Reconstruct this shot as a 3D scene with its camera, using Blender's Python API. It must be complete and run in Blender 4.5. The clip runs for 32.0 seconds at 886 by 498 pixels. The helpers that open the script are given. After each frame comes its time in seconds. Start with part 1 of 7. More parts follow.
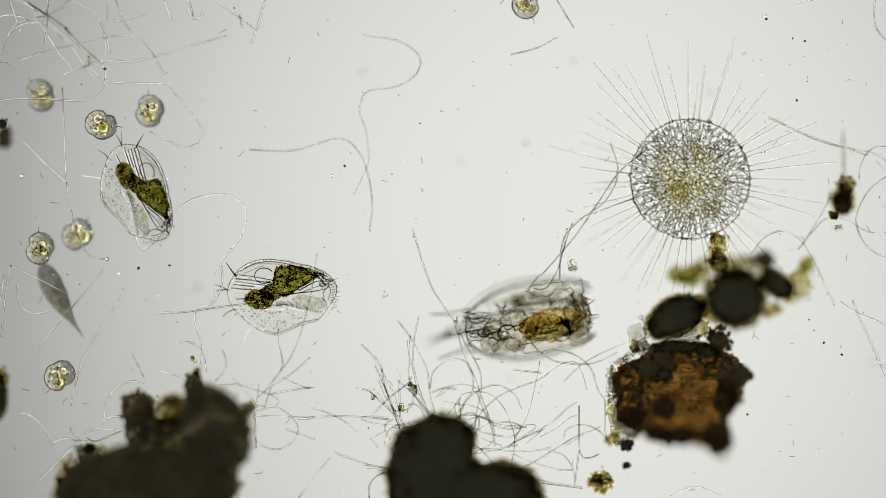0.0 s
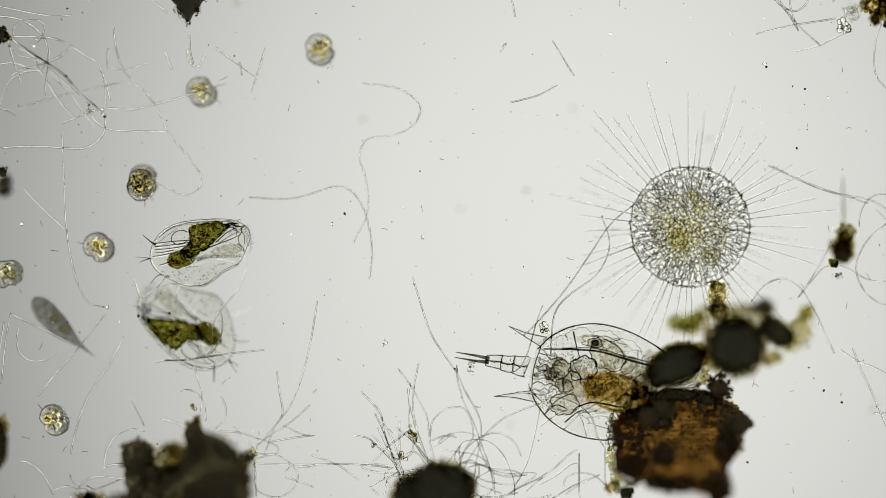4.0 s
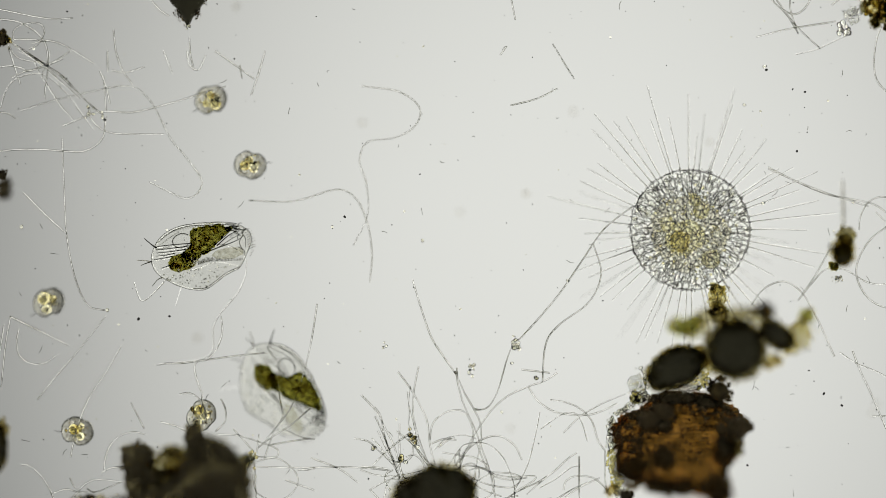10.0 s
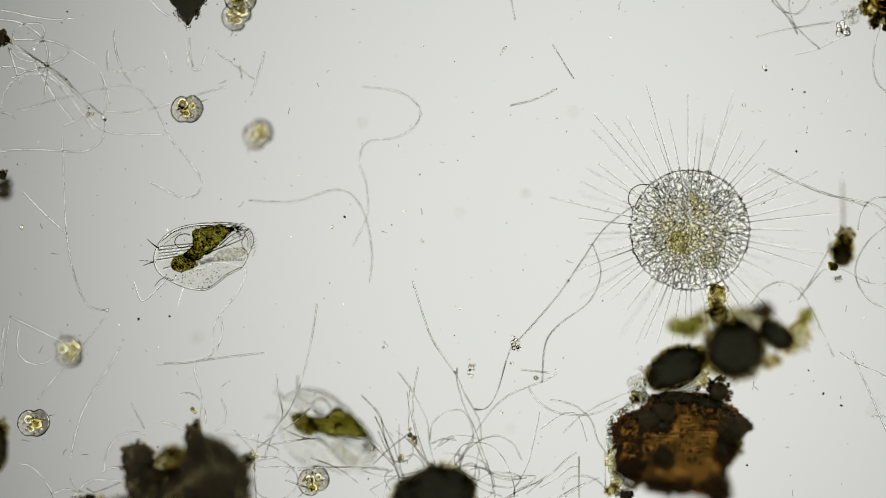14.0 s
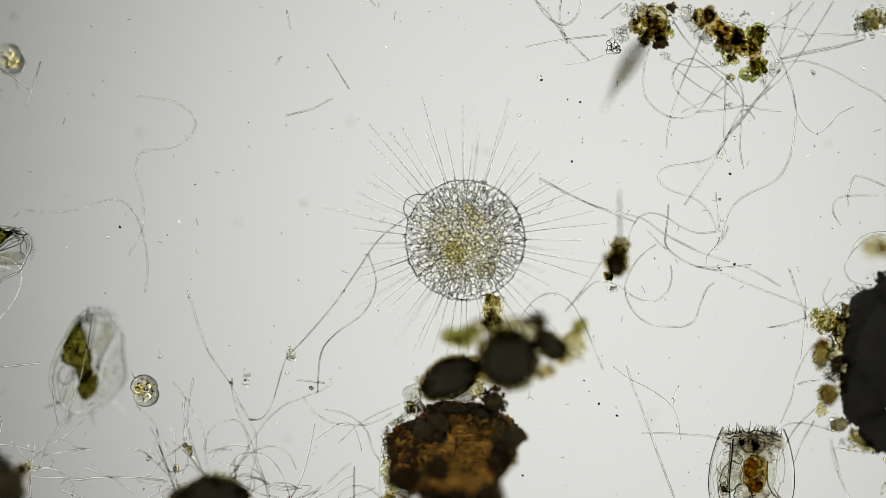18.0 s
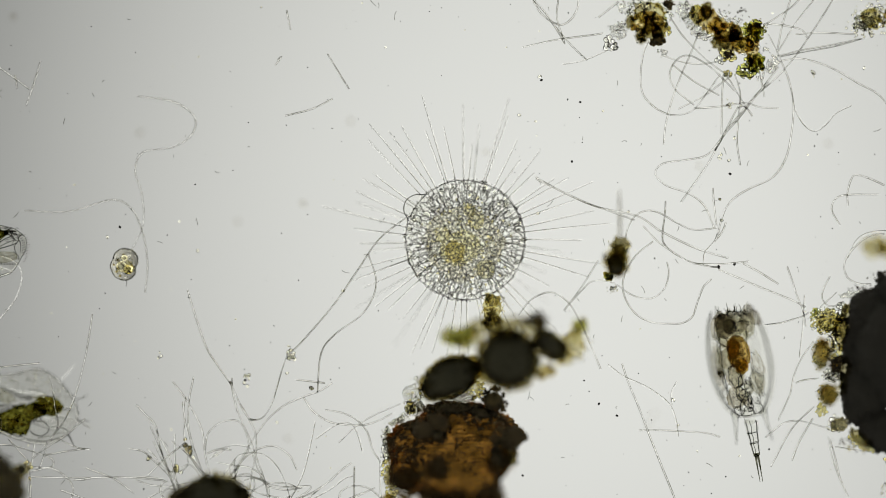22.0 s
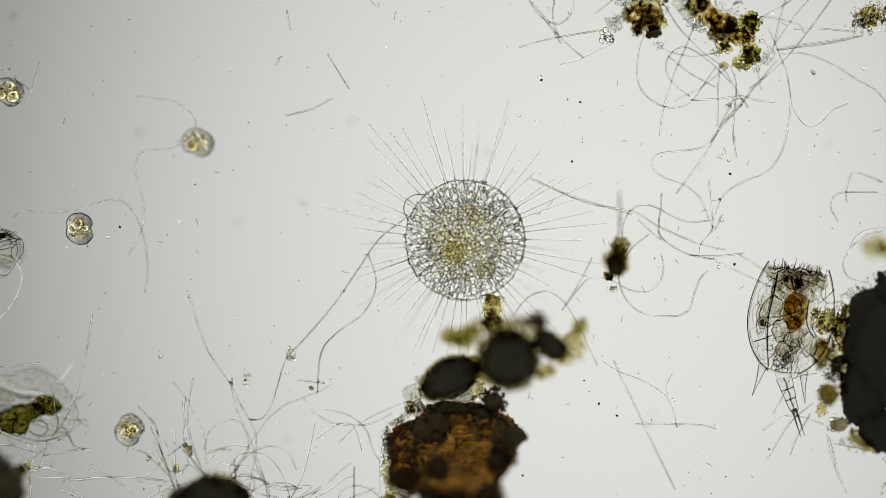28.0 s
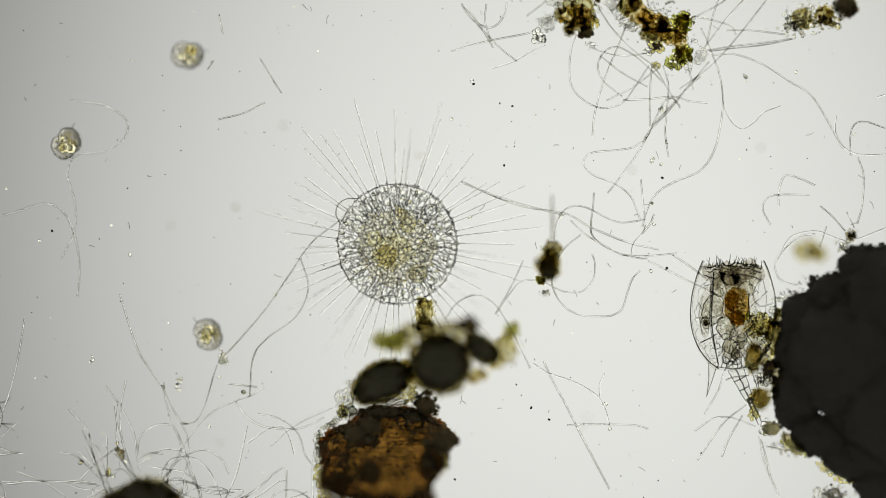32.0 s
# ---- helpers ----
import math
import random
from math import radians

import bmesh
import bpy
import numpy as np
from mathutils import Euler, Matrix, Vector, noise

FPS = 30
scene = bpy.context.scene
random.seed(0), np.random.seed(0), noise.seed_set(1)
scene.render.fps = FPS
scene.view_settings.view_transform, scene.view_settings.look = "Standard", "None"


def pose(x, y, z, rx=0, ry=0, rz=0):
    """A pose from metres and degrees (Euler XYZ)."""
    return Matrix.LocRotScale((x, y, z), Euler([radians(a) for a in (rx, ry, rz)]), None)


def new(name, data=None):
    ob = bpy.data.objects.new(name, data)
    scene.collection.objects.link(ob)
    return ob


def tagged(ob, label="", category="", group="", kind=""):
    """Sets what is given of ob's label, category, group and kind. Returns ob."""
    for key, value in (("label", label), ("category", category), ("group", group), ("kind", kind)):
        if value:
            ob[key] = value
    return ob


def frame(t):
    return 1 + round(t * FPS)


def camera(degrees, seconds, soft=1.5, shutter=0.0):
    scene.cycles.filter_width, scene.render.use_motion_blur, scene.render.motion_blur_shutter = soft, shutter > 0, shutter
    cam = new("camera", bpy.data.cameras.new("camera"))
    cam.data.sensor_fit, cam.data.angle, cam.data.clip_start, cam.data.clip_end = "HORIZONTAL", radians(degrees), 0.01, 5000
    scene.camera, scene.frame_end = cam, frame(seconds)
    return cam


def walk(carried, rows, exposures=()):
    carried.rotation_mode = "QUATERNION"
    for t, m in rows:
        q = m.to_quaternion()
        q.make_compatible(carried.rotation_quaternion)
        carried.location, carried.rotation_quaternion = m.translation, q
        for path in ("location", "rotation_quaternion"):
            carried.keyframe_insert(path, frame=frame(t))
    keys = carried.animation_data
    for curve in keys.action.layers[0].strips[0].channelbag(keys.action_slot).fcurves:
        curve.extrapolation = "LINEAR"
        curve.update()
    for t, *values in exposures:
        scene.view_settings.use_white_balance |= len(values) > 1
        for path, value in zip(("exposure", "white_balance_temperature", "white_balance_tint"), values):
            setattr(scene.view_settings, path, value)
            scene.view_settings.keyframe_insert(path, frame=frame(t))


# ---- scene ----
from mathutils.geometry import delaunay_2d_cdt

# A drop of pond water under a microscope, built a thousand times its size: one millimetre here is one micrometre there.
# ---- camera: the stage is shifted under a narrow, far lens ----
S = 0.001
D = 8.961
cam = camera(10.0, 32.0, 0.45)
cam.data.dof.use_dof = True
cam.data.dof.focus_distance = D
cam.data.dof.aperture_fstop = 0.11

# seconds and the shift of the view over the plan, in micrometres (x right, y down)
SHIFT = [(0, 0, 90), (0.8, 0, 89), (1.0, 0, 87), (1.25, 0, 82), (1.5, 0, 73), (2, 0, 53), (2.5, 0, 38), (3, 0, 26), (3.5, 0, 13), (4.3, 0, 3), (5.5, 0, 0),
         (13.5, 0, 0), (14.7, 4, -2), (15.1, 30, -6), (15.5, 100, -11), (16, 208, -17), (16.5, 279, -18), (17, 342, -18), (17.5, 386, -18),
         (18, 398, -18), (28, 398, -18), (28.5, 413, -18), (29, 469, -20), (29.5, 508, -23), (30, 518, -24), (32, 518, -25)]


def shift(t):
    for (a, ax, ay), (b, bx, by) in zip(SHIFT, SHIFT[1:]):
        if a <= t <= b:
            f = (t - a) / (b - a)
            return ax + (bx - ax) * f, ay + (by - ay) * f
    return SHIFT[-1][1:]


# the focusing knob: how far the sharp plane lies off its middle height
FOCUS = [(0, -8), (6.2, -8), (8.0, -28), (9.0, -23), (10.0, -10), (11.5, -2), (14, -2), (17, -8), (32, -9)]


def focus(t):
    for (a, f), (b, g) in zip(FOCUS, FOCUS[1:]):
        if a <= t <= b:
            return f + (g - f) * (t - a) / (b - a)


rows = sorted(SHIFT + [(t, *shift(t)) for t in (6.5, 7.2, 8.0, 9.0, 10.0, 11.5, 12.5, 20.0)])
walk(cam, [(t, pose(x * S, -y * S, D + focus(t) * S)) for t, x, y in rows],
     [(0, 0.08), (3, 0.05), (6, 0.01), (13, -0.01), (27, 0.0), (30, 0.05), (32, 0.06)])

# ---- light: the lamp below the stage, a glowing ring added to it, and a dim room round it ----
LAMP_Z = -4.0
LAMP = 0.775
# Strength of the added ring, tuned to whiten refracting edges.
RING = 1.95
world = bpy.data.worlds.new("room")
scene.world = world
world.use_nodes = True
world.node_tree.nodes["Background"].inputs[0].default_value = (1.0, 0.97, 0.9, 1)
world.node_tree.nodes["Background"].inputs[1].default_value = 0.25


# ---- materials ----
def material(name):
    m = bpy.data.materials.new(name)
    m.use_nodes = True
    m.node_tree.nodes.clear()
    return m, m.node_tree.nodes, m.node_tree.links


def out(m, shader):
    nodes, links = m.node_tree.nodes, m.node_tree.links
    o = nodes.new("ShaderNodeOutputMaterial")
    links.new(shader, o.inputs["Surface"])
    return m


def noise_ramp(nodes, links, scale, lo, hi, a=0.35, b=0.65, detail=4, rough=0.6):
    """Two colours mixed by a noise in the object's own space."""
    co = nodes.new("ShaderNodeTexCoord")
    nz = nodes.new("ShaderNodeTexNoise")
    nz.inputs["Scale"].default_value, nz.inputs["Detail"].default_value, nz.inputs["Roughness"].default_value = scale, detail, rough
    links.new(co.outputs["Object"], nz.inputs["Vector"])
    ramp = nodes.new("ShaderNodeValToRGB")
    ramp.color_ramp.elements[0].position, ramp.color_ramp.elements[1].position = a, b
    ramp.color_ramp.elements[0].color, ramp.color_ramp.elements[1].color = (*lo, 1), (*hi, 1)
    links.new(nz.outputs["Fac"], ramp.inputs["Fac"])
    return ramp.outputs["Color"]


def clear(name, ior, lo, hi, scale=40.0, bump=0.0, bump_scale=80.0):
    """A clear jelly that bends light, faintly tinted, with a fine relief."""
    m, nodes, links = material(name)
    r = nodes.new("ShaderNodeBsdfRefraction")
    r.inputs["IOR"].default_value, r.inputs["Roughness"].default_value = ior, 0.0
    links.new(noise_ramp(nodes, links, scale, lo, hi), r.inputs["Color"])
    if bump:
        b = nodes.new("ShaderNodeBump")
        b.inputs["Strength"].default_value, b.inputs["Distance"].default_value = bump, 0.004
        co, nz = nodes.new("ShaderNodeTexCoord"), nodes.new("ShaderNodeTexNoise")
        nz.inputs["Scale"].default_value = bump_scale
        links.new(co.outputs["Object"], nz.inputs["Vector"])
        links.new(nz.outputs["Fac"], b.inputs["Height"])
        links.new(b.outputs["Normal"], r.inputs["Normal"])
    return out(m, r.outputs[0])


def stain(name, lo, hi, scale, a=0.35, b=0.65, body=0.0, body_colour=(0.1, 0.08, 0.05), detail=4):
    """A stained, see-through matter: each surface passed takes away its share of the light."""
    m, nodes, links = material(name)
    t = nodes.new("ShaderNodeBsdfTransparent")
    links.new(noise_ramp(nodes, links, scale, lo, hi, a, b, detail), t.inputs["Color"])
    if not body:
        return out(m, t.outputs[0])
    d, mix = nodes.new("ShaderNodeBsdfDiffuse"), nodes.new("ShaderNodeMixShader")
    links.new(noise_ramp(nodes, links, scale * 0.45, tuple(0.4 * k for k in body_colour), tuple(1.6 * k for k in body_colour), 0.34, 0.66, detail), d.inputs["Color"])
    mix.inputs[0].default_value = body
    links.new(t.outputs[0], mix.inputs[1]), links.new(d.outputs[0], mix.inputs[2])
    return out(m, mix.outputs[0])


def fibrous(name, lo, hi, blotch, body_colour):
    """Rotting plant matter: see-through fibres lying crosswise, under darker blotches."""
    m, nodes, links = material(name)
    co, mp, nz = nodes.new("ShaderNodeTexCoord"), nodes.new("ShaderNodeMapping"), nodes.new("ShaderNodeTexNoise")
    mp.inputs["Scale"].default_value, mp.inputs["Rotation"].default_value = (28.0, 190.0, 60.0), (0.0, 0.0, 0.05)
    nz.inputs["Scale"].default_value, nz.inputs["Detail"].default_value, nz.inputs["Roughness"].default_value = 1.0, 8.0, 0.65
    links.new(co.outputs["Object"], mp.inputs["Vector"]), links.new(mp.outputs["Vector"], nz.inputs["Vector"])
    ramp = nodes.new("ShaderNodeValToRGB")
    ramp.color_ramp.elements[0].position, ramp.color_ramp.elements[1].position = 0.36, 0.66
    ramp.color_ramp.elements[0].color, ramp.color_ramp.elements[1].color = (*lo, 1), (*hi, 1)
    links.new(nz.outputs["Fac"], ramp.inputs["Fac"])
    dim = nodes.new("ShaderNodeMix")
    dim.data_type, dim.blend_type = "RGBA", "MULTIPLY"
    dim.inputs[0].default_value = 1.0
    links.new(ramp.outputs["Color"], dim.inputs[6])
    links.new(noise_ramp(nodes, links, 26.0, blotch, (1.0, 1.0, 1.0), 0.43, 0.57, 8), dim.inputs[7])
    t, d, mix = nodes.new("ShaderNodeBsdfTransparent"), nodes.new("ShaderNodeBsdfDiffuse"), nodes.new("ShaderNodeMixShader")
    links.new(dim.outputs[2], t.inputs["Color"])
    links.new(noise_ramp(nodes, links, 40.0, tuple(0.4 * k for k in body_colour), tuple(1.6 * k for k in body_colour), 0.34, 0.66, 12), d.inputs["Color"])
    mix.inputs[0].default_value = 0.18
    links.new(t.outputs[0], mix.inputs[1]), links.new(d.outputs[0], mix.inputs[2])
    return out(m, mix.outputs[0])


def solid(name, lo, hi, scale, rough=0.8):
    m, nodes, links = material(name)
    p = nodes.new("ShaderNodeBsdfPrincipled")
    p.inputs["Roughness"].default_value = rough
    links.new(noise_ramp(nodes, links, scale, lo, hi), p.inputs["Base Color"])
    return out(m, p.outputs[0])


# Glow for a ring added round the diffuser, met only by bent rays.
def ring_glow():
    m, nodes, links = material("added_glint_ring")
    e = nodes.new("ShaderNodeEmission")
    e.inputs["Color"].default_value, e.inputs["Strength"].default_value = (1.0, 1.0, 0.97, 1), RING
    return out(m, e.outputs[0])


def lamp_glow():
    m, nodes, links = material("lamp_diffuser")
    e = nodes.new("ShaderNodeEmission")
    co, g = nodes.new("ShaderNodeTexCoord"), nodes.new("ShaderNodeTexGradient")
    g.gradient_type = "SPHERICAL"
    mp = nodes.new("ShaderNodeMapping")
    # The view's vignette is put into this glow, dimmest towards the left.
    mp.inputs["Location"].default_value = (-0.19, 0.0, 0.0)
    mp.inputs["Scale"].default_value = (0.5, 0.42, 0.5)
    links.new(co.outputs["Object"], mp.inputs["Vector"]), links.new(mp.outputs["Vector"], g.inputs["Vector"])
    ramp = nodes.new("ShaderNodeValToRGB")
    ramp.color_ramp.elements[0].position, ramp.color_ramp.elements[1].position = 0.0, 1.0
    ramp.color_ramp.elements[0].color, ramp.color_ramp.elements[1].color = (0.2, 0.205, 0.2, 1), (1.0, 1.01, 0.965, 1)
    for at, v in ((0.24, 0.47), (0.43, 0.72), (0.62, 0.89), (0.8, 0.985)):
        ramp.color_ramp.elements.new(at).color = (v, v * 1.01, v * 0.965, 1)
    links.new(g.outputs["Fac"], ramp.inputs["Fac"])
    links.new(ramp.outputs["Color"], e.inputs["Color"])
    e.inputs["Strength"].default_value = LAMP
    return out(m, e.outputs[0])


GLOW = lamp_glow()
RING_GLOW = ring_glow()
GLASS = clear("slide_glass", 1.5, (0.985, 0.985, 0.98), (0.99, 0.99, 0.985), 2.0)
HOUSING = solid("black_lamp_housing", (0.02, 0.02, 0.02), (0.04, 0.04, 0.04), 3.0)
# Clear threads; laid beside edges they stand in for highlights from the added ring.
GLINT_THREAD = clear("glint_thread", 1.6, (0.62, 0.62, 0.61), (0.7, 0.7, 0.685), 20.0)
# Drop and crescent tints set so the added ring shows through as yellow highlights.
GLINT_DROP = clear("yellow_glint_drop", 1.6, (0.92, 0.9, 0.74), (0.99, 0.98, 0.88), 60.0)
CRESCENT = clear("glint_crescent", 1.6, (0.68, 0.66, 0.52), (0.76, 0.75, 0.65), 60.0)
FILAMENT_DARK = clear("old_filament_wall", 1.3, (0.45, 0.44, 0.39), (0.75, 0.74, 0.69), 60.0)
STRUT = stain("froth_wall", (0.16, 0.16, 0.12), (0.5, 0.5, 0.43), 60.0)
BRISTLE = solid("bristle_dark", (0.02, 0.02, 0.015), (0.06, 0.06, 0.05), 100.0)
JELLY = clear("heliozoan_jelly", 1.012, (0.975, 0.975, 0.965), (0.995, 0.995, 0.985), 25.0, 0.2, 60.0)
YOLK = stain("heliozoan_core", (0.93, 0.915, 0.76), (0.99, 0.985, 0.94), 70.0, 0.38, 0.62)
PELLICLE = clear("ciliate_pellicle", 1.022, (0.94, 0.94, 0.92), (0.985, 0.985, 0.97), 30.0, 0.1, 50.0)
LORICA = clear("rotifer_lorica", 1.02, (0.94, 0.94, 0.92), (0.99, 0.99, 0.98), 30.0, 0.12, 60.0)
GUT_AMBER = stain("amber_gut", (0.42, 0.3, 0.115), (0.93, 0.81, 0.5), 170.0, 0.36, 0.6, 0, (0, 0, 0), 10)
GUT_GREEN = stain("green_food", (0.3, 0.295, 0.08), (0.72, 0.7, 0.33), 120.0, 0.36, 0.64, 0, (0, 0, 0), 12)
CELL = clear("round_ciliate_plasm", 1.06, (0.7, 0.69, 0.64), (0.95, 0.94, 0.9), 130.0, 0.6, 120.0)
CELL_FOOD = stain("round_ciliate_food", (0.88, 0.85, 0.68), (0.99, 0.98, 0.92), 60.0)
SPINDLE = clear("spindle_plasm", 1.03, (0.46, 0.455, 0.43), (0.7, 0.695, 0.67), 110.0, 0.3, 90.0)
DARK = stain("dark_detritus", (0.1, 0.085, 0.04), (0.42, 0.35, 0.18), 90.0, 0.36, 0.72, 0.5, (0.17, 0.145, 0.085), 8)
OPAQUE = solid("dark_olive_detritus", (0.054, 0.053, 0.032), (0.076, 0.074, 0.043), 40.0, 1.0)
BLACK = solid("black_detritus", (0.04, 0.039, 0.032), (0.047, 0.045, 0.036), 40.0, 1.0)
RUST = solid("dark_rust_detritus", (0.066, 0.05, 0.024), (0.094, 0.072, 0.032), 60.0, 1.0)
BROWN = fibrous("brown_detritus", (0.42, 0.29, 0.12), (0.86, 0.6, 0.25), (0.42, 0.42, 0.33), (0.22, 0.17, 0.085))
OLIVE = stain("olive_algae", (0.6, 0.54, 0.32), (0.92, 0.88, 0.68), 90.0, 0.35, 0.65, 0, (0, 0, 0), 10)
GREEN = stain("green_algae", (0.5, 0.5, 0.2), (0.85, 0.85, 0.5), 70.0, 0.35, 0.65, 0, (0, 0, 0), 8)
PALE = stain("pale_slime", (0.78, 0.74, 0.5), (0.95, 0.93, 0.82), 40.0, 0.35, 0.65)
BEAD = clear("bead_cell", 2.1, (0.78, 0.77, 0.69), (0.97, 0.97, 0.92), 30.0)
EDGE = stain("dark_cell_edge", (0.08, 0.08, 0.06), (0.34, 0.34, 0.28), 40.0)
UMBER = stain("umber_detritus", (0.24, 0.19, 0.09), (0.56, 0.47, 0.27), 110.0, 0.34, 0.68, 0.4, (0.1, 0.09, 0.06), 8)
OLIVE_CELL = clear("olive_cell", 2.0, (0.55, 0.5, 0.3), (0.92, 0.89, 0.7), 50.0)
GREEN_CELL = clear("green_cell", 2.0, (0.5, 0.5, 0.22), (0.88, 0.88, 0.6), 50.0)
FILAMENT_GREY = stain("filament_grey", (0.4, 0.4, 0.37), (0.62, 0.62, 0.58), 22.0, 0.3, 0.7)
YOLK_PALE = stain("heliozoan_pale_core", (0.94, 0.925, 0.86), (0.99, 0.985, 0.96), 60.0, 0.35, 0.65)
VACUOLE = clear("vacuole_water", 1.3, (0.9, 0.9, 0.87), (0.99, 0.99, 0.97), 60.0)
PALE_CELL = clear("pale_cell", 1.4, (0.86, 0.84, 0.68), (0.98, 0.97, 0.88), 40.0)
FOOD_GRAIN = stain("ochre_grain", (0.84, 0.81, 0.62), (0.97, 0.95, 0.84), 80.0)
FILM = stain("umber_film", (0.42, 0.35, 0.22), (0.78, 0.68, 0.5), 140.0, 0.34, 0.68, 0.03, (0.17, 0.14, 0.08), 10)
MULM = stain("olive_mulm", (0.46, 0.43, 0.29), (0.8, 0.76, 0.57), 110.0, 0.36, 0.66, 0.3, (0.2, 0.18, 0.12), 12)
CRUMB = stain("dark_crumb", (0.34, 0.28, 0.17), (0.74, 0.65, 0.45), 110.0, 0.34, 0.68, 0.4, (0.2, 0.17, 0.1), 8)
OLIVE_CRUMB = clear("olive_crumb", 1.004, (0.6, 0.53, 0.29), (0.94, 0.9, 0.72), 90.0)
HAZE = clear("crown_haze", 1.004, (0.74, 0.72, 0.67), (0.95, 0.94, 0.91), 90.0)
ORGAN = stain("soft_organ", (0.74, 0.73, 0.66), (0.97, 0.97, 0.93), 190.0, 0.38, 0.62, 0, (0, 0, 0), 12)
SKIN = stain("olive_skin", (0.45, 0.42, 0.27), (0.88, 0.85, 0.7), 80.0, 0.34, 0.66, 0, (0, 0, 0), 8)
FROTH = stain("froth_film", (0.24, 0.24, 0.19), (0.78, 0.78, 0.72), 45.0)
MULM_CRUMB = stain("mulm_crumb", (0.5, 0.46, 0.3), (0.86, 0.82, 0.64), 110.0, 0.34, 0.68, 0.35, (0.23, 0.205, 0.135), 8)
FILMY = clear("filmy_tissue", 1.004, (0.86, 0.84, 0.8), (0.99, 0.99, 0.97), 150.0)
FLESH = stain("rotifer_flesh", (0.72, 0.69, 0.62), (0.95, 0.94, 0.9), 130.0, 0.36, 0.64, 0, (0, 0, 0), 12)
CLEAR_CELL = clear("clear_algal_cell", 1.85, (0.84, 0.84, 0.8), (0.97, 0.97, 0.94), 60.0)
YELLOW_CELL = clear("yellow_algal_cell", 1.8, (0.72, 0.68, 0.4), (0.94, 0.91, 0.68), 60.0)
LEAF_CELL = clear("green_algal_cell", 1.8, (0.5, 0.5, 0.2), (0.82, 0.82, 0.46), 60.0)
OCHRE = stain("ochre_slime", (0.74, 0.66, 0.43), (0.94, 0.88, 0.68), 110.0, 0.36, 0.64, 0, (0, 0, 0), 10)
SPECK = solid("black_speck", (0.01, 0.01, 0.01), (0.05, 0.05, 0.04), 60.0)


# ---- shapes ----
def P(x, y, z=0.0):
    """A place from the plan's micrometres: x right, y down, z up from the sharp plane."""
    return Vector(((x - 784) * S, (441 - y) * S, z * S))


BALLS = {}


def ball(sub):
    if sub not in BALLS:
        bm = bmesh.new()
        bmesh.ops.create_icosphere(bm, subdivisions=sub, radius=1.0)
        bm.verts.ensure_lookup_table()
        BALLS[sub] = (np.array([v.co[:] for v in bm.verts]), [tuple(v.index for v in f.verts) for f in bm.faces])
        bm.free()
    return BALLS[sub]


def blob(c, radii, turn=0.0, amp=0.1, freq=2.0, seed=0.0, sub=3, rough=0.5):
    """A lumpy ellipsoid: centre and radii in the caller's unit, turned in the plane by degrees."""
    v, f = ball(sub)
    k = np.empty(len(v))
    for i, p in enumerate(v):
        q = Vector(p) * freq + Vector((seed * 3.1, seed * 1.7, seed * 2.3))
        k[i] = 1 + amp * (noise.noise(q) + rough * noise.noise(q * 2.7) + rough * rough * noise.noise(q * 6.1))
    w = v * k[:, None] * np.array(radii)
    a = radians(turn)
    x, y = w[:, 0] * math.cos(a) - w[:, 1] * math.sin(a), w[:, 0] * math.sin(a) + w[:, 1] * math.cos(a)
    return np.stack([x, y, w[:, 2]], 1) + np.array(c), f


def smooth_line(pts, step=6):
    """A curve through the points given."""
    p = [Vector(q) for q in pts]
    if len(p) < 3:
        return [p[0].lerp(p[-1], i / step) for i in range(step + 1)]
    p = [p[0] * 2 - p[1], *p, p[-1] * 2 - p[-2]]
    line = []
    for a, b, c, d in zip(p, p[1:], p[2:], p[3:]):
        for i in range(step):
            t = i / step
            line.append(0.5 * (2 * b + (c - a) * t + (2 * a - 5 * b + 4 * c - d) * t * t + (3 * b - a - 3 * c + d) * t ** 3))
    return line + [p[-2]]


def tube(line, r0, r1=None, sides=6, mid=None, flat=1.0):
    """A round tube along a line, from radius r0 over mid to r1."""
    r1 = r0 if r1 is None else r1
    v, f, n = [], [], len(line)
    for i, p in enumerate(line):
        way = (line[min(i + 1, n - 1)] - line[max(i - 1, 0)])
        way = way.normalized() if way.length > 1e-9 else Vector((1, 0, 0))
        up = Vector((0, 0, 1)) if abs(way.z) < 0.9 else Vector((1, 0, 0))
        u = way.cross(up).normalized()
        w = u.cross(way)
        t = i / (n - 1)
        r = r0 + (r1 - r0) * t if mid is None else (r0 + (mid - r0) * 2 * t if t < 0.5 else mid + (r1 - mid) * (2 * t - 1))
        for s in range(sides):
            a = 2 * math.pi * s / sides
            v.append(tuple(p + u * (r * math.cos(a)) + w * (r * flat * math.sin(a))))
    for i in range(n - 1):
        for s in range(sides):
            a, b = i * sides + s, i * sides + (s + 1) % sides
            f.append((a, a + sides, b + sides, b))
    f.append(tuple(range(sides)))
    f.append(tuple((n - 1) * sides + s for s in range(sides - 1, -1, -1)))
    return np.array(v), f


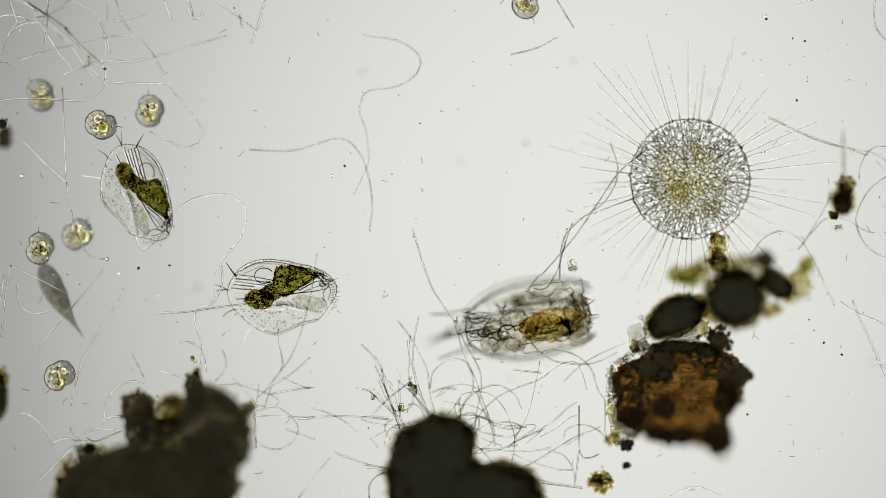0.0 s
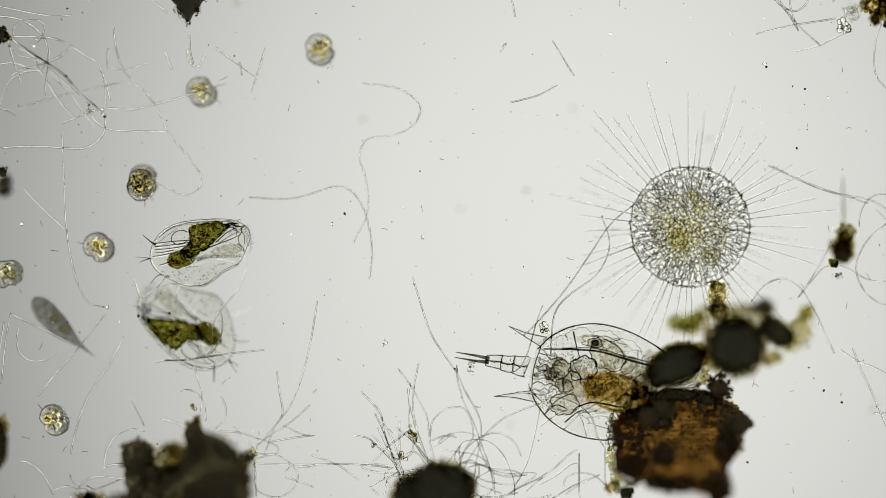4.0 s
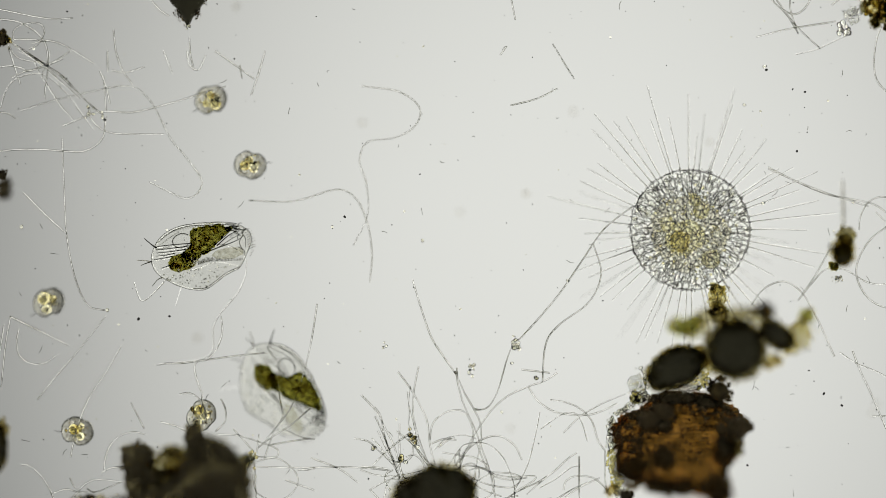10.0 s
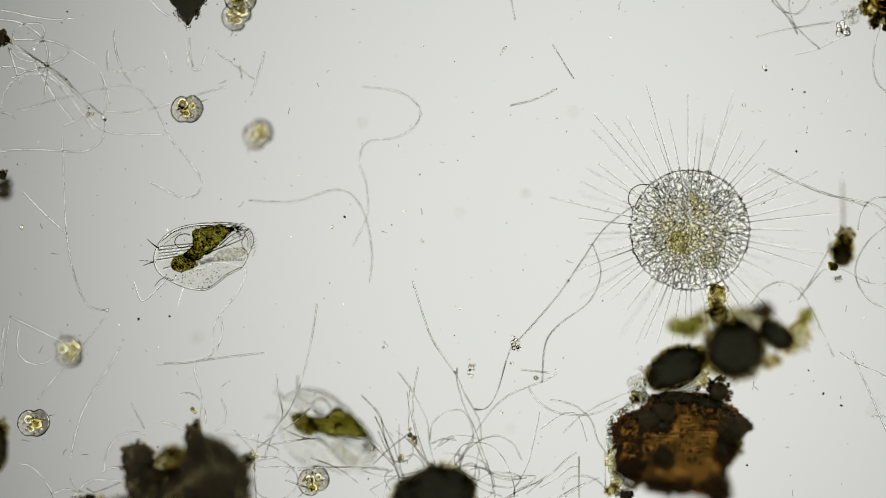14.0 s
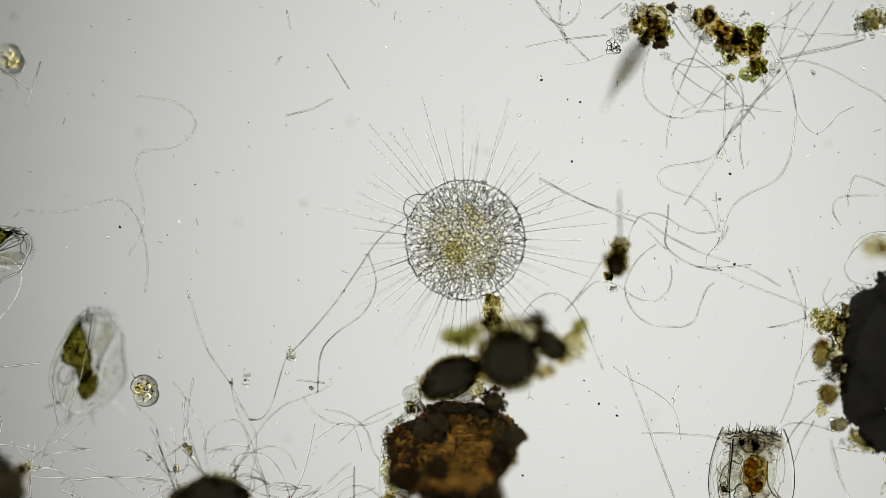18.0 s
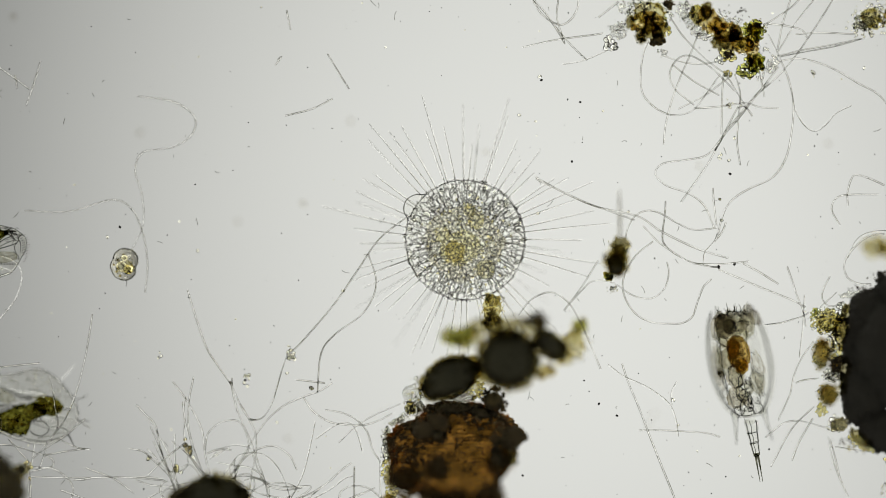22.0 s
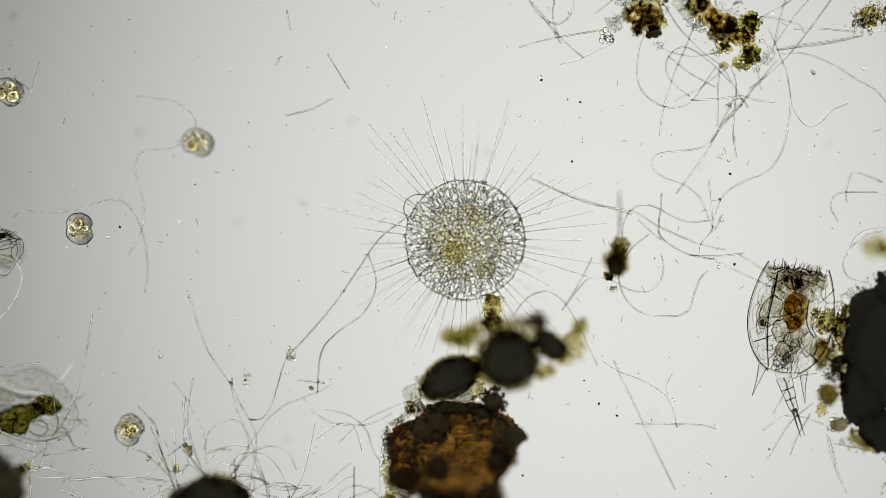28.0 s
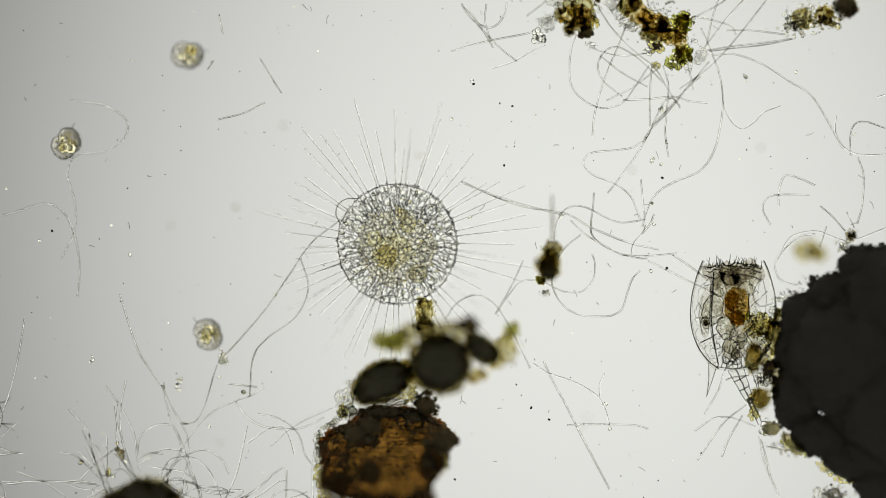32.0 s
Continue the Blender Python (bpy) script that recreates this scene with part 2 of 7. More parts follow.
def prism(line, r0, r1=None, wave=0.0, seed=0.0):
    """A roof-shaped thread along a line: flat below, a ridge above, sloped to glint from the added ring; its width may
    waver.
    """
    r1 = r0 if r1 is None else r1
    v, f, n = [], [], len(line)
    for i, p in enumerate(line):
        way = (line[min(i + 1, n - 1)] - line[max(i - 1, 0)])
        way = way.normalized() if way.length > 1e-9 else Vector((1, 0, 0))
        u = Vector((way.y, -way.x, 0))
        u = u.normalized() if u.length > 1e-6 else Vector((1, 0, 0))
        w = u.cross(way)
        r = r0 + (r1 - r0) * i / (n - 1)
        r *= 1 + wave * noise.noise(Vector((i * 0.11 + seed, seed, 3.3)))
        v += [tuple(p + u * r), tuple(p + w * (r * 1.43)), tuple(p - u * r)]
    for i in range(n - 1):
        for k in range(3):
            a, b = i * 3 + k, i * 3 + (k + 1) % 3
            f.append((a, a + 3, b + 3, b))
    f += [(0, 1, 2), (3 * n - 1, 3 * n - 2, 3 * n - 3)]
    return np.array(v), f


def wavering(line, r0, wave, seed):
    """A round thread whose thickness wavers along its way."""
    v, f = tube(line, 1.0, None, 5)
    at = np.repeat(np.array([p[:] for p in line]), 5, 0)
    k = np.repeat(np.array([r0 * max(0.25, 1 + wave * noise.noise(Vector((i * 0.09 + seed, 7.7, seed)))) for i in range(len(line))]), 5)
    return at + (v - at) * k[:, None], f


def beside(line, gap):
    """The same line moved sideways in the plane."""
    moved = []
    for i, p in enumerate(line):
        d = line[min(i + 1, len(line) - 1)] - line[max(i - 1, 0)]
        n = Vector((-d.y, d.x, 0))
        moved.append(p + (n.normalized() * gap if n.length > 1e-9 else Vector((0, 0, 0))))
    return moved


def join(pieces):
    v, f, at = [], [], 0
    for pv, pf in pieces:
        v.append(np.asarray(pv))
        f += [tuple(i + at for i in q) for q in pf]
        at += len(pv)
    return np.concatenate(v), f


def mesh_of(name, vf, mat, unit=1.0, smooth=True):
    me = bpy.data.meshes.new(name)
    me.from_pydata((np.asarray(vf[0]) * unit).tolist(), [], vf[1])
    me.materials.append(mat)
    if smooth:
        me.shade_smooth()
    return me


def part(name, vf, mat, parent=None, label="", unit=1.0, smooth=True):
    """One mesh object, under a thing or a part of it."""
    ob = new(name, mesh_of(name, vf, mat, unit, smooth))
    if parent is not None:
        ob.parent = parent
    return tagged(ob, label)


def thing(name, label, category, group="", kind=""):
    return tagged(new(name), label, category, group, kind)


# ---- the setting: slide and lamp ----
def slab(x0, x1, y0, y1, z0, z1, bevel):
    bm = bmesh.new()
    bmesh.ops.create_cube(bm, size=1.0)
    for v in bm.verts:
        v.co = Vector(((x0 + x1) / 2 + v.co.x * (x1 - x0), (y0 + y1) / 2 + v.co.y * (y1 - y0), (z0 + z1) / 2 + v.co.z * (z1 - z0)))
    bmesh.ops.bevel(bm, geom=bm.edges[:], offset=bevel, segments=2, affect="EDGES")
    bm.verts.ensure_lookup_table()
    vf = (np.array([v.co[:] for v in bm.verts]), [tuple(v.index for v in f.verts) for f in bm.faces])
    bm.free()
    return vf


slide = part("glass_slide", slab(-2.2, 2.9, -1.7, 1.7, -0.36, -0.24, 0.01), GLASS, None, "clear glass microscope slide under the water film", smooth=False)
tagged(slide, "", "glass slide", "", "structure")
slide.visible_shadow = False


def build_lamp():
    lamp = thing("microscope_lamp", "round white frosted lamp below the glass slide", "lamp")
    n = 96
    ring = [(2.2 * math.cos(2 * math.pi * i / n), 2.2 * math.sin(2 * math.pi * i / n), 0.0) for i in range(n)]
    part("diffuser", (np.array(ring), [tuple(range(n))]), GLOW, lamp, "glowing frosted diffuser", smooth=False)
    # Added ring outside the view: bent rays pick it up as bright edges.
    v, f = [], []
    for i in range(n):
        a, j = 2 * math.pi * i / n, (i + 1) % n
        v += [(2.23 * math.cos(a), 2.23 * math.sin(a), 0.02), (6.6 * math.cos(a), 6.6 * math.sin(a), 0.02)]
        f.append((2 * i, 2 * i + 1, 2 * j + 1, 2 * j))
    part("glint_ring", (np.array(v), f), RING_GLOW, lamp, "glowing ring added round the lamp to brighten refracting edges", smooth=False)
    v, f = [], []
    for i in range(n):
        a = 2 * math.pi * i / n
        for r, z in ((6.61, 0.12), (6.8, 0.12), (6.8, -0.6), (6.61, -0.6)):
            v.append((r * math.cos(a), r * math.sin(a), z))
    for i in range(n):
        j = (i + 1) % n
        for k in range(4):
            f.append((i * 4 + k, i * 4 + (k + 1) % 4, j * 4 + (k + 1) % 4, j * 4 + k))
    part("housing", (np.array(v), f), HOUSING, lamp, "black lamp housing", smooth=False)
    return lamp


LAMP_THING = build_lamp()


# ---- heliozoan ----
def froth(R, dome, count, thick, seed, glints=0.0):
    """The walls of a layer of vacuoles, bent to a dome, and threads imitating highlights beside a share of them."""
    rnd = random.Random(seed)
    pts = []
    tries = 0
    while len(pts) < count and tries < 60000:
        tries += 1
        r, a = R * math.sqrt(rnd.random()), rnd.uniform(0, 2 * math.pi)
        p = Vector((r * math.cos(a), r * math.sin(a)))
        gap = 7.0 if r > 0.66 * R else 5.6
        u = p.normalized() if r > 1 else Vector((1, 0))
        ok = True
        for q in pts:
            d = q - p
            along, across = d.dot(u), d.x * u.y - d.y * u.x
            if (along / (2.1 if r > 0.66 * R else 1.0)) ** 2 + across ** 2 < gap * gap:
                ok = False
                break
        if ok:
            pts.append(p)
    n = len(pts)
    pts += [Vector((R * 1.12 * math.cos(a), R * 1.12 * math.sin(a))) for a in np.linspace(0, 2 * math.pi, 70, endpoint=False)]
    co, _, faces, *_ = delaunay_2d_cdt(pts, [], [], 0, 1e-6)
    mid = [sum((co[i] for i in f), Vector((0, 0))) / 3 for f in faces]
    edge, pieces, flanks = {}, [], []
    for i, f in enumerate(faces):
        for a, b in zip(f, list(f[1:]) + [f[0]]):
            k = (min(a, b), max(a, b))
            if k not in edge:
                edge[k] = i
                continue
            p, q = mid[edge[k]], mid[i]
            if p.length > R * 1.01 and q.length > R * 1.01:
                continue
            z = [dome * math.sqrt(max(R * R - v.length_squared, 0.0)) + rnd.uniform(-2, 2) for v in (p, q)]
            bow = Vector((rnd.uniform(-1.3, 1.3), rnd.uniform(-1.3, 1.3), 0))
            a3, b3 = Vector((p.x, p.y, z[0])), Vector((q.x, q.y, z[1]))
            if p.length > R:
                a3 = b3.lerp(a3, 0.5)
            if q.length > R:
                b3 = a3.lerp(b3, 0.5)
            if rnd.random() < 0.12:
                continue
            line = smooth_line([a3, (a3 + b3) / 2 + bow, b3], 2)
            pieces.append(tube(line, thick * rnd.uniform(0.4, 1.5), thick * rnd.uniform(0.4, 1.3), 4))
            if rnd.random() < glints and (b3 - a3).length > 1.5:
                flanks.append(prism(beside(line, rnd.choice((-1.5, 1.5))), rnd.uniform(0.5, 1.0)))
    return join(pieces), join(flanks) if flanks else None


MOVING = {}


def heliozoan():
    rnd = random.Random(5)
    body = thing("heliozoan", "round frothy sun animalcule with long fine rays and a yellowish core", "heliozoan")
    body.location = P(1221, 407, -5)
    R = 105.0
    part("jelly", blob((0, 0, 0), (R, R, R * 0.8), 0, 0.02, 5.0, 3, 5), JELLY, body, "clear outer jelly", S)
    bubble = part("bubble", blob((-84, 56, 0), (25, 24, 22), 0, 0.03, 1.5, 8, 4), JELLY, body, "clear contractile bubble on the rim", S)
    part("bubble_wall", tube(smooth_line([(-70 , 80, 0), (-88, 80, 0), (-104, 70, 0), (-108, 52, 0), (-100, 34, 0)], 8), 0.9), EDGE, bubble, "", S)
    MOVING["bubble"] = bubble
    # froth: domed layers of vacuoles, drawn out along the radius near the rim
    for name, dome, count, thick, seed, glints, mat in (("upper_froth", 0.16, 220, 0.4, 1, 0.3, FROTH), ("middle_froth", 0.01, 560, 0.34, 2, 1.0, STRUT), ("lower_froth", -0.1, 330, 0.36, 3, 1.0, STRUT)):
        walls, flanks = froth(R, dome, count, thick, seed, glints)
        layer = tagged(part(name, walls, mat, body, "fine froth of vacuole walls", S), "", "", "", "stuff")
        if flanks:
            tagged(part("glints", flanks, GLINT_THREAD, layer, "glint threads imitating highlights beside the vacuole walls", S, False), "", "", "", "stuff")
    spokes, glints = [], []
    for i in range(64):
        a = 2 * math.pi * (i + rnd.uniform(-0.4, 0.4)) / 64
        r0, r1 = R * rnd.uniform(0.5, 0.78), R * rnd.uniform(0.86, 1.0)
        d, e = Vector((math.cos(a), math.sin(a), 0)), Vector((-math.sin(a), math.cos(a), 0))
        line = smooth_line([d * r0, d * (r0 + r1) / 2 + e * rnd.uniform(-2, 2), d * r1], 4)
        line = [p + Vector((0, 0, rnd.uniform(-1, 1) - (i % 3) * 4)) for p in line]
        spokes.append(tube(line, rnd.uniform(0.25, 0.6), 0.4, 4))
        glints.append(prism(beside(line, rnd.choice((-1.5, 1.5))), rnd.uniform(0.5, 0.9)))
    tagged(part("spokes", join(spokes), STRUT, body, "dark radial threads", S), "", "", "", "stuff")
    tagged(part("spoke_glints", join(glints), GLINT_THREAD, body, "glint threads imitating highlights beside the radial threads", S, False), "", "", "", "stuff")
    drops = []
    while len(drops) < 130:
        a, r = rnd.uniform(0, 2 * math.pi), R * 0.97 * math.sqrt(rnd.random())
        k = rnd.uniform(2.6, 5.2)
        if rnd.random() < 0.35 + 0.65 * (r / R) ** 2:
            drops.append(blob((r * math.cos(a), r * math.sin(a), rnd.uniform(-0.1, 0.1) * math.sqrt(R * R - r * r) + rnd.uniform(-3, 3)), (k * rnd.uniform(1.0, 1.7), k * 0.85, k * 0.85), math.degrees(a), 0.08, 1.2, rnd.random() * 9, 2))
    tagged(part("vacuole_layer", join(drops), VACUOLE, body, "clear water vacuoles", S), "", "", "", "stuff")
    rim = [Vector((R * math.cos(a) * (1 + 0.03 * noise.noise(Vector((math.cos(a) * 11, math.sin(a) * 11, 2)))), R * math.sin(a) * (1 + 0.03 * noise.noise(Vector((math.cos(a) * 11, math.sin(a) * 11, 2)))), 0))
           for a in np.linspace(0, 2 * math.pi, 361)]
    part("cortex_glint", prism([p * 1.02 for p in rim], 0.9), GLINT_THREAD, body, "glint line imitating a highlight round the cortex", S, False)
    part("cortex_edge", wavering(rim, 0.85, 1.1, 4.0), EDGE, body, "dark edge of the cortex", S)
    for i, (x, y, r, h) in enumerate([(-4, -4, 68, 40), (-8, -14, 34, 24)]):
        part("core", blob((x, y, 0), (r, r * 0.92, h), 20 * i, 0.22, 1.8, i + 2, 4), YOLK if i else YOLK_PALE, body, "yellowish granular core", S)
    for x, y, r, h in ((-18, -20, 16, 12), (-40, 10, 12, 8), (20, 34, 13, 8), (8, 52, 10, 7)):
        part("food_lump", blob((x, y, 0), (r, r * 1.1, h), 10, 0.35, 2.4, x * 0.3, 4), PALE if r > 15 else YOLK, body, "yellow-olive food lump", S)
    part("food_vacuole", blob((36, -52, 20), (17, 17, 15), 0, 0.06, 2, 4, 3), YOLK, body, "round food vacuole", S)
    for r, z in ((17, 3), (11, 5)):
        part("vacuole_wall", tube([Vector((36 + r * math.cos(a), -52 + r * math.sin(a), z)) for a in np.linspace(0, 2 * math.pi, 40)], 0.6, None, 5), EDGE, body, "", S)
    grains = []
    for _ in range(130):
        a, r = rnd.uniform(0, 2 * math.pi), 72 * rnd.random() ** 0.85
        grains.append(blob((r * math.cos(a) - 4, r * math.sin(a) - 6, rnd.uniform(-30, 45)), (rnd.uniform(0.8, 1.9),) * 3, 0, 0.25, 2, rnd.random() * 9, 1))
    tagged(part("food_grains", join(grains), FOOD_GRAIN, body, "ochre food grains", S), "", "", "", "stuff")
    squiggles, drops = [], []
    for _ in range(190):
        a, r = rnd.uniform(0, 2 * math.pi), 92 * math.sqrt(rnd.random())
        p, b = Vector((r * math.cos(a), r * math.sin(a), rnd.uniform(0, 16))), rnd.uniform(0, 6.3)
        d, e = Vector((math.cos(b), math.sin(b), 0)) * rnd.uniform(1.5, 4), Vector((-math.sin(b), math.cos(b), 0)) * rnd.uniform(-2, 2)
        squiggles.append(tube(smooth_line([p - d, p + e, p + d], 3), 0.55, 0.35, 4))
    # Drops added for sparkle: they show the added ring as light dots.
    for _ in range(120):
        a, r = rnd.uniform(0, 2 * math.pi), 84 * math.sqrt(rnd.random())
        k = rnd.uniform(1.3, 3.2)
        drops.append(blob((r * math.cos(a), r * math.sin(a) - 4, rnd.uniform(0, 10)), (k, k * 0.9, k), 0, 0.08, 1, 1, 2))
    tagged(part("plasm_threads", join(squiggles), FROTH, body, "fine dark threads of plasm", S), "", "", "", "stuff")
    tagged(part("bright_drops", join(drops), GLINT_DROP, body, "pale yellow drops added as light dots", S), "", "", "", "stuff")
    # rays
    n = 58
    for i in range(n):
        a = 2 * math.pi * (i + rnd.uniform(-0.38, 0.38)) / n
        tilt = rnd.uniform(-0.13, 0.1) if rnd.random() < 0.75 else rnd.uniform(-0.5, 0.5)
        length = rnd.uniform(66, 172) * (1.0 - 0.25 * abs(tilt))
        d = Vector((math.cos(a) * math.cos(tilt), math.sin(a) * math.cos(tilt), math.sin(tilt)))
        side = Vector((-math.sin(a), math.cos(a), 0)) * rnd.uniform(-5, 5)
        p = Vector((d.x * R, d.y * R, d.z * R * 0.8)) * 0.97
        ray = smooth_line([p, p + d * length * 0.5 + side * 0.4, p + d * length + side], 4)
        axopod = part("axopod", prism(ray, 1.05, 0.45), GLINT_THREAD, body, "", S, False)
        # Dark side line drawn where the ray would bend light away.
        part("wall", tube(beside(ray, 1.35 if i % 2 else -1.35), 0.6, 0.25, 5), FILAMENT_GREY, axopod, "", S)
    return body


heliozoan()


# ---- filaments ----
RND = random.Random(11)


# how the tangle to the right and the clumps in it sag and rise: seconds, x and y in micrometres
SAG = [(0, 12, -9), (15.5, 11, -9), (16, 9, -9), (17, 4, -3), (17.5, 2, -1), (18, 2, 6), (18.5, 1, 9), (19, 0, 6), (20, 0, 0), (22, -3, 0), (24, -5, -5), (25.5, -6, -9), (27.5, -10, -13), (30, -10, -21), (32, -10, -22)]
DRIFTERS = []


def sag(t, x):
    """How far a place of the tangle at x has drifted at t."""
    for (a, ax, ay), (b, bx, by) in zip(SAG, SAG[1:]):
        if a <= t <= b:
            k = (t - a) / (b - a)
            far = min(1.0, max(0.3, 1 - (x - 1720) / 240))
            return (ax + (bx - ax) * k) * far, (ay + (by - ay) * k) * min(max((x - 1400) / 180, 0.0), far)


def drift(ob, since, ends):
    """Rows for a thing of the tangle that lay where it was built at the time since; ends: the x of its two ends in the plan."""
    home, rows = ob.location.copy(), []
    for t, *_ in SAG:
        (ax, ay), (bx, by) = [[a - b for a, b in zip(sag(t, x), sag(since, x))] for x in ends]
        turn = math.degrees(math.atan((ay - by) / (ends[1] - ends[0]))) if abs(ends[1] - ends[0]) > 60 else 0
        rows.append((t, pose(home.x + (ax + bx) / 2 * S, home.y - (ay + by) / 2 * S, home.z, 0, 0, turn)))
    walk(ob, rows)


NUDGED = []


def filament(*pts, r=1.0, z=None, dark=False, since=0, nudge=None):
    """One thread through a few places of the plan: a glinting core between dark lines drawn as its refraction fringe.
    """
    z0 = RND.uniform(-13, -5) if z is None else z
    mid = P(*pts[0]).lerp(P(*pts[-1]), 0.5)
    line = [P(x, y, z0 + RND.uniform(-2.5, 2.5)) - mid for x, y in pts]
    line, r = smooth_line(line, 10), r * S
    side, seed = RND.choice((1, -1)), RND.uniform(0, 90)
    if r > 2 * S:
        ob = part("algal_filament", tube(line, r * 0.75, r * 0.5, 8, r), FILAMENT_DARK)
    else:
        k = RND.uniform(0.6, 0.85) * (0.75 if dark else 1.0)
        ob = part("algal_filament", prism(line, r * k, r * k * 0.7, 0.35, seed), GLINT_THREAD, smooth=False)
        # Dark side lines stand in for the refraction fringe of the thread.
        wall = 0.5 if dark else 0.44
        walls = [wavering(beside(line, side * r * (k + 0.36)), r * wall, 0.8, seed + 5)]
        if RND.random() < 0.9:
            walls.append(wavering(beside(line, -side * r * (k + 0.3)), r * wall * 0.75, 1.1, seed + 9))
        part("wall", join(walls), STRUT if dark else FILAMENT_GREY, ob, "dark line drawn as the refraction fringe of the thread")
    tagged(ob, "thin colourless algal filament drifting in the water" if not dark else "thin dark algal filament drifting in the water", "filament", "filaments")
    ob.location = mid
    if nudge:
        NUDGED.append((ob, *nudge))
    if since:
        DRIFTERS.append((ob, since, (pts[0][0], pts[-1][0])))
    return ob


def build_filaments():
    f = filament
    # open water in the middle
    f((640, 152), (705, 162), (742, 190), (735, 222), (700, 243), (650, 252), (636, 285), (648, 325), (650, 380), (625, 435), z=-24)
    f((440, 355), (520, 356), (595, 336), (630, 352), (650, 395), (658, 450), (654, 500), z=-24)
    f((1120, 365), (1070, 405), (1030, 462), (990, 520), (930, 590), (912, 606), dark=True, nudge=(28, -12))
    f((1050, 432), (1064, 485), (1042, 535), (990, 575), (966, 610), (960, 678), dark=True, nudge=(30, -90))
    f((905, 0), (912, 35))
    f((978, 78), (1000, 115), (1016, 140), dark=True)
    f((903, 187), (950, 175), (987, 157), dark=True)
    f((885, 98), (896, 83))
    f((1185, 970), (1230, 952), (1275, 968))
    f((590, 890), (650, 912), (702, 920))
    f((528, 974), (555, 935), (585, 900))
    f((450, 826), (530, 828), (620, 827), (690, 833))
    f((550, 810), (600, 830), (635, 855))
    f((455, 816), (492, 812), (525, 840), (520, 870), (490, 886), (455, 872), (446, 832))
    f((450, 820), (453, 884), dark=True)
    f((70, 940), (120, 890), (160, 852), (217, 853))
    # left water
    f((42, 341), (80, 380), (119, 415))
    f((110, 245), (113, 330), (118, 415), (132, 490), (155, 540), (188, 550))
    f((238, 500), (250, 531), (268, 522), (298, 490))
    f((312, 460), (350, 440), (400, 435), (434, 460), (425, 510), (380, 570), (368, 630), (276, 646), z=-20)
    f((264, 322), (300, 340), (326, 351), (347, 344), (357, 325), (351, 309), (330, 280), (302, 247), (285, 214), (268, 183), (244, 158), (215, 152), (174, 159), (93, 178), (35, 196), z=-24)
    # faint spike over the small dark clump
    f((1497, 415), (1497, 370), (1496, 318), r=3.0, z=-70)
    # tangle in the upper corner
    f((0, 17), (29, 23), (63, 30), (97, 34), (129, 32))
    f((0, 34), (29, 38), (53, 49), (73, 66), (83, 87), (85, 121), (80, 160), (79, 176))
    f((24, 73), (24, 56), (39, 44), (63, 41), (75, 46), (78, 58), (68, 78), (51, 87))
    f((15, 73), (49, 95), (83, 117), (114, 141), (127, 155), dark=True)
    f((10, 68), (44, 90), (87, 119), (112, 136), (141, 167), (170, 194), (184, 204), dark=True)
    f((29, 83), (68, 112), (97, 136), (141, 175))
    f((15, 83), (24, 112), (36, 150))
    f((15, 80), (29, 100), (51, 108), (83, 109))
    f((0, 119), (19, 117), (39, 121), (53, 126), (85, 114))
    f((22, 138), (44, 127), (73, 120), (112, 104))
    f((61, 109), (68, 126), (83, 150), (107, 187), (133, 216))
    f((56, 78), (83, 72), (112, 80), (146, 100), (167, 113))
    f((24, 70), (53, 70), (83, 73))
    f((201, 53), (206, 92), (218, 126), (235, 150))
    f((177, 126), (187, 150), (195, 184))
    f((335, 66), (337, 97), (342, 118), dark=True)
    f((0, 199), (15, 201), (28, 210), dark=True)
    f((267, 0), (282, 17), (299, 29))
    f((155, 201), (170, 221), (189, 233), (218, 237), (291, 238))
    f((187, 206), (184, 238), (170, 257), (146, 268), (117, 268), (78, 265), (29, 265), (0, 268))
    # above it
    f((0, 193), (6, 169), (17, 148), (37, 135), (62, 130), (83, 135), (103, 150), (124, 173), (143, 200), (165, 230), z=-19)
    f((31, 90), (58, 104), (79, 117), (97, 135), (107, 156), dark=True, z=-19)
    f((87, 90), (85, 107), (72, 135), z=-19)
    f((124, 90), (99, 107), (79, 115), z=-19)
    f((182, 133), (185, 160), (187, 195), z=-19)
    f((190, 90), (190, 127), z=-19)
    f((198, 125), (223, 128), (256, 118), z=-19)
    f((289, 90), (304, 129), z=-19)
    f((380, 90), (413, 113), (450, 140), z=-19)
    f((424, 115), (428, 140), dark=True, z=-19)
    f((469, 90), (459, 125), (444, 169), z=-19)
    f((110, 223), (145, 208), (165, 200), (194, 197), (231, 199), (269, 191), (314, 179), (360, 164), (400, 153), z=-19)
    f((331, 90), (335, 115), (351, 123), (364, 98), z=-19)
    # round the lower dark clump and the water beside it
    f((214, 613), (189, 657), (160, 701), (141, 744), (129, 788), (125, 810))
    f((66, 708), (97, 669), (141, 618), (187, 560))
    f((17, 560), (63, 582), (121, 611))
    f((34, 582), (30, 604), (34, 628), (53, 643), (78, 643), (102, 628))
    f((19, 560), (10, 609), (2, 686))
    f((7, 575), (0, 623))
    f((291, 643), (320, 643), (367, 637), dark=True)
    f((367, 637), (417, 630), (468, 625))
    f((367, 637), (350, 640), (344, 650), (347, 667), (357, 696))
    f((367, 637), (383, 618), (393, 589), (391, 560))
    f((561, 538), (558, 560), (549, 613), (534, 672), (515, 720), (495, 749), (466, 783))
    f((490, 662), (495, 701), (500, 737), (485, 764), (471, 803), (468, 812))
    f((549, 723), (515, 752), (481, 774), (456, 793))
    f((386, 769), (422, 771), (461, 783), (490, 795), (490, 808), (471, 810), (456, 809))
    f((413, 759), (430, 778), (447, 797))
    f((459, 769), (454, 803))
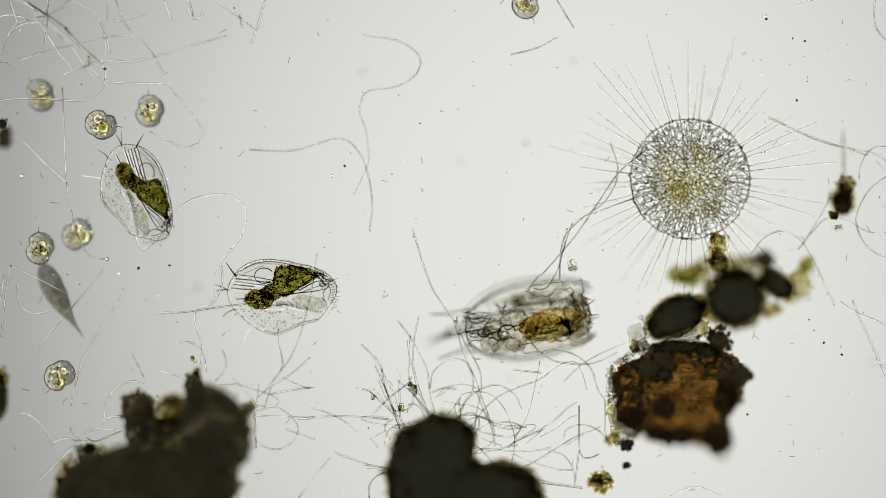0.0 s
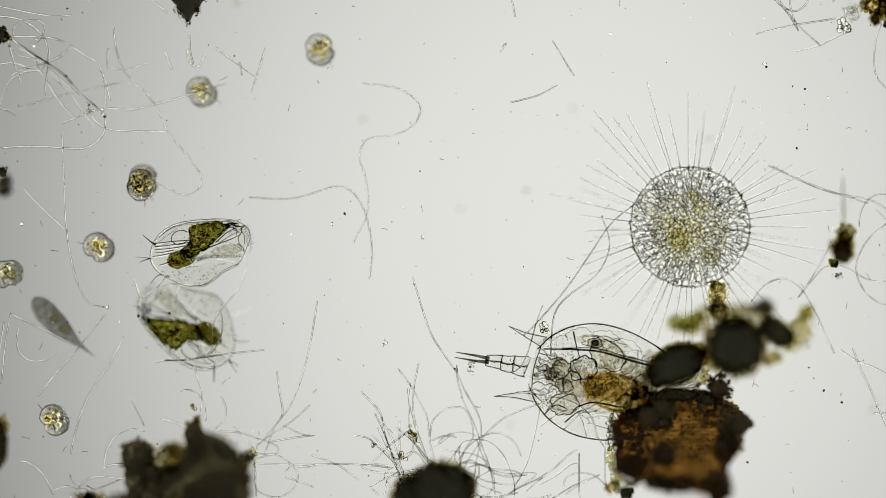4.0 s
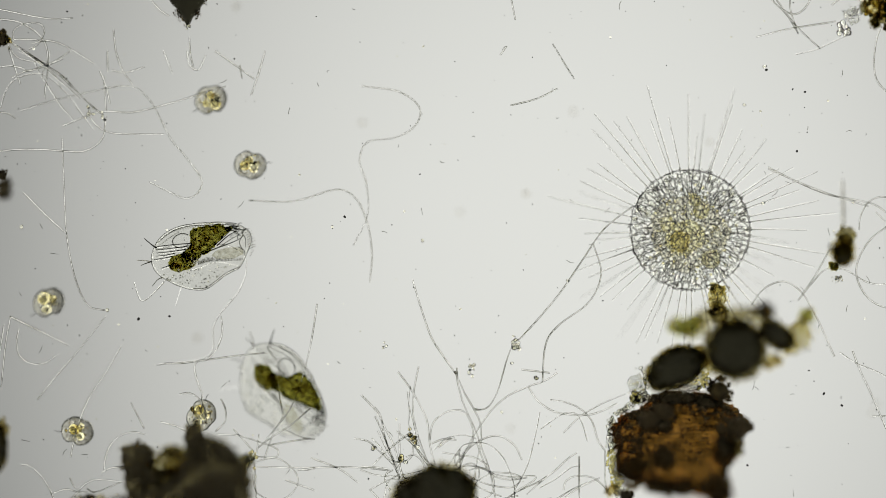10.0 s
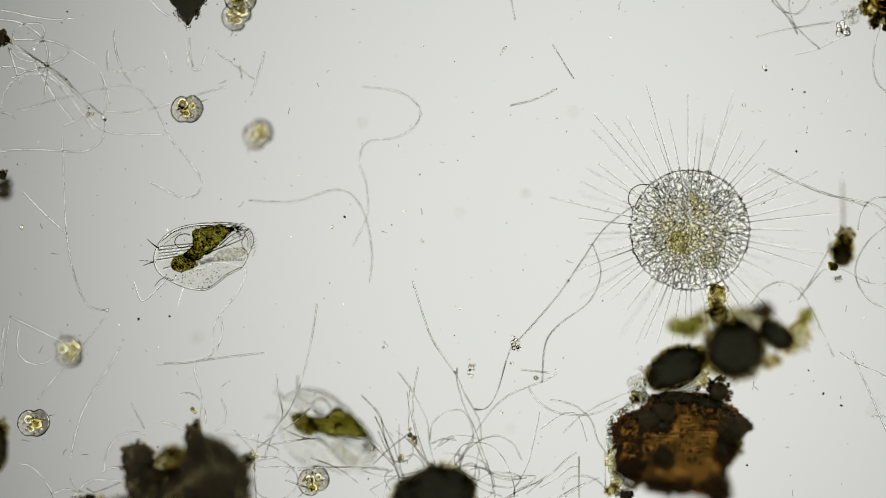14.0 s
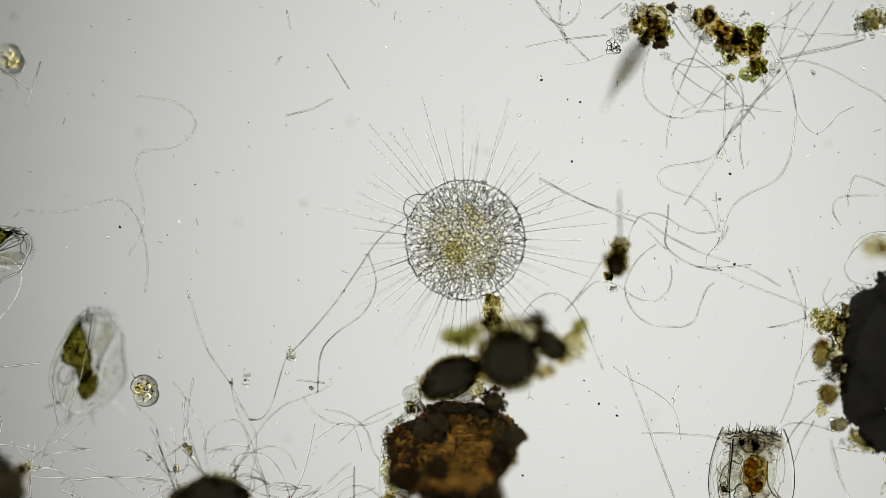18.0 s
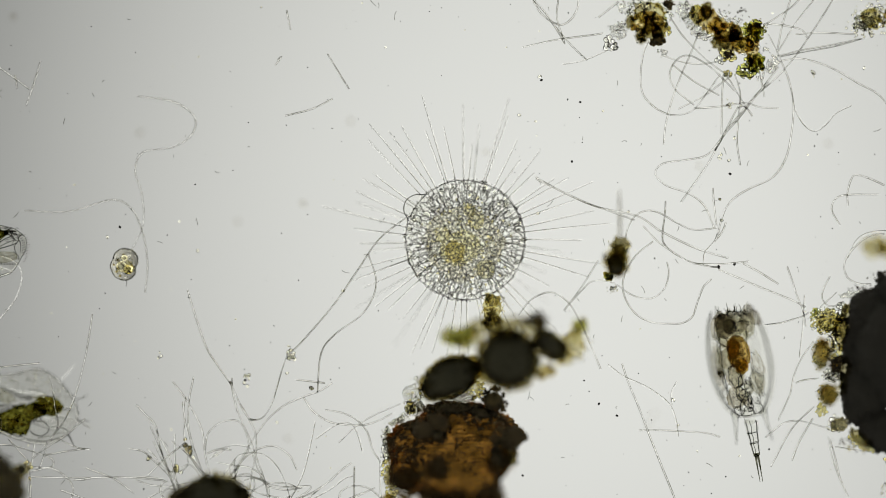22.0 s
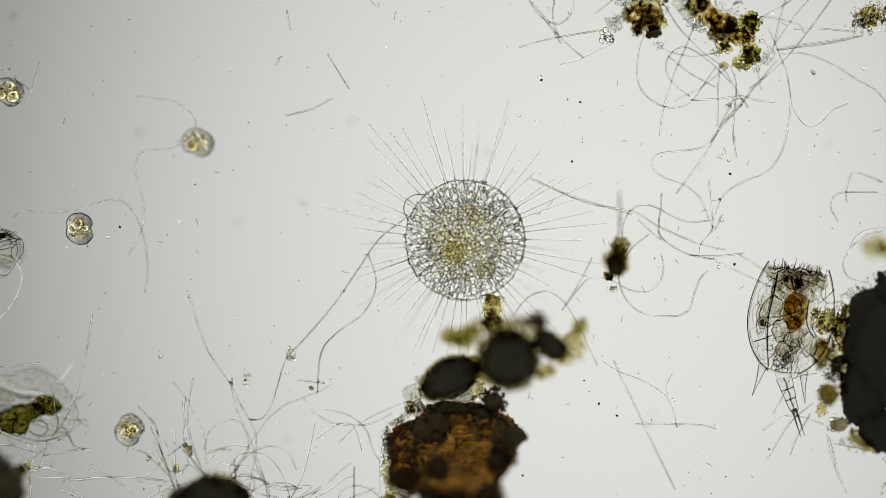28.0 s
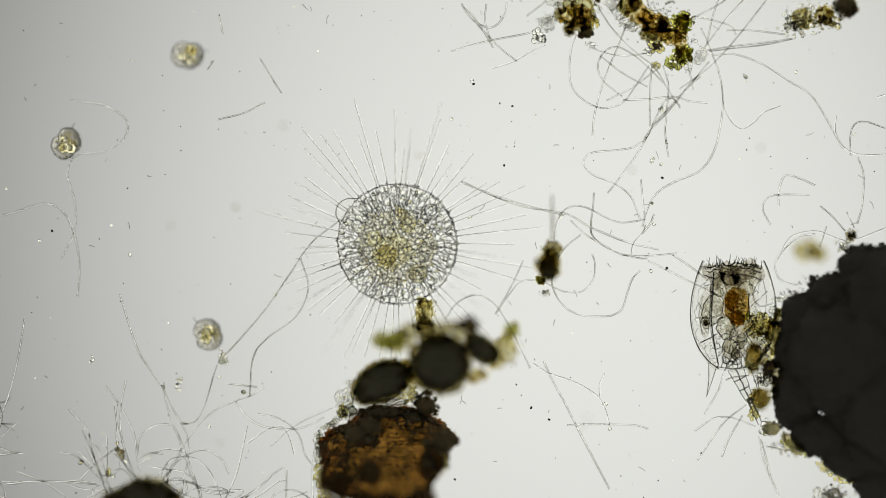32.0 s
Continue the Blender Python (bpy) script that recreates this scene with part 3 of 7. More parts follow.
    f((476, 788), (515, 781), (549, 776))
    f((318, 698), (335, 696), (352, 706), (362, 725), (365, 752))
    f((358, 698), (356, 735))
    f((391, 706), (399, 725), (398, 747), (381, 764))
    f((284, 747), (311, 754), (330, 764))
    f((231, 713), (243, 735), (255, 759))
    f((184, 832), (187, 808), (199, 783), (218, 769), (238, 765), (257, 769))
    f((180, 837), (194, 829), (214, 827), (233, 829))
    f((39, 822), (53, 825), (73, 842), (87, 863), (95, 881))
    f((95, 873), (117, 866), (138, 871), (155, 871))
    f((124, 846), (131, 861), (141, 868), dark=True)
    f((153, 865), (170, 871), (214, 854), dark=True)
    f((527, 832), (558, 829))
    f((505, 849), (558, 868))
    f((500, 759), (534, 774), (558, 778))
    # tuft on the middle clump
    f((730, 495), (750, 560), (765, 600), (785, 631), (808, 665), (823, 698), (839, 723), (852, 725))
    f((839, 723), (852, 725), (866, 718), (879, 696), (888, 667), (897, 636), (908, 607), dark=True, nudge=(105, -122))
    f((823, 698), (839, 725), (850, 752), (850, 788), (843, 823), (839, 850))
    f((809, 651), (810, 676), (821, 716), (839, 756), (852, 792), (866, 832), (877, 881))
    f((986, 660), (964, 674), (933, 685), (901, 700), (875, 721), (857, 743), (839, 770), (821, 801), (803, 828), nudge=(-15, 90))
    f((935, 685), (951, 709), (977, 727), (1009, 734), (1044, 734), (1071, 725), (1093, 714))
    f((974, 708), (1000, 712), (1026, 723), (1047, 745), (1058, 779), (1069, 796))
    f((997, 766), (1026, 738), (1062, 716), (1107, 697))
    f((922, 654), (973, 660), nudge=(-15, 90))
    f((639, 699), (663, 725), (683, 761), (698, 792), (709, 832), (727, 859))
    f((663, 721), (674, 738), (680, 770), (692, 805), (703, 837))
    f((669, 763), (685, 796), (701, 823), (707, 846))
    f((704, 658), (727, 689), (745, 721), (756, 747), (761, 788), (770, 823))
    f((721, 692), (725, 725), (725, 756), (734, 788), (750, 814), (763, 828), dark=True)
    f((726, 683), (723, 712), (730, 747), (738, 779), (747, 801), dark=True)
    f((741, 649), (733, 689), (731, 729), (738, 765), (750, 801), (759, 823))
    f((707, 750), (707, 788), (709, 832), (723, 868))
    f((761, 779), (765, 752), (779, 736), (799, 727), (821, 729), (834, 752), (837, 779), (823, 801), (812, 832))
    f((768, 796), (785, 779), (808, 770), (830, 771), (843, 776))
    f((783, 801), (812, 806), (839, 810), (861, 823), (870, 841), (901, 849), (933, 845))
    f((812, 819), (830, 794), (857, 776), (884, 772), (910, 788), (924, 814))
    f((955, 729), (946, 774), (933, 823), (910, 868), (904, 879))
    f((968, 843), (951, 854), (924, 866), (899, 880), dark=True)
    f((1022, 825), (1009, 828), (982, 848), (955, 863))
    f((997, 868), (1002, 852), (1020, 843), (1049, 846), (1071, 863), (1080, 877))
    f((1000, 881), (1026, 863), (1062, 846))
    f((1071, 796), (1071, 850), (1073, 868))
    f((638, 832), (665, 841), (701, 843), (736, 837), (754, 832))
    f((627, 776), (651, 781), (669, 796), (696, 823), (709, 846))
    f((656, 866), (687, 850), (723, 846), (759, 839))
    f((680, 881), (687, 854), (705, 841))
    f((776, 792), (794, 779), (805, 776))
    f((812, 801), (814, 823), (814, 834))
    f((701, 763), (727, 783), (759, 819))
    f((660, 823), (687, 796), (727, 765))
    f((654, 866), (669, 882))
    f((718, 810), (732, 805), (745, 814), (752, 828))
    f((830, 832), (848, 828), (866, 837), (848, 850))
    f((819, 841), (848, 863), (888, 879))
    # tangle behind the middle clump
    f((815, 794), (806, 808), (806, 821), (819, 836), (848, 852), (874, 860), (903, 863), (917, 856), (921, 845), (903, 838), (874, 836), (863, 830), (855, 814), (844, 785))
    f((812, 799), (822, 788), (844, 784), (863, 787), (877, 796), (892, 814), (903, 839), (910, 865), (908, 891), (905, 906), dark=True)
    f((801, 836), (822, 823), (837, 821), (846, 829), (848, 843), (841, 858), (830, 872), (828, 880))
    f((801, 834), (822, 825), (844, 826), (863, 832), (874, 839), (895, 844), (921, 844), (946, 843), (945, 850), (928, 861), (910, 872))
    f((859, 827), (870, 839), (874, 858), (868, 876), (848, 887), (830, 898))
    f((830, 883), (874, 886), (910, 889), (950, 887), (976, 882))
    f((830, 896), (852, 891), (881, 885), (917, 878))
    f((1021, 801), (1005, 812), (983, 832), (958, 852), (932, 876))
    f((1025, 808), (1025, 876), (1029, 896), (1034, 901), (1047, 900), (1060, 894), dark=True)
    f((1025, 887), (1021, 920), (1018, 949))
    f((1040, 854), (1012, 867), (979, 887), (950, 905), (921, 920))
    f((910, 894), (932, 905), (961, 914), (990, 922), (1014, 922))
    f((968, 887), (994, 894), (1009, 909), (1016, 927), (1018, 945))
    f((954, 940), (979, 945), (1005, 949), (1032, 953))
    f((958, 945), (990, 949), (1031, 954))
    f((943, 972), (950, 965), (961, 967), (968, 971))
    f((653, 972), (653, 953), (662, 936), (680, 927), (711, 927), dark=True)
    f((640, 912), (669, 916), (709, 925))
    f((640, 920), (676, 922), (706, 924))
    f((664, 737), (676, 763), (686, 788), (698, 818), (713, 872))
    f((658, 776), (673, 792), (684, 808), (702, 818), (718, 816), (729, 807), (731, 790))
    f((722, 777), (739, 796), (753, 814), (768, 825), (786, 834))
    f((640, 826), (662, 827), (687, 830))
    f((695, 832), (684, 839), (682, 854), (691, 869))
    f((764, 785), (786, 777), (808, 779))
    f((790, 827), (801, 812), (815, 796))
    f((833, 874), (852, 887), (874, 912))
    f((833, 894), (841, 909), (850, 916))
    f((956, 759), (987, 737), (1005, 730), (1020, 732), (1032, 752), (1040, 781))
    # tangle under the crumbly clumps
    f((1343, -18), (1362, 10), (1390, 26), (1410, 18), (1422, -1), (1425, -18), since=20)
    f((1346, -18), (1374, 15), (1401, 60), since=20)
    f((1389, -18), (1387, 15), (1401, 60), since=20)
    f((1374, 18), (1410, 60), (1440, 89), dark=True, since=20)
    f((1326, 66), (1385, 53), (1451, 44), (1468, 41), since=20)
    f((1396, 96), (1432, 89), (1474, 72), (1496, 65), since=20)
    f((1549, 54), (1540, 76), (1535, 110), (1537, 143), (1551, 165), (1576, 182), (1601, 186), (1629, 176), (1651, 149), (1676, 113), since=20)
    f((1571, 79), (1596, 88), (1629, 95), (1662, 93), (1679, 88), since=20)
    f((1637, 43), (1624, 76), (1607, 115), (1590, 160), (1579, 204), (1576, 238), since=20)
    f((1629, 168), (1596, 140), (1586, 113), (1599, 88), (1621, 81), (1651, 96), (1679, 121), (1701, 143), since=20)
    f((1590, 96), (1629, 126), (1674, 151), since=20)
    f((1587, 13), (1612, 49), (1651, 88), (1685, 115), (1707, 149), (1732, 188), since=20)
    f((1601, 175), (1651, 149), (1696, 115), since=20)
    f((1629, 174), (1674, 171), (1718, 165), (1746, 172), (1779, 174), since=20)
    f((1701, 113), (1707, 132), (1711, 154), (1707, 204), (1705, 232), (1711, 275), since=20)
    f((1682, 110), (1679, 149), (1678, 221), since=20)
    f((1762, 129), (1740, 149), (1707, 188), (1685, 215), (1674, 232), (1651, 257), (1618, 265), (1574, 272), (1561, 290), (1579, 310), (1618, 324), (1647, 346), (1665, 385), since=20)
    f((1779, 101), (1746, 143), (1707, 193), (1679, 226), (1651, 276), (1606, 340), since=20)
    f((1707, 171), (1690, 204), (1676, 232), (1665, 249), since=20)
    f((1707, 174), (1718, 171), (1732, 185), since=20)
    f((1746, 115), (1754, 154), since=20)
    f((1790, 107), (1800, 138), (1807, 176), (1824, 204), (1843, 214), (1862, 201), (1879, 182), (1907, 168), since=20)
    f((1760, 43), (1779, 82), (1790, 107), (1797, 126), (1805, 171), (1800, 226), (1790, 265), (1768, 296), (1729, 315), (1701, 332), (1685, 351), (1676, 376), (1671, 399), since=20)
    f((1779, 83), (1818, 75), (1874, 65), (1924, 51), since=20)
    f((1776, 81), (1818, 71), (1879, 60), (1929, 50), since=20)
    f((1779, 90), (1818, 86), (1868, 101), (1918, 129), (1964, 159), (2019, 245), since=20)
    f((1757, 24), (1790, 28), (1818, 35), (1829, 49), since=20)
    f((1807, 43), (1851, 40), (1912, 43), since=20)
    f((1799, -18), (1785, 26), (1776, 71), since=20)
    f((1840, -18), (1807, 26), (1776, 76), since=20)
    f((1874, -18), (1846, 26), (1812, 76), (1779, 115), (1735, 154), since=20)
    f((1751, 26), (1762, 21), (1796, -1), (1815, -18), since=20)
    f((1460, 13), (1496, -15), since=20)
    f((1662, 315), (1665, 349), (1669, 382), since=20)
    # right of the heliozoan
    f((1349, 296), (1401, 324), (1457, 348), (1529, 365), (1568, 390), (1618, 415), (1651, 428), (1690, 439), since=20)
    f((1349, 299), (1396, 322), (1446, 344), (1485, 358), (1524, 372), since=20)
    f((1507, 413), (1511, 388), (1524, 365), (1546, 355), (1568, 359), (1596, 375), (1624, 388), (1651, 388), (1671, 385), since=20)
    f((1579, 338), (1578, 360), (1574, 393), (1576, 413), (1596, 432), (1624, 446), (1657, 454), (1674, 455), dark=True, since=20)
    f((1539, 382), (1562, 407), (1585, 424), (1607, 438), since=20)
    f((1629, 449), (1674, 450), (1726, 445), since=20)
    f((1646, 449), (1649, 429), (1665, 410), (1671, 396), dark=True, since=20)
    f((1686, 376), (1679, 393), (1665, 410), since=20)
    f((1557, 410), (1529, 432), (1510, 460), (1503, 488), (1510, 515), (1529, 540), (1557, 553), (1585, 555), (1607, 554), (1626, 543), (1636, 515), (1646, 490), (1660, 476), since=20)
    f((1582, 446), (1585, 465), (1579, 490), (1562, 507), (1543, 511), (1518, 504), (1490, 485), (1468, 479), (1446, 482), (1424, 504), (1399, 532), since=20)
    f((1460, 443), (1432, 488), (1399, 532), since=20)
    f((1318, 540), (1340, 513), (1368, 500), (1390, 504), (1412, 524), (1432, 560), (1449, 599), (1464, 635), since=20)
    f((1671, 459), (1707, 474), (1751, 493), (1801, 513), (1826, 526), since=20)
    f((1715, 448), (1746, 465), (1778, 485), since=20)
    f((1793, 454), (1801, 476), (1810, 504), (1821, 532), (1826, 560), since=20)
    f((1757, 557), (1785, 553), (1818, 543), (1832, 535), since=20)
    f((1824, 504), (1821, 560), (1815, 615), since=20)
    f((1868, 471), (1857, 493), (1854, 510), (1862, 522), (1874, 524), (1893, 518), since=20)
    f((1964, 396), (1935, 401), (1907, 424), (1893, 449), (1899, 474), (1921, 485), (1940, 485), since=20)
    f((1899, 346), (1899, 321), (1907, 296), (1918, 292), (1940, 299), (1964, 310), since=20)
    f((1851, 526), (1879, 499), since=20)
    # beside the black mass
    f((1502, 626), (1514, 662), (1530, 699), (1546, 741), (1564, 787), (1581, 829), (1595, 864), since=20)
    f((1477, 628), (1504, 648), (1541, 665), (1569, 683), (1588, 702), (1597, 727), (1601, 755), since=20)
    f((1599, 658), (1590, 676), (1590, 699), since=20)
    f((1532, 744), (1574, 744), (1615, 746), (1652, 749), (1676, 756), since=20)
    f((1754, 757), (1782, 734), (1805, 727), (1828, 730), (1861, 739), since=20)
    f((1764, 808), (1801, 741), (1840, 702), since=20)
    f((1801, 797), (1814, 764), (1838, 723), since=20)
    f((1808, 660), (1824, 655), (1849, 652), dark=True, since=20)
    f((1877, 773), (1907, 778), (1944, 783), dark=True, since=20)
    f((1865, 755), (1872, 792), (1886, 829), (1900, 861), since=20)
    f((1868, 760), (1879, 801), (1885, 829), since=20)
    f((1840, 586), (1819, 616), (1805, 648), (1798, 681), (1777, 727), since=20)
    f((1754, 558), (1782, 555), (1805, 547), since=20)
    # above the black mass
    f((1997, 180), (1996, 207), (2007, 232), (2029, 247), (2058, 250), (2086, 249), since=31)
    f((2024, 251), (2023, 217), (2031, 195), (2051, 191), (2085, 202), dark=True, since=31)
    f((2036, 254), (2046, 286), (2044, 335), (2035, 372), since=31)
    f((1882, 374), (1868, 347), (1875, 327), (1897, 320), (1951, 320), since=31)
    f((1970, 340), (1990, 357), (2014, 384), dark=True, since=31)
    f((2017, 350), (2031, 379), dark=True, since=31)
    f((1897, 433), (1911, 403), (1931, 389), (1965, 385), (1995, 396), (2019, 404), since=31)
    f((1980, 376), (1968, 413), since=31)
    f((2034, 399), (2049, 394), (2086, 379), since=31)
    f((2071, 148), (2086, 143), since=31)


build_filaments()


# ---- clumps of detritus ----
GRAINS = {}


def grain_mesh(mat, k):
    """A few shared shapes for the cells that can be told apart."""
    key = (mat.name, k)
    if key not in GRAINS:
        GRAINS[key] = mesh_of("algal_cell", blob((0, 0, 0), (1.0, 0.66 + 0.08 * k, 0.8), 0, 0.1 if mat is BEAD else 0.3, 1.5, k * 4.0, 2), mat, S)
    return GRAINS[key]


def crumbs(rnd, x, y, z, rx, ry, turn, count, size, lo=0.8, hi=1.1, sub=2):
    """Ragged crumbs strewn over the surface of an ellipsoid."""
    bits, a = [], radians(turn)
    for _ in range(count):
        th, el = rnd.uniform(0, 2 * math.pi), rnd.gauss(0, 0.45)
        k = rnd.uniform(lo, hi)
        u, w = rx * k * math.cos(th) * math.cos(el), ry * k * math.sin(th) * math.cos(el)
        r = size * math.exp(rnd.gauss(0, 0.35))
        bits.append(blob((x + u * math.cos(a) - w * math.sin(a), y + u * math.sin(a) + w * math.cos(a), z + min(rx, ry) * 0.7 * math.sin(el)), (r, r * rnd.uniform(0.5, 1), r * 0.8),
                         rnd.uniform(0, 180), 0.35, 1.7, rnd.random() * 40, sub))
    return join(bits)


def cloud(rnd, x, y, z, rx, ry, turn, count, size, thick=10, sub=1):
    """Crumbs heaped over an ellipse, with a ragged rim."""
    bits, a = [], radians(turn)
    for _ in range(count):
        th, k = rnd.uniform(0, 2 * math.pi), math.sqrt(rnd.random()) * rnd.uniform(0.85, 1.08)
        u, w = rx * k * math.cos(th), ry * k * math.sin(th)
        r = size * math.exp(rnd.gauss(0, 0.4))
        bits.append(blob((x + u * math.cos(a) - w * math.sin(a), y + u * math.sin(a) + w * math.cos(a), z + rnd.uniform(-thick, thick) * (1 - 0.6 * k)), (r, r * rnd.uniform(0.5, 1), r * 0.7),
                         rnd.uniform(0, 180), 0.4, 1.7, rnd.random() * 40, sub))
    return join(bits)


def mass(corners, x0, y0, high, seed, sub=6, amp=1.0):
    """A lumpy body round (x0, y0) whose outline runs through a few corners."""
    ring = sorted((math.atan2(y0 - y, x - x0), math.hypot(x - x0, y - y0)) for x, y in corners)
    at = np.array([a for a, _ in ring])
    far = np.array([r for _, r in ring])
    v, f = ball(sub)
    w = np.empty_like(v)
    for i, (x, y, z) in enumerate(v):
        r = float(np.interp(math.atan2(y, x), np.concatenate([at - 2 * math.pi, at, at + 2 * math.pi]), np.tile(far, 3)))
        flat = math.sqrt(max(1 - z * z, 0.0))
        q = Vector((x, y, z)) * 5.0 + Vector((seed, 0, seed * 2))
        k = 1 + amp * (0.05 * noise.noise(q) + 0.05 * noise.noise(q * 2.3) + 0.05 * noise.noise(q * 5.7) + 0.035 * noise.noise(q * 12.0))
        u = Vector((x, y)).normalized() if flat > 1e-6 else Vector((0, 0))
        w[i] = (u.x * r * flat * k, u.y * r * flat * k, z * high * k)
    return w, f


def clump(label, lumps, z=0.0, fringe=(), seed=1):
    """A clump: lumps of (x, y, rx, ry, turn, z, material), and loose grains of (x, y, spread, count, size, material) round it."""
    rnd = random.Random(seed)
    c = thing("detritus_clump", label, "detritus clump", "detritus clumps")
    x0, y0 = lumps[0][:2]
    c.location = P(x0, y0, -z)
    for i, (x, y, rx, ry, turn, dz, mat) in enumerate(lumps):
        sub = 5 if max(rx, ry) > 24 else 4
        loose = mat in (DARK, UMBER, OLIVE, GREEN, MULM, FILM)
        k = 0.93 if mat in (OPAQUE, BLACK, RUST, BROWN) else 0.86 if mat is MULM else 0.7 if loose else 0.9
        lump = part("lump", blob((x - x0, y0 - y, -dz), (rx * k, ry * k, min(rx, ry) * 0.75), turn, 0.05 if label.startswith("dark round") else 0.13, 2.6, seed * 7 + i, sub, 0.7), mat, c, "", S)
        n = int((rx + ry) * (1.3 if mat in (OPAQUE, BLACK, RUST, DARK, BROWN) else 0.8))
        size = 2.2 + 0.035 * min(rx, ry)
        crust = {OPAQUE.name: UMBER, BLACK.name: BLACK, RUST.name: RUST, DARK.name: UMBER, BROWN.name: UMBER, UMBER.name: UMBER}.get(mat.name, mat)
        tagged(part("crust", crumbs(rnd, x - x0, y0 - y, -dz, rx, ry, turn, n, size, 0.78, 1.04), crust, lump, "crumbly crust", S), "", "", "", "stuff")
        if loose:
            heap = {OLIVE.name: OLIVE_CRUMB, GREEN.name: OLIVE_CRUMB}.get(mat.name, CRUMB)
            tagged(part("crust", cloud(rnd, x - x0, y0 - y, -dz, rx, ry, turn, int(10 + rx * ry * 0.055), 3.2), heap, lump, "heaped crumbs", S), "", "", "", "stuff")
        if mat is OPAQUE and dz < -20:
            part("skin", blob((x - x0, y0 - y, -dz), (rx + 3.0, ry + 3.0, min(rx, ry) * 0.6), turn, 0.16, 3.4, seed * 7 + i, sub, 0.9), SKIN, lump, "thin olive skin", S)
            tagged(part("crust", crumbs(rnd, x - x0, y0 - y, -dz, rx + 2, ry + 2, turn, int((rx + ry) * 1.2), 2.4, 0.96, 1.06), OLIVE_CRUMB, lump, "olive crumbs along the edge", S), "", "", "", "stuff")
    for x, y, sx, sy, count, size, mat in fringe:
        bits = []
        mat = {PALE.name: PALE_CELL, OLIVE.name: OLIVE_CELL, GREEN.name: GREEN_CELL, DARK.name: UMBER}.get(mat.name, mat)
        level = min(lumps, key=lambda q: (q[0] - x) ** 2 + (q[1] - y) ** 2)[5]
        sx, sy, size = sx * 0.52, sy * 0.52, size * 0.72
        for _ in range(int(count * 2.1)):
            r = size * rnd.uniform(0.4, 1.3)
            p = (x - x0 + rnd.gauss(0, sx), y0 - y + rnd.gauss(0, sy), rnd.uniform(-9, 9) - level)
            if r > 3.4:
                ob = new("algal_cell", grain_mesh(mat, rnd.randrange(4)))
                ob.parent, ob.location, ob.scale, ob.rotation_euler = c, Vector(p) * S, (r, r, r), (0, 0, rnd.uniform(0, 6.3))
            else:
                bits.append(blob(p, (r, r * rnd.uniform(0.6, 1.0), r * 0.8), rnd.uniform(0, 180), 0.4 if mat is UMBER else 0.1 if mat is BEAD else 0.35, 1.6, rnd.random() * 40, 2))
        tagged(part("grain_fringe", join(bits), mat, c, "loose fine grains and tiny algal cells", S), "", "", "", "stuff")
    CLUMPS.append((c, x0))
    HOMES.append((c, x0, y0))
    return c


CLUMPS = []


def heap(c, heaps, seed, z=-7.0):
    """Heaps of tiny cells lying side by side: (x, y, rx, ry, turn, count, size, material)."""
    rnd = random.Random(seed)
    x0, y0 = next(at for ob, *at in HOMES if ob is c)
    z -= c.location.z / S
    for x, y, rx, ry, turn, count, size, mat in heaps:
        bits, walls, taken, a0 = [], [], [], radians(turn)
        for _ in range(count * 6):
            a, r = rnd.uniform(0, 2 * math.pi), math.sqrt(rnd.random()) * rnd.uniform(0.8, 1.15)
            u, w = rx * r * math.cos(a), ry * r * math.sin(a)
            p = (x - x0 + u * math.cos(a0) - w * math.sin(a0), y0 - y + u * math.sin(a0) + w * math.cos(a0))
            k = size * rnd.uniform(0.45, 1.2)
            if any((p[0] - q[0]) ** 2 + (p[1] - q[1]) ** 2 < (0.7 * (k + q[2])) ** 2 for q in taken):
                continue
            taken.append((*p, k))
            kx, ky, kz, b, h = k * rnd.uniform(1.0, 1.35), k * rnd.uniform(0.8, 1.0), k * 0.9, rnd.uniform(0, 180), z + rnd.uniform(-3, 3)
            bits.append(blob((*p, h), (kx, ky, kz), b, 0.12, 1.4, rnd.random() * 40, 3 if k > 2.6 else 2))
            c0, s0 = math.cos(radians(b)), math.sin(radians(b))
            # Dark ring drawn round each cell, standing in for its refraction rim.
            ring = [(1.04 * kx * math.cos(t), 1.04 * ky * math.sin(t)) for t in np.linspace(0, rnd.uniform(4.6, 6.3), 12)]
            walls.append(tube([Vector((p[0] + u * c0 - w * s0, p[1] + u * s0 + w * c0, h)) for u, w in ring], 0.2 + 0.075 * k, None, 4))
            if len(bits) == count:
                break
        cells = tagged(part("algal_crust", join(bits), mat, c, "crust of small round algal cells", S), "", "", "", "stuff")
        tagged(part("dark_outline", join(walls), EDGE, cells, "dark cell outline", S), "", "", "", "stuff")


HOMES = []


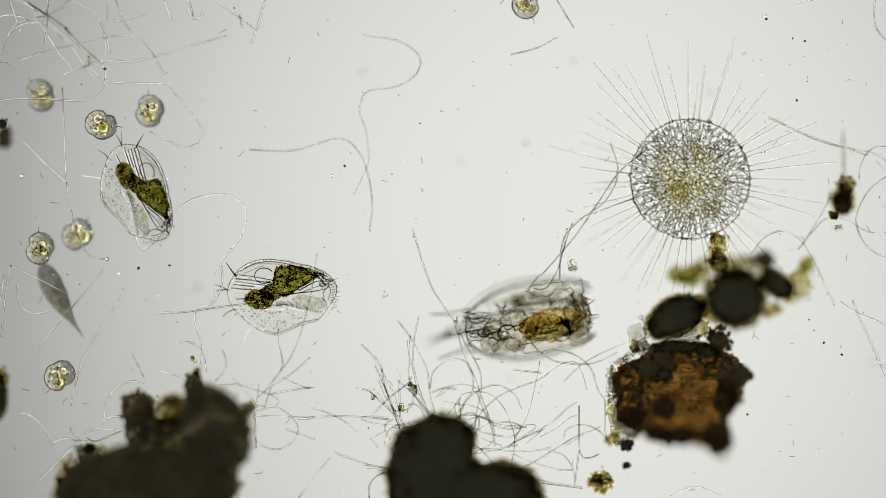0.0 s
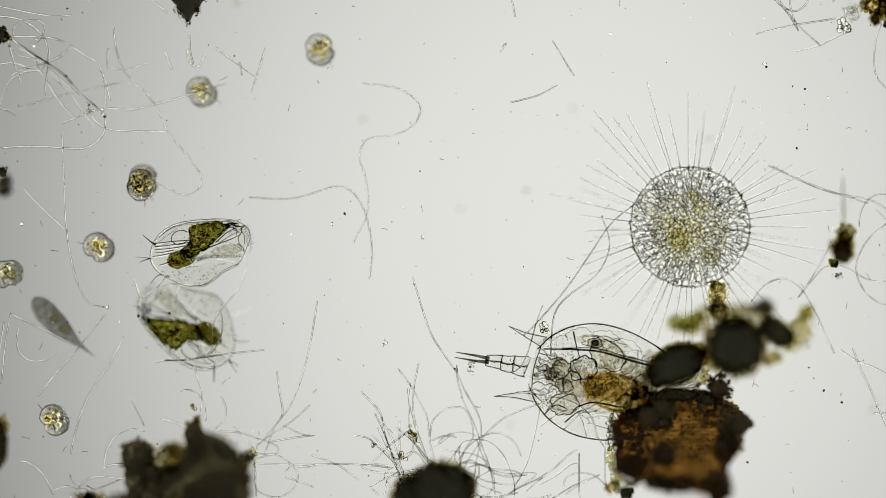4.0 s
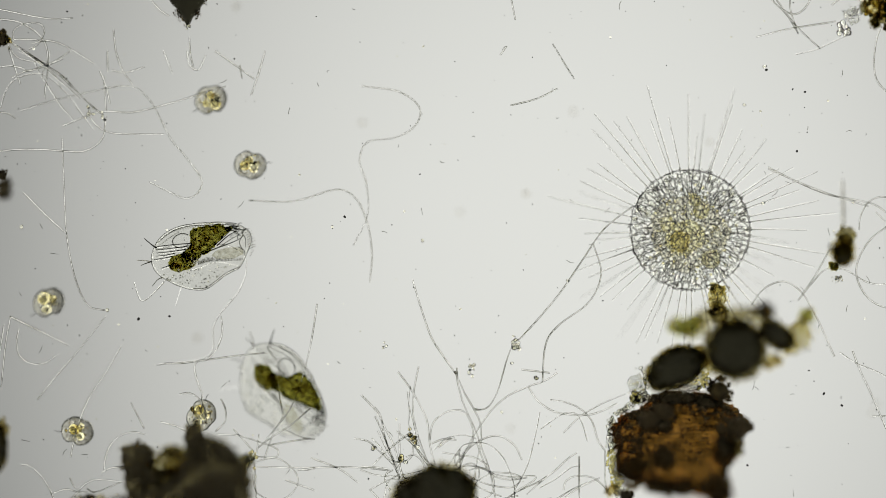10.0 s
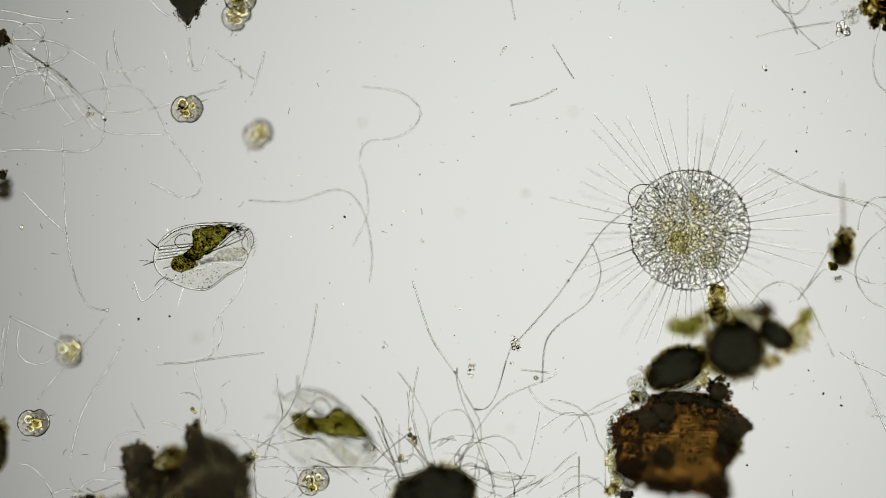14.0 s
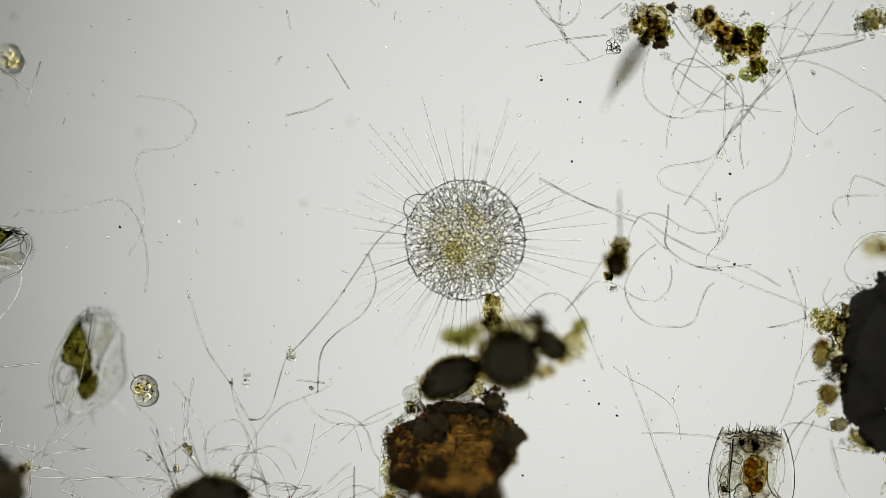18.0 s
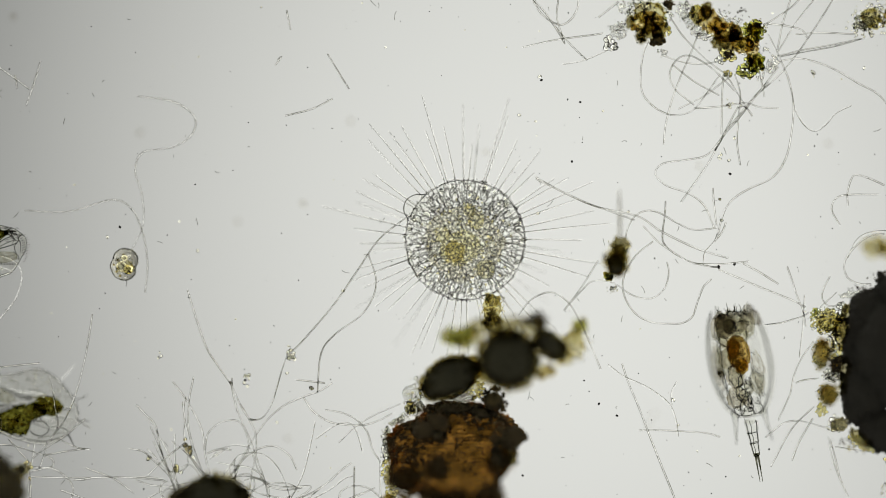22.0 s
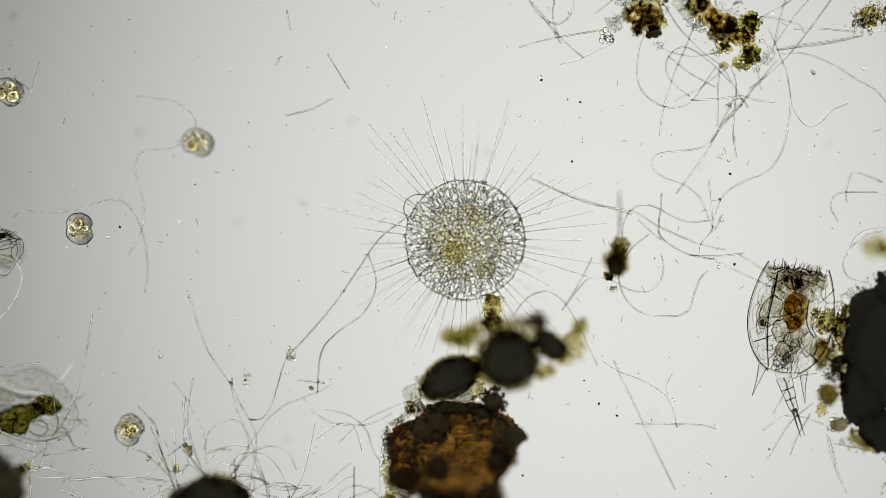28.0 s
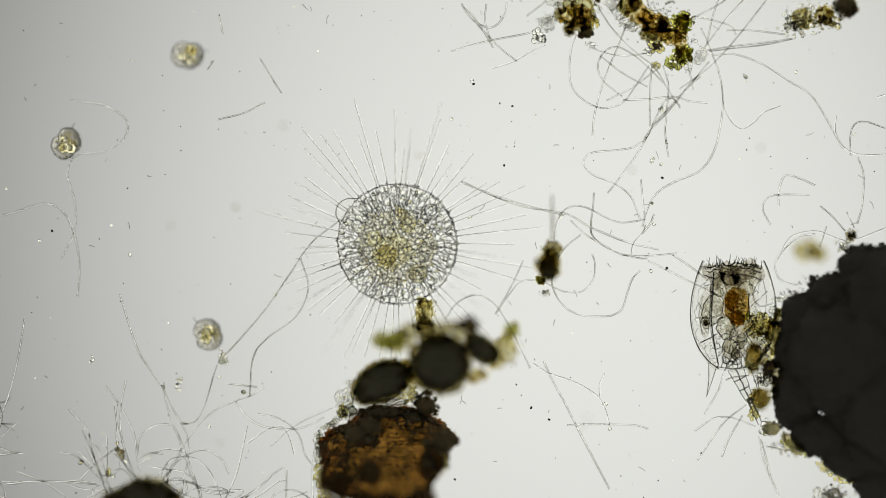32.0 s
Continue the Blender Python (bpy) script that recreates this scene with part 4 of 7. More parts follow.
def build_clumps():
    c = clump("large rust-brown clump of detritus with dark edges", [
        (1272, 692, 22, 24, 20, -12, DARK), (1171, 809, 21, 21, 0, -52, RUST), (1148, 744, 20, 17, 20, -20, RUST), (1174, 728, 19, 14, -20, -22, RUST), (1172, 754, 18, 12, 10, -22, DARK), (1304, 757, 19, 24, -30, -30, RUST),
        (1118, 826, 28, 20, 10, -50, DARK), (1172, 858, 30, 12, -8, -64, DARK), (1262, 862, 22, 26, 10, -74, DARK), (1275, 800, 12, 24, 0, -50, DARK), (1200, 704, 40, 10, 0, -8, DARK), (1250, 712, 26, 10, -14, -8, DARK)],
        -4, [(1300, 790, 12, 14, 22, 4, OLIVE)], 3)
    v, f = mass([(1092, 836), (1120, 846), (1153, 857), (1195, 868), (1230, 868), (1268, 890), (1284, 862), (1279, 826), (1288, 817), (1301, 787), (1322, 758), (1301, 730), (1276, 711), (1235, 698), (1170, 698), (1136, 728), (1100, 738), (1086, 762), (1092, 795)], 1190, 782, 30, 4.0, 6, 1.5)
    v[:, 2] -= 0.9 * v[:, 1]
    part("body", (v, f), BROWN, c, "rust-brown translucent body", S).location = (P(1190, 782, 30) - P(1272, 692, 4))
    rnd = random.Random(61)
    for x, y, rx, ry, turn, z, n, size in ((1110, 790, 24, 46, 6, 4, 110, 3.0), (1158, 740, 46, 30, 12, 2, 130, 3.2), (1140, 790, 30, 36, 0, 20, 50, 3.2), (1205, 706, 66, 11, 0, 2, 190, 2.8), (1250, 722, 44, 18, -20, 6, 110, 2.8),
                                           (1290, 772, 20, 40, 12, 36, 150, 4.0), (1128, 838, 38, 24, 0, 48, 50, 4.2), (1268, 862, 22, 28, 0, 70, 60, 4.6), (1190, 858, 54, 13, 0, 70, 70, 4.6), (1235, 770, 46, 50, 0, 14, 40, 2.2)):
        tagged(part("crust", cloud(rnd, x - 1272, 692 - y, z, rx, ry, turn, n, size, 8), CRUMB, c, "dark heaped crumbs", S), "", "", "", "stuff")
    heap(c, [(1084, 766, 6, 26, 0, 30, 3.0, BEAD), (1080, 770, 8, 32, 0, 50, 2.4, CLEAR_CELL), (1100, 727, 14, 5, 30, 16, 3.2, BEAD), (1082, 815, 7, 20, 0, 40, 2.8, YELLOW_CELL), (1118, 716, 20, 6, 40, 24, 2.6, CLEAR_CELL), (1135, 704, 14, 8, 0, 20, 3.0, BEAD), (1090, 850, 10, 18, 0, 30, 3.0, YELLOW_CELL), (1100, 872, 14, 10, 0, 18, 3.4, BEAD), (1300, 790, 8, 14, 0, 16, 3.2, YELLOW_CELL)], 31)
    # plant fibres lying in rows across the middle
    for i in range(60):
        x, y = rnd.uniform(1120, 1262), 714 + i * 1.5 + rnd.uniform(-2, 2)
        n = rnd.uniform(14, 40)
        part("fibre", tube(smooth_line([(x - 1272, 692 - y, 2), (x - 1272 + n * 0.5, 692 - y + rnd.uniform(-2, 2), 4), (x - 1272 + n, 692 - y + rnd.uniform(-3, 3), 2)], 4), 0.9, 0.5, 5), CRUMB, c, "dark plant fibre", S)
    v, f = crumbs(rnd, 1200 - 1272, 692 - 785, 34, 100, 80, 0, 420, 1.4, 0.02, 1.0, 1)
    v[:, 2] -= 0.6 * (v[:, 1] + 93)
    tagged(part("grit", (v, f), CRUMB, c, "fine dark grit", S), "", "", "", "stuff")
    clump("dark round balls of detritus, blurred, above the brown clump", [
        (1297, 617, 51, 50, 0, -72, OPAQUE), (1370, 592, 31, 19, -38, -58, OPAQUE), (1348, 549, 19, 15, 0, -80, UMBER), (1362, 638, 18, 9, 38, -64, OLIVE),
        (1290, 562, 34, 20, 20, -100, SKIN), (1212, 578, 36, 22, 10, -70, GREEN), (1412, 590, 20, 26, 0, -50, PALE), (1421, 560, 15, 17, 0, -60, GREEN), (1244, 560, 20, 16, 0, -80, SKIN), (1340, 556, 24, 16, 0, -90, PALE), (1395, 612, 18, 14, 0, -60, PALE), (1250, 640, 16, 20, 0, -70, PALE)],
        0, [(1408, 596, 22, 26, 60, 2.6, OLIVE), (1210, 580, 20, 10, 20, 5, GREEN), (1340, 560, 22, 14, 20, 4, OLIVE)], 5)
    c = clump("dark oval lump of detritus with a fringe of small cells", [
        (1195, 650, 54, 32, 26, -28, OPAQUE), (1166, 668, 20, 14, 20, -10, DARK)],
        -6, (), 6)
    heap(c, [(1130, 684, 18, 32, 0, 64, 2.7, CLEAR_CELL), (1132, 690, 15, 26, 0, 14, 2.6, YELLOW_CELL), (1152, 662, 16, 8, 30, 30, 2.4, CLEAR_CELL), (1215, 688, 20, 8, 0, 60, 2.6, CLEAR_CELL), (1238, 672, 16, 16, 0, 50, 2.6, YELLOW_CELL), (1124, 702, 9, 12, 0, 24, 2.8, YELLOW_CELL)], 51)
    c = clump("small olive column of algal cells", [(1269, 527, 17, 25, 0, 0, PALE), (1268, 516, 13, 14, 0, 0, PALE), (1270, 556, 18, 16, 0, -30, SKIN), (1268, 546, 14, 14, 0, -24, SKIN)], 2,
              [(1268, 516, 20, 18, 44, 2.6, BEAD), (1268, 534, 22, 26, 40, 2.4, PALE)], 7)
    tagged(part("crust", cloud(random.Random(71), 0, -6, 0, 17, 27, 0, 34, 2.2), OLIVE_CRUMB, c, "olive heaped crumbs", S), "", "", "", "stuff")
    c = clump("large dark clump of brown detritus", [
        (385, 882, 34, 44, 0, -24, UMBER), (246, 815, 31, 36, 0, -10, MULM), (256, 812, 20, 24, 0, -14, MULM), (246, 850, 26, 36, 0, -20, MULM), (300, 945, 112, 60, 0, -22, OPAQUE), (190, 950, 66, 48, 0, -22, OPAQUE),
        (346, 776, 18, 32, 8, -8, MULM), (304, 826, 34, 36, 0, -34, SKIN), (318, 814, 24, 30, 0, -40, SKIN), (296, 846, 30, 20, 0, -30, SKIN), (400, 890, 24, 30, 0, -20, OPAQUE), (350, 880, 28, 30, 0, -24, UMBER), (276, 860, 28, 20, 0, -28, MULM), (160, 885, 14, 11, 0, -4, UMBER), (118, 950, 16, 36, 0, -20, OLIVE), (270, 905, 40, 24, 0, -24, UMBER)],
        -26, [(350, 750, 8, 10, 40, 2.4, OLIVE), (440, 812, 10, 8, 40, 4.5, OLIVE), (238, 790, 18, 8, 26, 2.4, BEAD), (404, 796, 26, 10, 30, 2.0, DARK), (160, 880, 10, 6, 16, 4, OLIVE), (445, 815, 9, 9, 16, 4, BEAD), (222, 815, 6, 18, 30, 2.2, DARK), (300, 794, 20, 8, 24, 2.6, OLIVE), (165, 884, 30, 8, 40, 3.2, OLIVE), (122, 925, 14, 24, 36, 3.4, OLIVE), (112, 945, 10, 20, 24, 3.4, GREEN), (150, 895, 24, 14, 30, 2.6, DARK)], 9)
    part("body", mass([(104, 962), (128, 925), (158, 893), (205, 884), (240, 872), (268, 866), (290, 856), (312, 846), (328, 822), (336, 784), (347, 752), (360, 770), (394, 782), (420, 800), (436, 826), (444, 880), (441, 898), (420, 917), (419, 960), (300, 1010), (180, 1000)], 320, 905, 40, 9.0, 6, 1.4), MULM, c, "dark olive-brown crumbly body", S).location = (P(320, 905, 60) - P(385, 882, 6))
    rnd = random.Random(62)
    for x, y, rx, ry, turn, z, n, size, mat in ((374, 836, 58, 46, 0, 62, 240, 4.6, MULM_CRUMB), (398, 866, 42, 44, 0, 62, 130, 4.6, MULM_CRUMB), (347, 792, 20, 34, 10, 40, 100, 3.8, MULM_CRUMB), (349, 764, 11, 15, 0, 4, 70, 2.2, OLIVE_CRUMB), (303, 816, 30, 26, 0, 44, 46, 4.2, OLIVE_CRUMB), (300, 842, 32, 14, 0, 44, 60, 4.2, MULM_CRUMB),
                                                (330, 880, 56, 26, 0, 56, 90, 4.4, MULM_CRUMB), (246, 818, 30, 36, 0, 20, 70, 3.2, MULM_CRUMB), (244, 812, 29, 34, 0, 12, 60, 2.4, OLIVE_CRUMB), (290, 935, 120, 36, 0, 60, 320, 4.6, MULM_CRUMB), (215, 898, 50, 20, 0, 56, 110, 4.4, MULM_CRUMB), (160, 918, 40, 24, 20, 50, 90, 4.4, MULM_CRUMB),
                                                (400, 800, 30, 12, -28, 30, 90, 3.0, MULM_CRUMB), (150, 900, 44, 16, 30, 24, 90, 3.2, OLIVE_CRUMB), (118, 940, 18, 36, 0, 24, 80, 3.2, OLIVE_CRUMB), (436, 845, 8, 34, 0, 20, 60, 2.6, OLIVE_CRUMB)):
        tagged(part("crust", cloud(rnd, x - 385, 882 - y, z, rx, ry, turn, n, size, 8), mat, c, "dark heaped crumbs", S), "", "", "", "stuff")
    c = clump("dark clump of detritus with a straight upper edge", [
        (772, 890, 44, 46, 12, -48, OPAQUE), (890, 962, 40, 34, 0, -56, OPAQUE), (935, 948, 16, 16, 0, -56, OLIVE), (822, 850, 14, 12, 0, -30, UMBER), (720, 875, 18, 26, 30, -40, UMBER)],
        -10, [(800, 838, 26, 6, 40, 3.0, DARK), (838, 862, 6, 14, 30, 3.6, OLIVE), (945, 948, 10, 12, 20, 4, OLIVE), (700, 890, 5, 14, 10, 4, BEAD)], 12)
    part("body", mass([(698, 900), (706, 872), (730, 850), (768, 828), (818, 840), (833, 865), (832, 900), (850, 914), (880, 908), (938, 936), (952, 962), (944, 1010), (830, 1030), (720, 1010)], 800, 940, 40, 14.0, 6, 1.9), OPAQUE, c, "black-brown crumbly body", S).location = (P(800, 940, 56) - P(772, 890, 10))
    part("skin", mass([(694, 900), (702, 870), (728, 846), (768, 823), (822, 836), (838, 864), (837, 897), (852, 909), (880, 902), (942, 932), (958, 962), (948, 1014), (830, 1034), (716, 1014)], 800, 940, 34, 17.0, 6, 2.2), SKIN, c, "thin olive skin", S).location = (P(800, 940, 56) - P(772, 890, 10))
    rnd = random.Random(63)
    for x, y, rx, ry, turn, z, n, size in ((770, 846, 52, 16, 0, 50, 120, 4.2), (712, 884, 16, 34, 0, 50, 60, 4.2), (900, 924, 50, 14, -18, 56, 90, 4.2)):
        tagged(part("crust", cloud(rnd, x - 772, 890 - y, z, rx, ry, turn, n, size, 8), MULM_CRUMB, c, "dark heaped crumbs", S), "", "", "", "stuff")
    clump("small olive cluster of algae and dark grains", [(1060, 942, 24, 20, 0, -14, OLIVE), (1108, 877, 11, 10, 0, -14, OPAQUE), (1082, 866, 14, 12, 0, -30, OLIVE), (1110, 912, 5, 4, 0, -20, DARK)],
          0, [(1060, 940, 14, 14, 40, 4, GREEN)], 13)
    c = clump("black wedge of detritus with a ragged tip", [(330, -16, 22, 16, 0, 0, OPAQUE), (332, 30, 6, 10, 0, 2, UMBER)],
        -4, [(332, 47, 6, 5, 20, 2.6, BEAD), (316, 24, 8, 10, 30, 2.2, DARK), (348, 24, 8, 9, 30, 2.2, DARK), (362, 2, 5, 8, 16, 2.2, DARK)], 14)
    part("body", mass([(286, -44), (297, -6), (308, 10), (318, 20), (326, 34), (333, 47), (340, 34), (348, 22), (358, 10), (365, -4), (378, -44), (332, -70)], 332, -6, 16, 15.0, 5), OPAQUE, c, "black ragged body", S).location = (P(332, -6, 4) - P(330, -16, 4))
    c = clump("loose crumbly clump of brown and green algal cells", [
        (1565, 54, 14, 11, 0, -8, UMBER), (1551, 20, 10, 9, 0, -16, SKIN), (1535, 46, 10, 15, 0, -26, SKIN), (1536, 48, 7, 10, 0, -24, SKIN), (1515, 22, 9, 12, 0, -24, SKIN), (1586, -10, 9, 8, 0, -4, UMBER), (1550, 6, 30, 20, 0, -14, PALE), (1560, 34, 22, 14, 0, -14, PALE), (1546, 22, 32, 20, 0, -10, OCHRE), (1556, 40, 20, 14, 0, -12, SKIN)],
        6, [(1545, 18, 36, 28, 22, 2.0, DARK), (1497, 36, 14, 12, 12, 1.8, DARK)], 15)
    heap(c, [(1550, 10, 40, 28, 0, 150, 2.3, CLEAR_CELL), (1548, 26, 36, 22, 0, 56, 2.8, YELLOW_CELL), (1572, 34, 15, 14, 0, 20, 3.6, YELLOW_CELL), (1497, 36, 15, 14, 0, 60, 2.0, CLEAR_CELL), (1480, 58, 12, 12, 0, 8, 4.6, CLEAR_CELL), (1484, 66, 10, 8, 0, 10, 2.2, CLEAR_CELL), (1573, 75, 8, 8, 0, 12, 2.4, CLEAR_CELL), (1520, -4, 34, 14, 0, 60, 2.4, CLEAR_CELL), (1550, 14, 38, 26, 0, 24, 1.8, BEAD)], 151)
    c = clump("long crumbly clump of brown and green algal cells", [
        (1676, 58, 19, 13, 0, -18, SKIN), (1650, 2, 11, 17, -10, -22, SKIN), (1650, 4, 9, 13, 0, -22, SKIN), (1672, 29, 17, 17, 0, -14, OCHRE), (1672, 31, 12, 12, 0, -14, OCHRE), (1701, 42, 13, 18, 0, -12, SKIN), (1700, 44, 9, 12, 0, -12, UMBER), (1736, 94, 14, 14, 0, -4, GREEN), (1736, 37, 15, 14, 0, -2, GREEN), (1690, 79, 9, 7, 0, 0, UMBER), (1722, 60, 14, 10, 0, -4, PALE), (1636, 8, 14, 18, 0, -6, PALE), (1654, 18, 20, 24, 30, -10, OCHRE), (1688, 54, 28, 17, -25, -12, SKIN), (1714, 62, 20, 16, 0, -8, OCHRE), (1732, 66, 11, 34, 0, -6, OCHRE), (1688, 40, 24, 20, 0, -14, OCHRE)],
        6, [(1670, 34, 36, 36, 20, 2.0, DARK), (1713, 4, 5, 8, 6, 2.4, DARK), (1628, 20, 16, 22, 10, 1.8, DARK), (1730, 80, 24, 40, 14, 2.0, DARK)], 16)
    heap(c, [(1615, 0, 15, 14, 0, 50, 2.4, CLEAR_CELL), (1625, 17, 14, 14, 0, 50, 2.2, CLEAR_CELL), (1637, 35, 14, 13, 0, 46, 2.2, CLEAR_CELL), (1650, 46, 12, 10, 0, 24, 2.2, CLEAR_CELL), (1638, 6, 14, 16, 0, 40, 2.8, YELLOW_CELL), (1690, 20, 30, 14, -30, 50, 2.2, CLEAR_CELL), (1734, 37, 20, 18, 0, 80, 3.0, LEAF_CELL), (1740, 30, 20, 20, 0, 24, 1.9, BEAD),
             (1722, 60, 17, 11, 0, 36, 3.0, YELLOW_CELL), (1690, 80, 14, 11, 0, 14, 4.6, YELLOW_CELL), (1676, 89, 9, 7, 0, 8, 3.0, CLEAR_CELL), (1736, 92, 16, 17, 0, 44, 3.4, LEAF_CELL), (1722, 108, 16, 12, 0, 30, 3.2, LEAF_CELL), (1722, 112, 14, 10, 0, 14, 2.4, BEAD), (1690, 113, 7, 6, 0, 8, 2.8, YELLOW_CELL), (1768, 94, 10, 16, 0, 30, 2.4, CLEAR_CELL), (1745, 110, 22, 14, 0, 26, 2.2, CLEAR_CELL), (1735, 75, 26, 20, 0, 40, 2.4, CLEAR_CELL), (1672, 36, 18, 22, 0, 30, 2.6, YELLOW_CELL)], 161)
    clump("pale yellow clump of small round cells", [
        (1980, 8, 18, 18, 0, -10, OLIVE), (2014, -8, 20, 24, 0, -26, DARK), (1940, 15, 18, 18, 0, 0, PALE)],
        4, [(1928, 22, 20, 20, 90, 4.0, BEAD), (1955, 12, 30, 20, 70, 4, BEAD), (1985, 20, 22, 14, 50, 4, OLIVE)], 17)
    clump("small dark olive clump trailing a faint spike", [(1487, 450, 15, 19, 0, -46, OPAQUE), (1488, 446, 21, 25, 0, -44, OLIVE), (1494, 424, 12, 12, 0, -34, SKIN), (1496, 416, 18, 14, 0, -26, SKIN), (1490, 440, 21, 27, 0, -44, PALE), (1474, 472, 8, 7, 0, 0, GREEN)],
          0, [(1505, 420, 6, 8, 10, 3, PALE), (1475, 472, 5, 4, 9, 4, GREEN), (1482, 494, 9, 7, 16, 2.6, BEAD), (1466, 438, 3, 8, 8, 3.5, BEAD)], 18)
    c = clump("very large black mass of detritus with an olive fringe", [
        (2010, 605, 112, 108, 0, -10, BLACK), (2100, 500, 118, 96, 30, -10, BLACK), (2110, 700, 130, 110, -20, -10, BLACK), (1938, 556, 42, 50, 0, -6, BLACK),
        (1930, 668, 46, 60, 0, -6, BLACK), (1912, 600, 26, 44, 0, -6, BLACK), (1936, 526, 38, 34, 0, -6, BLACK), (1986, 496, 46, 38, 20, -8, BLACK), (2042, 450, 46, 42, 30, -10, BLACK), (1910, 690, 24, 46, 0, -6, BLACK), (1975, 745, 50, 36, -25, -8, BLACK), (2060, 780, 60, 40, -20, -10, BLACK), (1955, 748, 44, 32, -25, -8, BLACK), (2015, 792, 50, 30, -25, -8, BLACK), (2080, 838, 60, 34, -20, -8, BLACK), (1862, 552, 20, 17, 0, -8, PALE), (1848, 608, 17, 27, 0, -34, SKIN), (1852, 600, 15, 22, 0, -30, OCHRE), (1877, 625, 14, 17, 0, -10, UMBER), (1860, 679, 18, 21, 0, -34, SKIN), (1862, 676, 15, 16, 0, -30, OCHRE), (1882, 733, 17, 12, 0, -4, SKIN), (1886, 570, 13, 34, 0, -8, SKIN), (1894, 650, 14, 44, 0, -14, SKIN), (1924, 758, 30, 13, -30, -14, SKIN), (1898, 560, 16, 44, 0, 10, SKIN), (2030, 820, 26, 12, -25, -6, OLIVE)],
        -8, [(1876, 620, 10, 50, 40, 2.4, DARK), (1935, 765, 40, 12, 60, 2.4, DARK), (1940, 768, 40, 12, 50, 3.4, OLIVE), (2000, 800, 30, 12, 50, 4, OLIVE), (1925, 494, 26, 7, 30, 2.2, DARK), (1960, 470, 20, 12, 24, 2.4, DARK), (2023, 392, 9, 10, 34, 4, OLIVE), (2010, 412, 12, 12, 24, 4, BEAD), (1990, 850, 22, 14, 40, 2.6, DARK), (1990, 850, 24, 14, 50, 3.8, BEAD)], 19)
    heap(c, [(1860, 550, 26, 20, 0, 110, 2.8, YELLOW_CELL), (1862, 548, 28, 24, 0, 60, 2.6, CLEAR_CELL), (1841, 536, 7, 8, 0, 10, 3.0, LEAF_CELL), (1872, 582, 11, 22, 0, 26, 3.2, BEAD), (1878, 600, 10, 36, 0, 60, 2.6, YELLOW_CELL), (1868, 646, 15, 11, 0, 50, 2.6, CLEAR_CELL), (1872, 648, 12, 10, 0, 14, 2.8, BEAD), (1851, 709, 9, 10, 0, 22, 2.8, YELLOW_CELL), (1848, 608, 15, 26, 0, 36, 2.4, YELLOW_CELL), (1860, 680, 16, 20, 0, 30, 2.4, YELLOW_CELL),
             (1880, 732, 18, 14, 0, 30, 3.2, CLEAR_CELL), (1876, 738, 16, 12, 0, 10, 3.2, BEAD), (1926, 768, 28, 9, -28, 50, 2.8, YELLOW_CELL), (1906, 503, 22, 5, 8, 40, 2.2, CLEAR_CELL), (1888, 530, 10, 12, 0, 20, 3.0, CLEAR_CELL), (2000, 815, 40, 10, -28, 60, 2.8, YELLOW_CELL)], 191)
    clump("blurred pale yellow patch of slime", [(1940, 420, 24, 20, 0, -90, PALE), (1958, 425, 16, 14, 0, -95, PALE)], 0, [(1945, 420, 16, 12, 14, 5, OLIVE)], 20)
    clump("small brown crumb of detritus", [(4, 310, 8, 7, 0, 0, DARK), (14, 335, 14, 18, 0, -70, DARK)], 0, [(6, 306, 6, 5, 14, 3, DARK)], 21)
    clump("small dark crumb of detritus with green cells", [(4, 68, 10, 15, 0, 0, DARK), (12, 72, 7, 6, 0, 4, OLIVE)], 0, [(12, 70, 5, 7, 16, 3, BEAD)], 22)
    clump("dark blurred lump of detritus", [(-4, 790, 19, 40, 0, -50, OPAQUE), (8, 755, 12, 18, 10, -40, OLIVE)], 0, (), 23)


build_clumps()


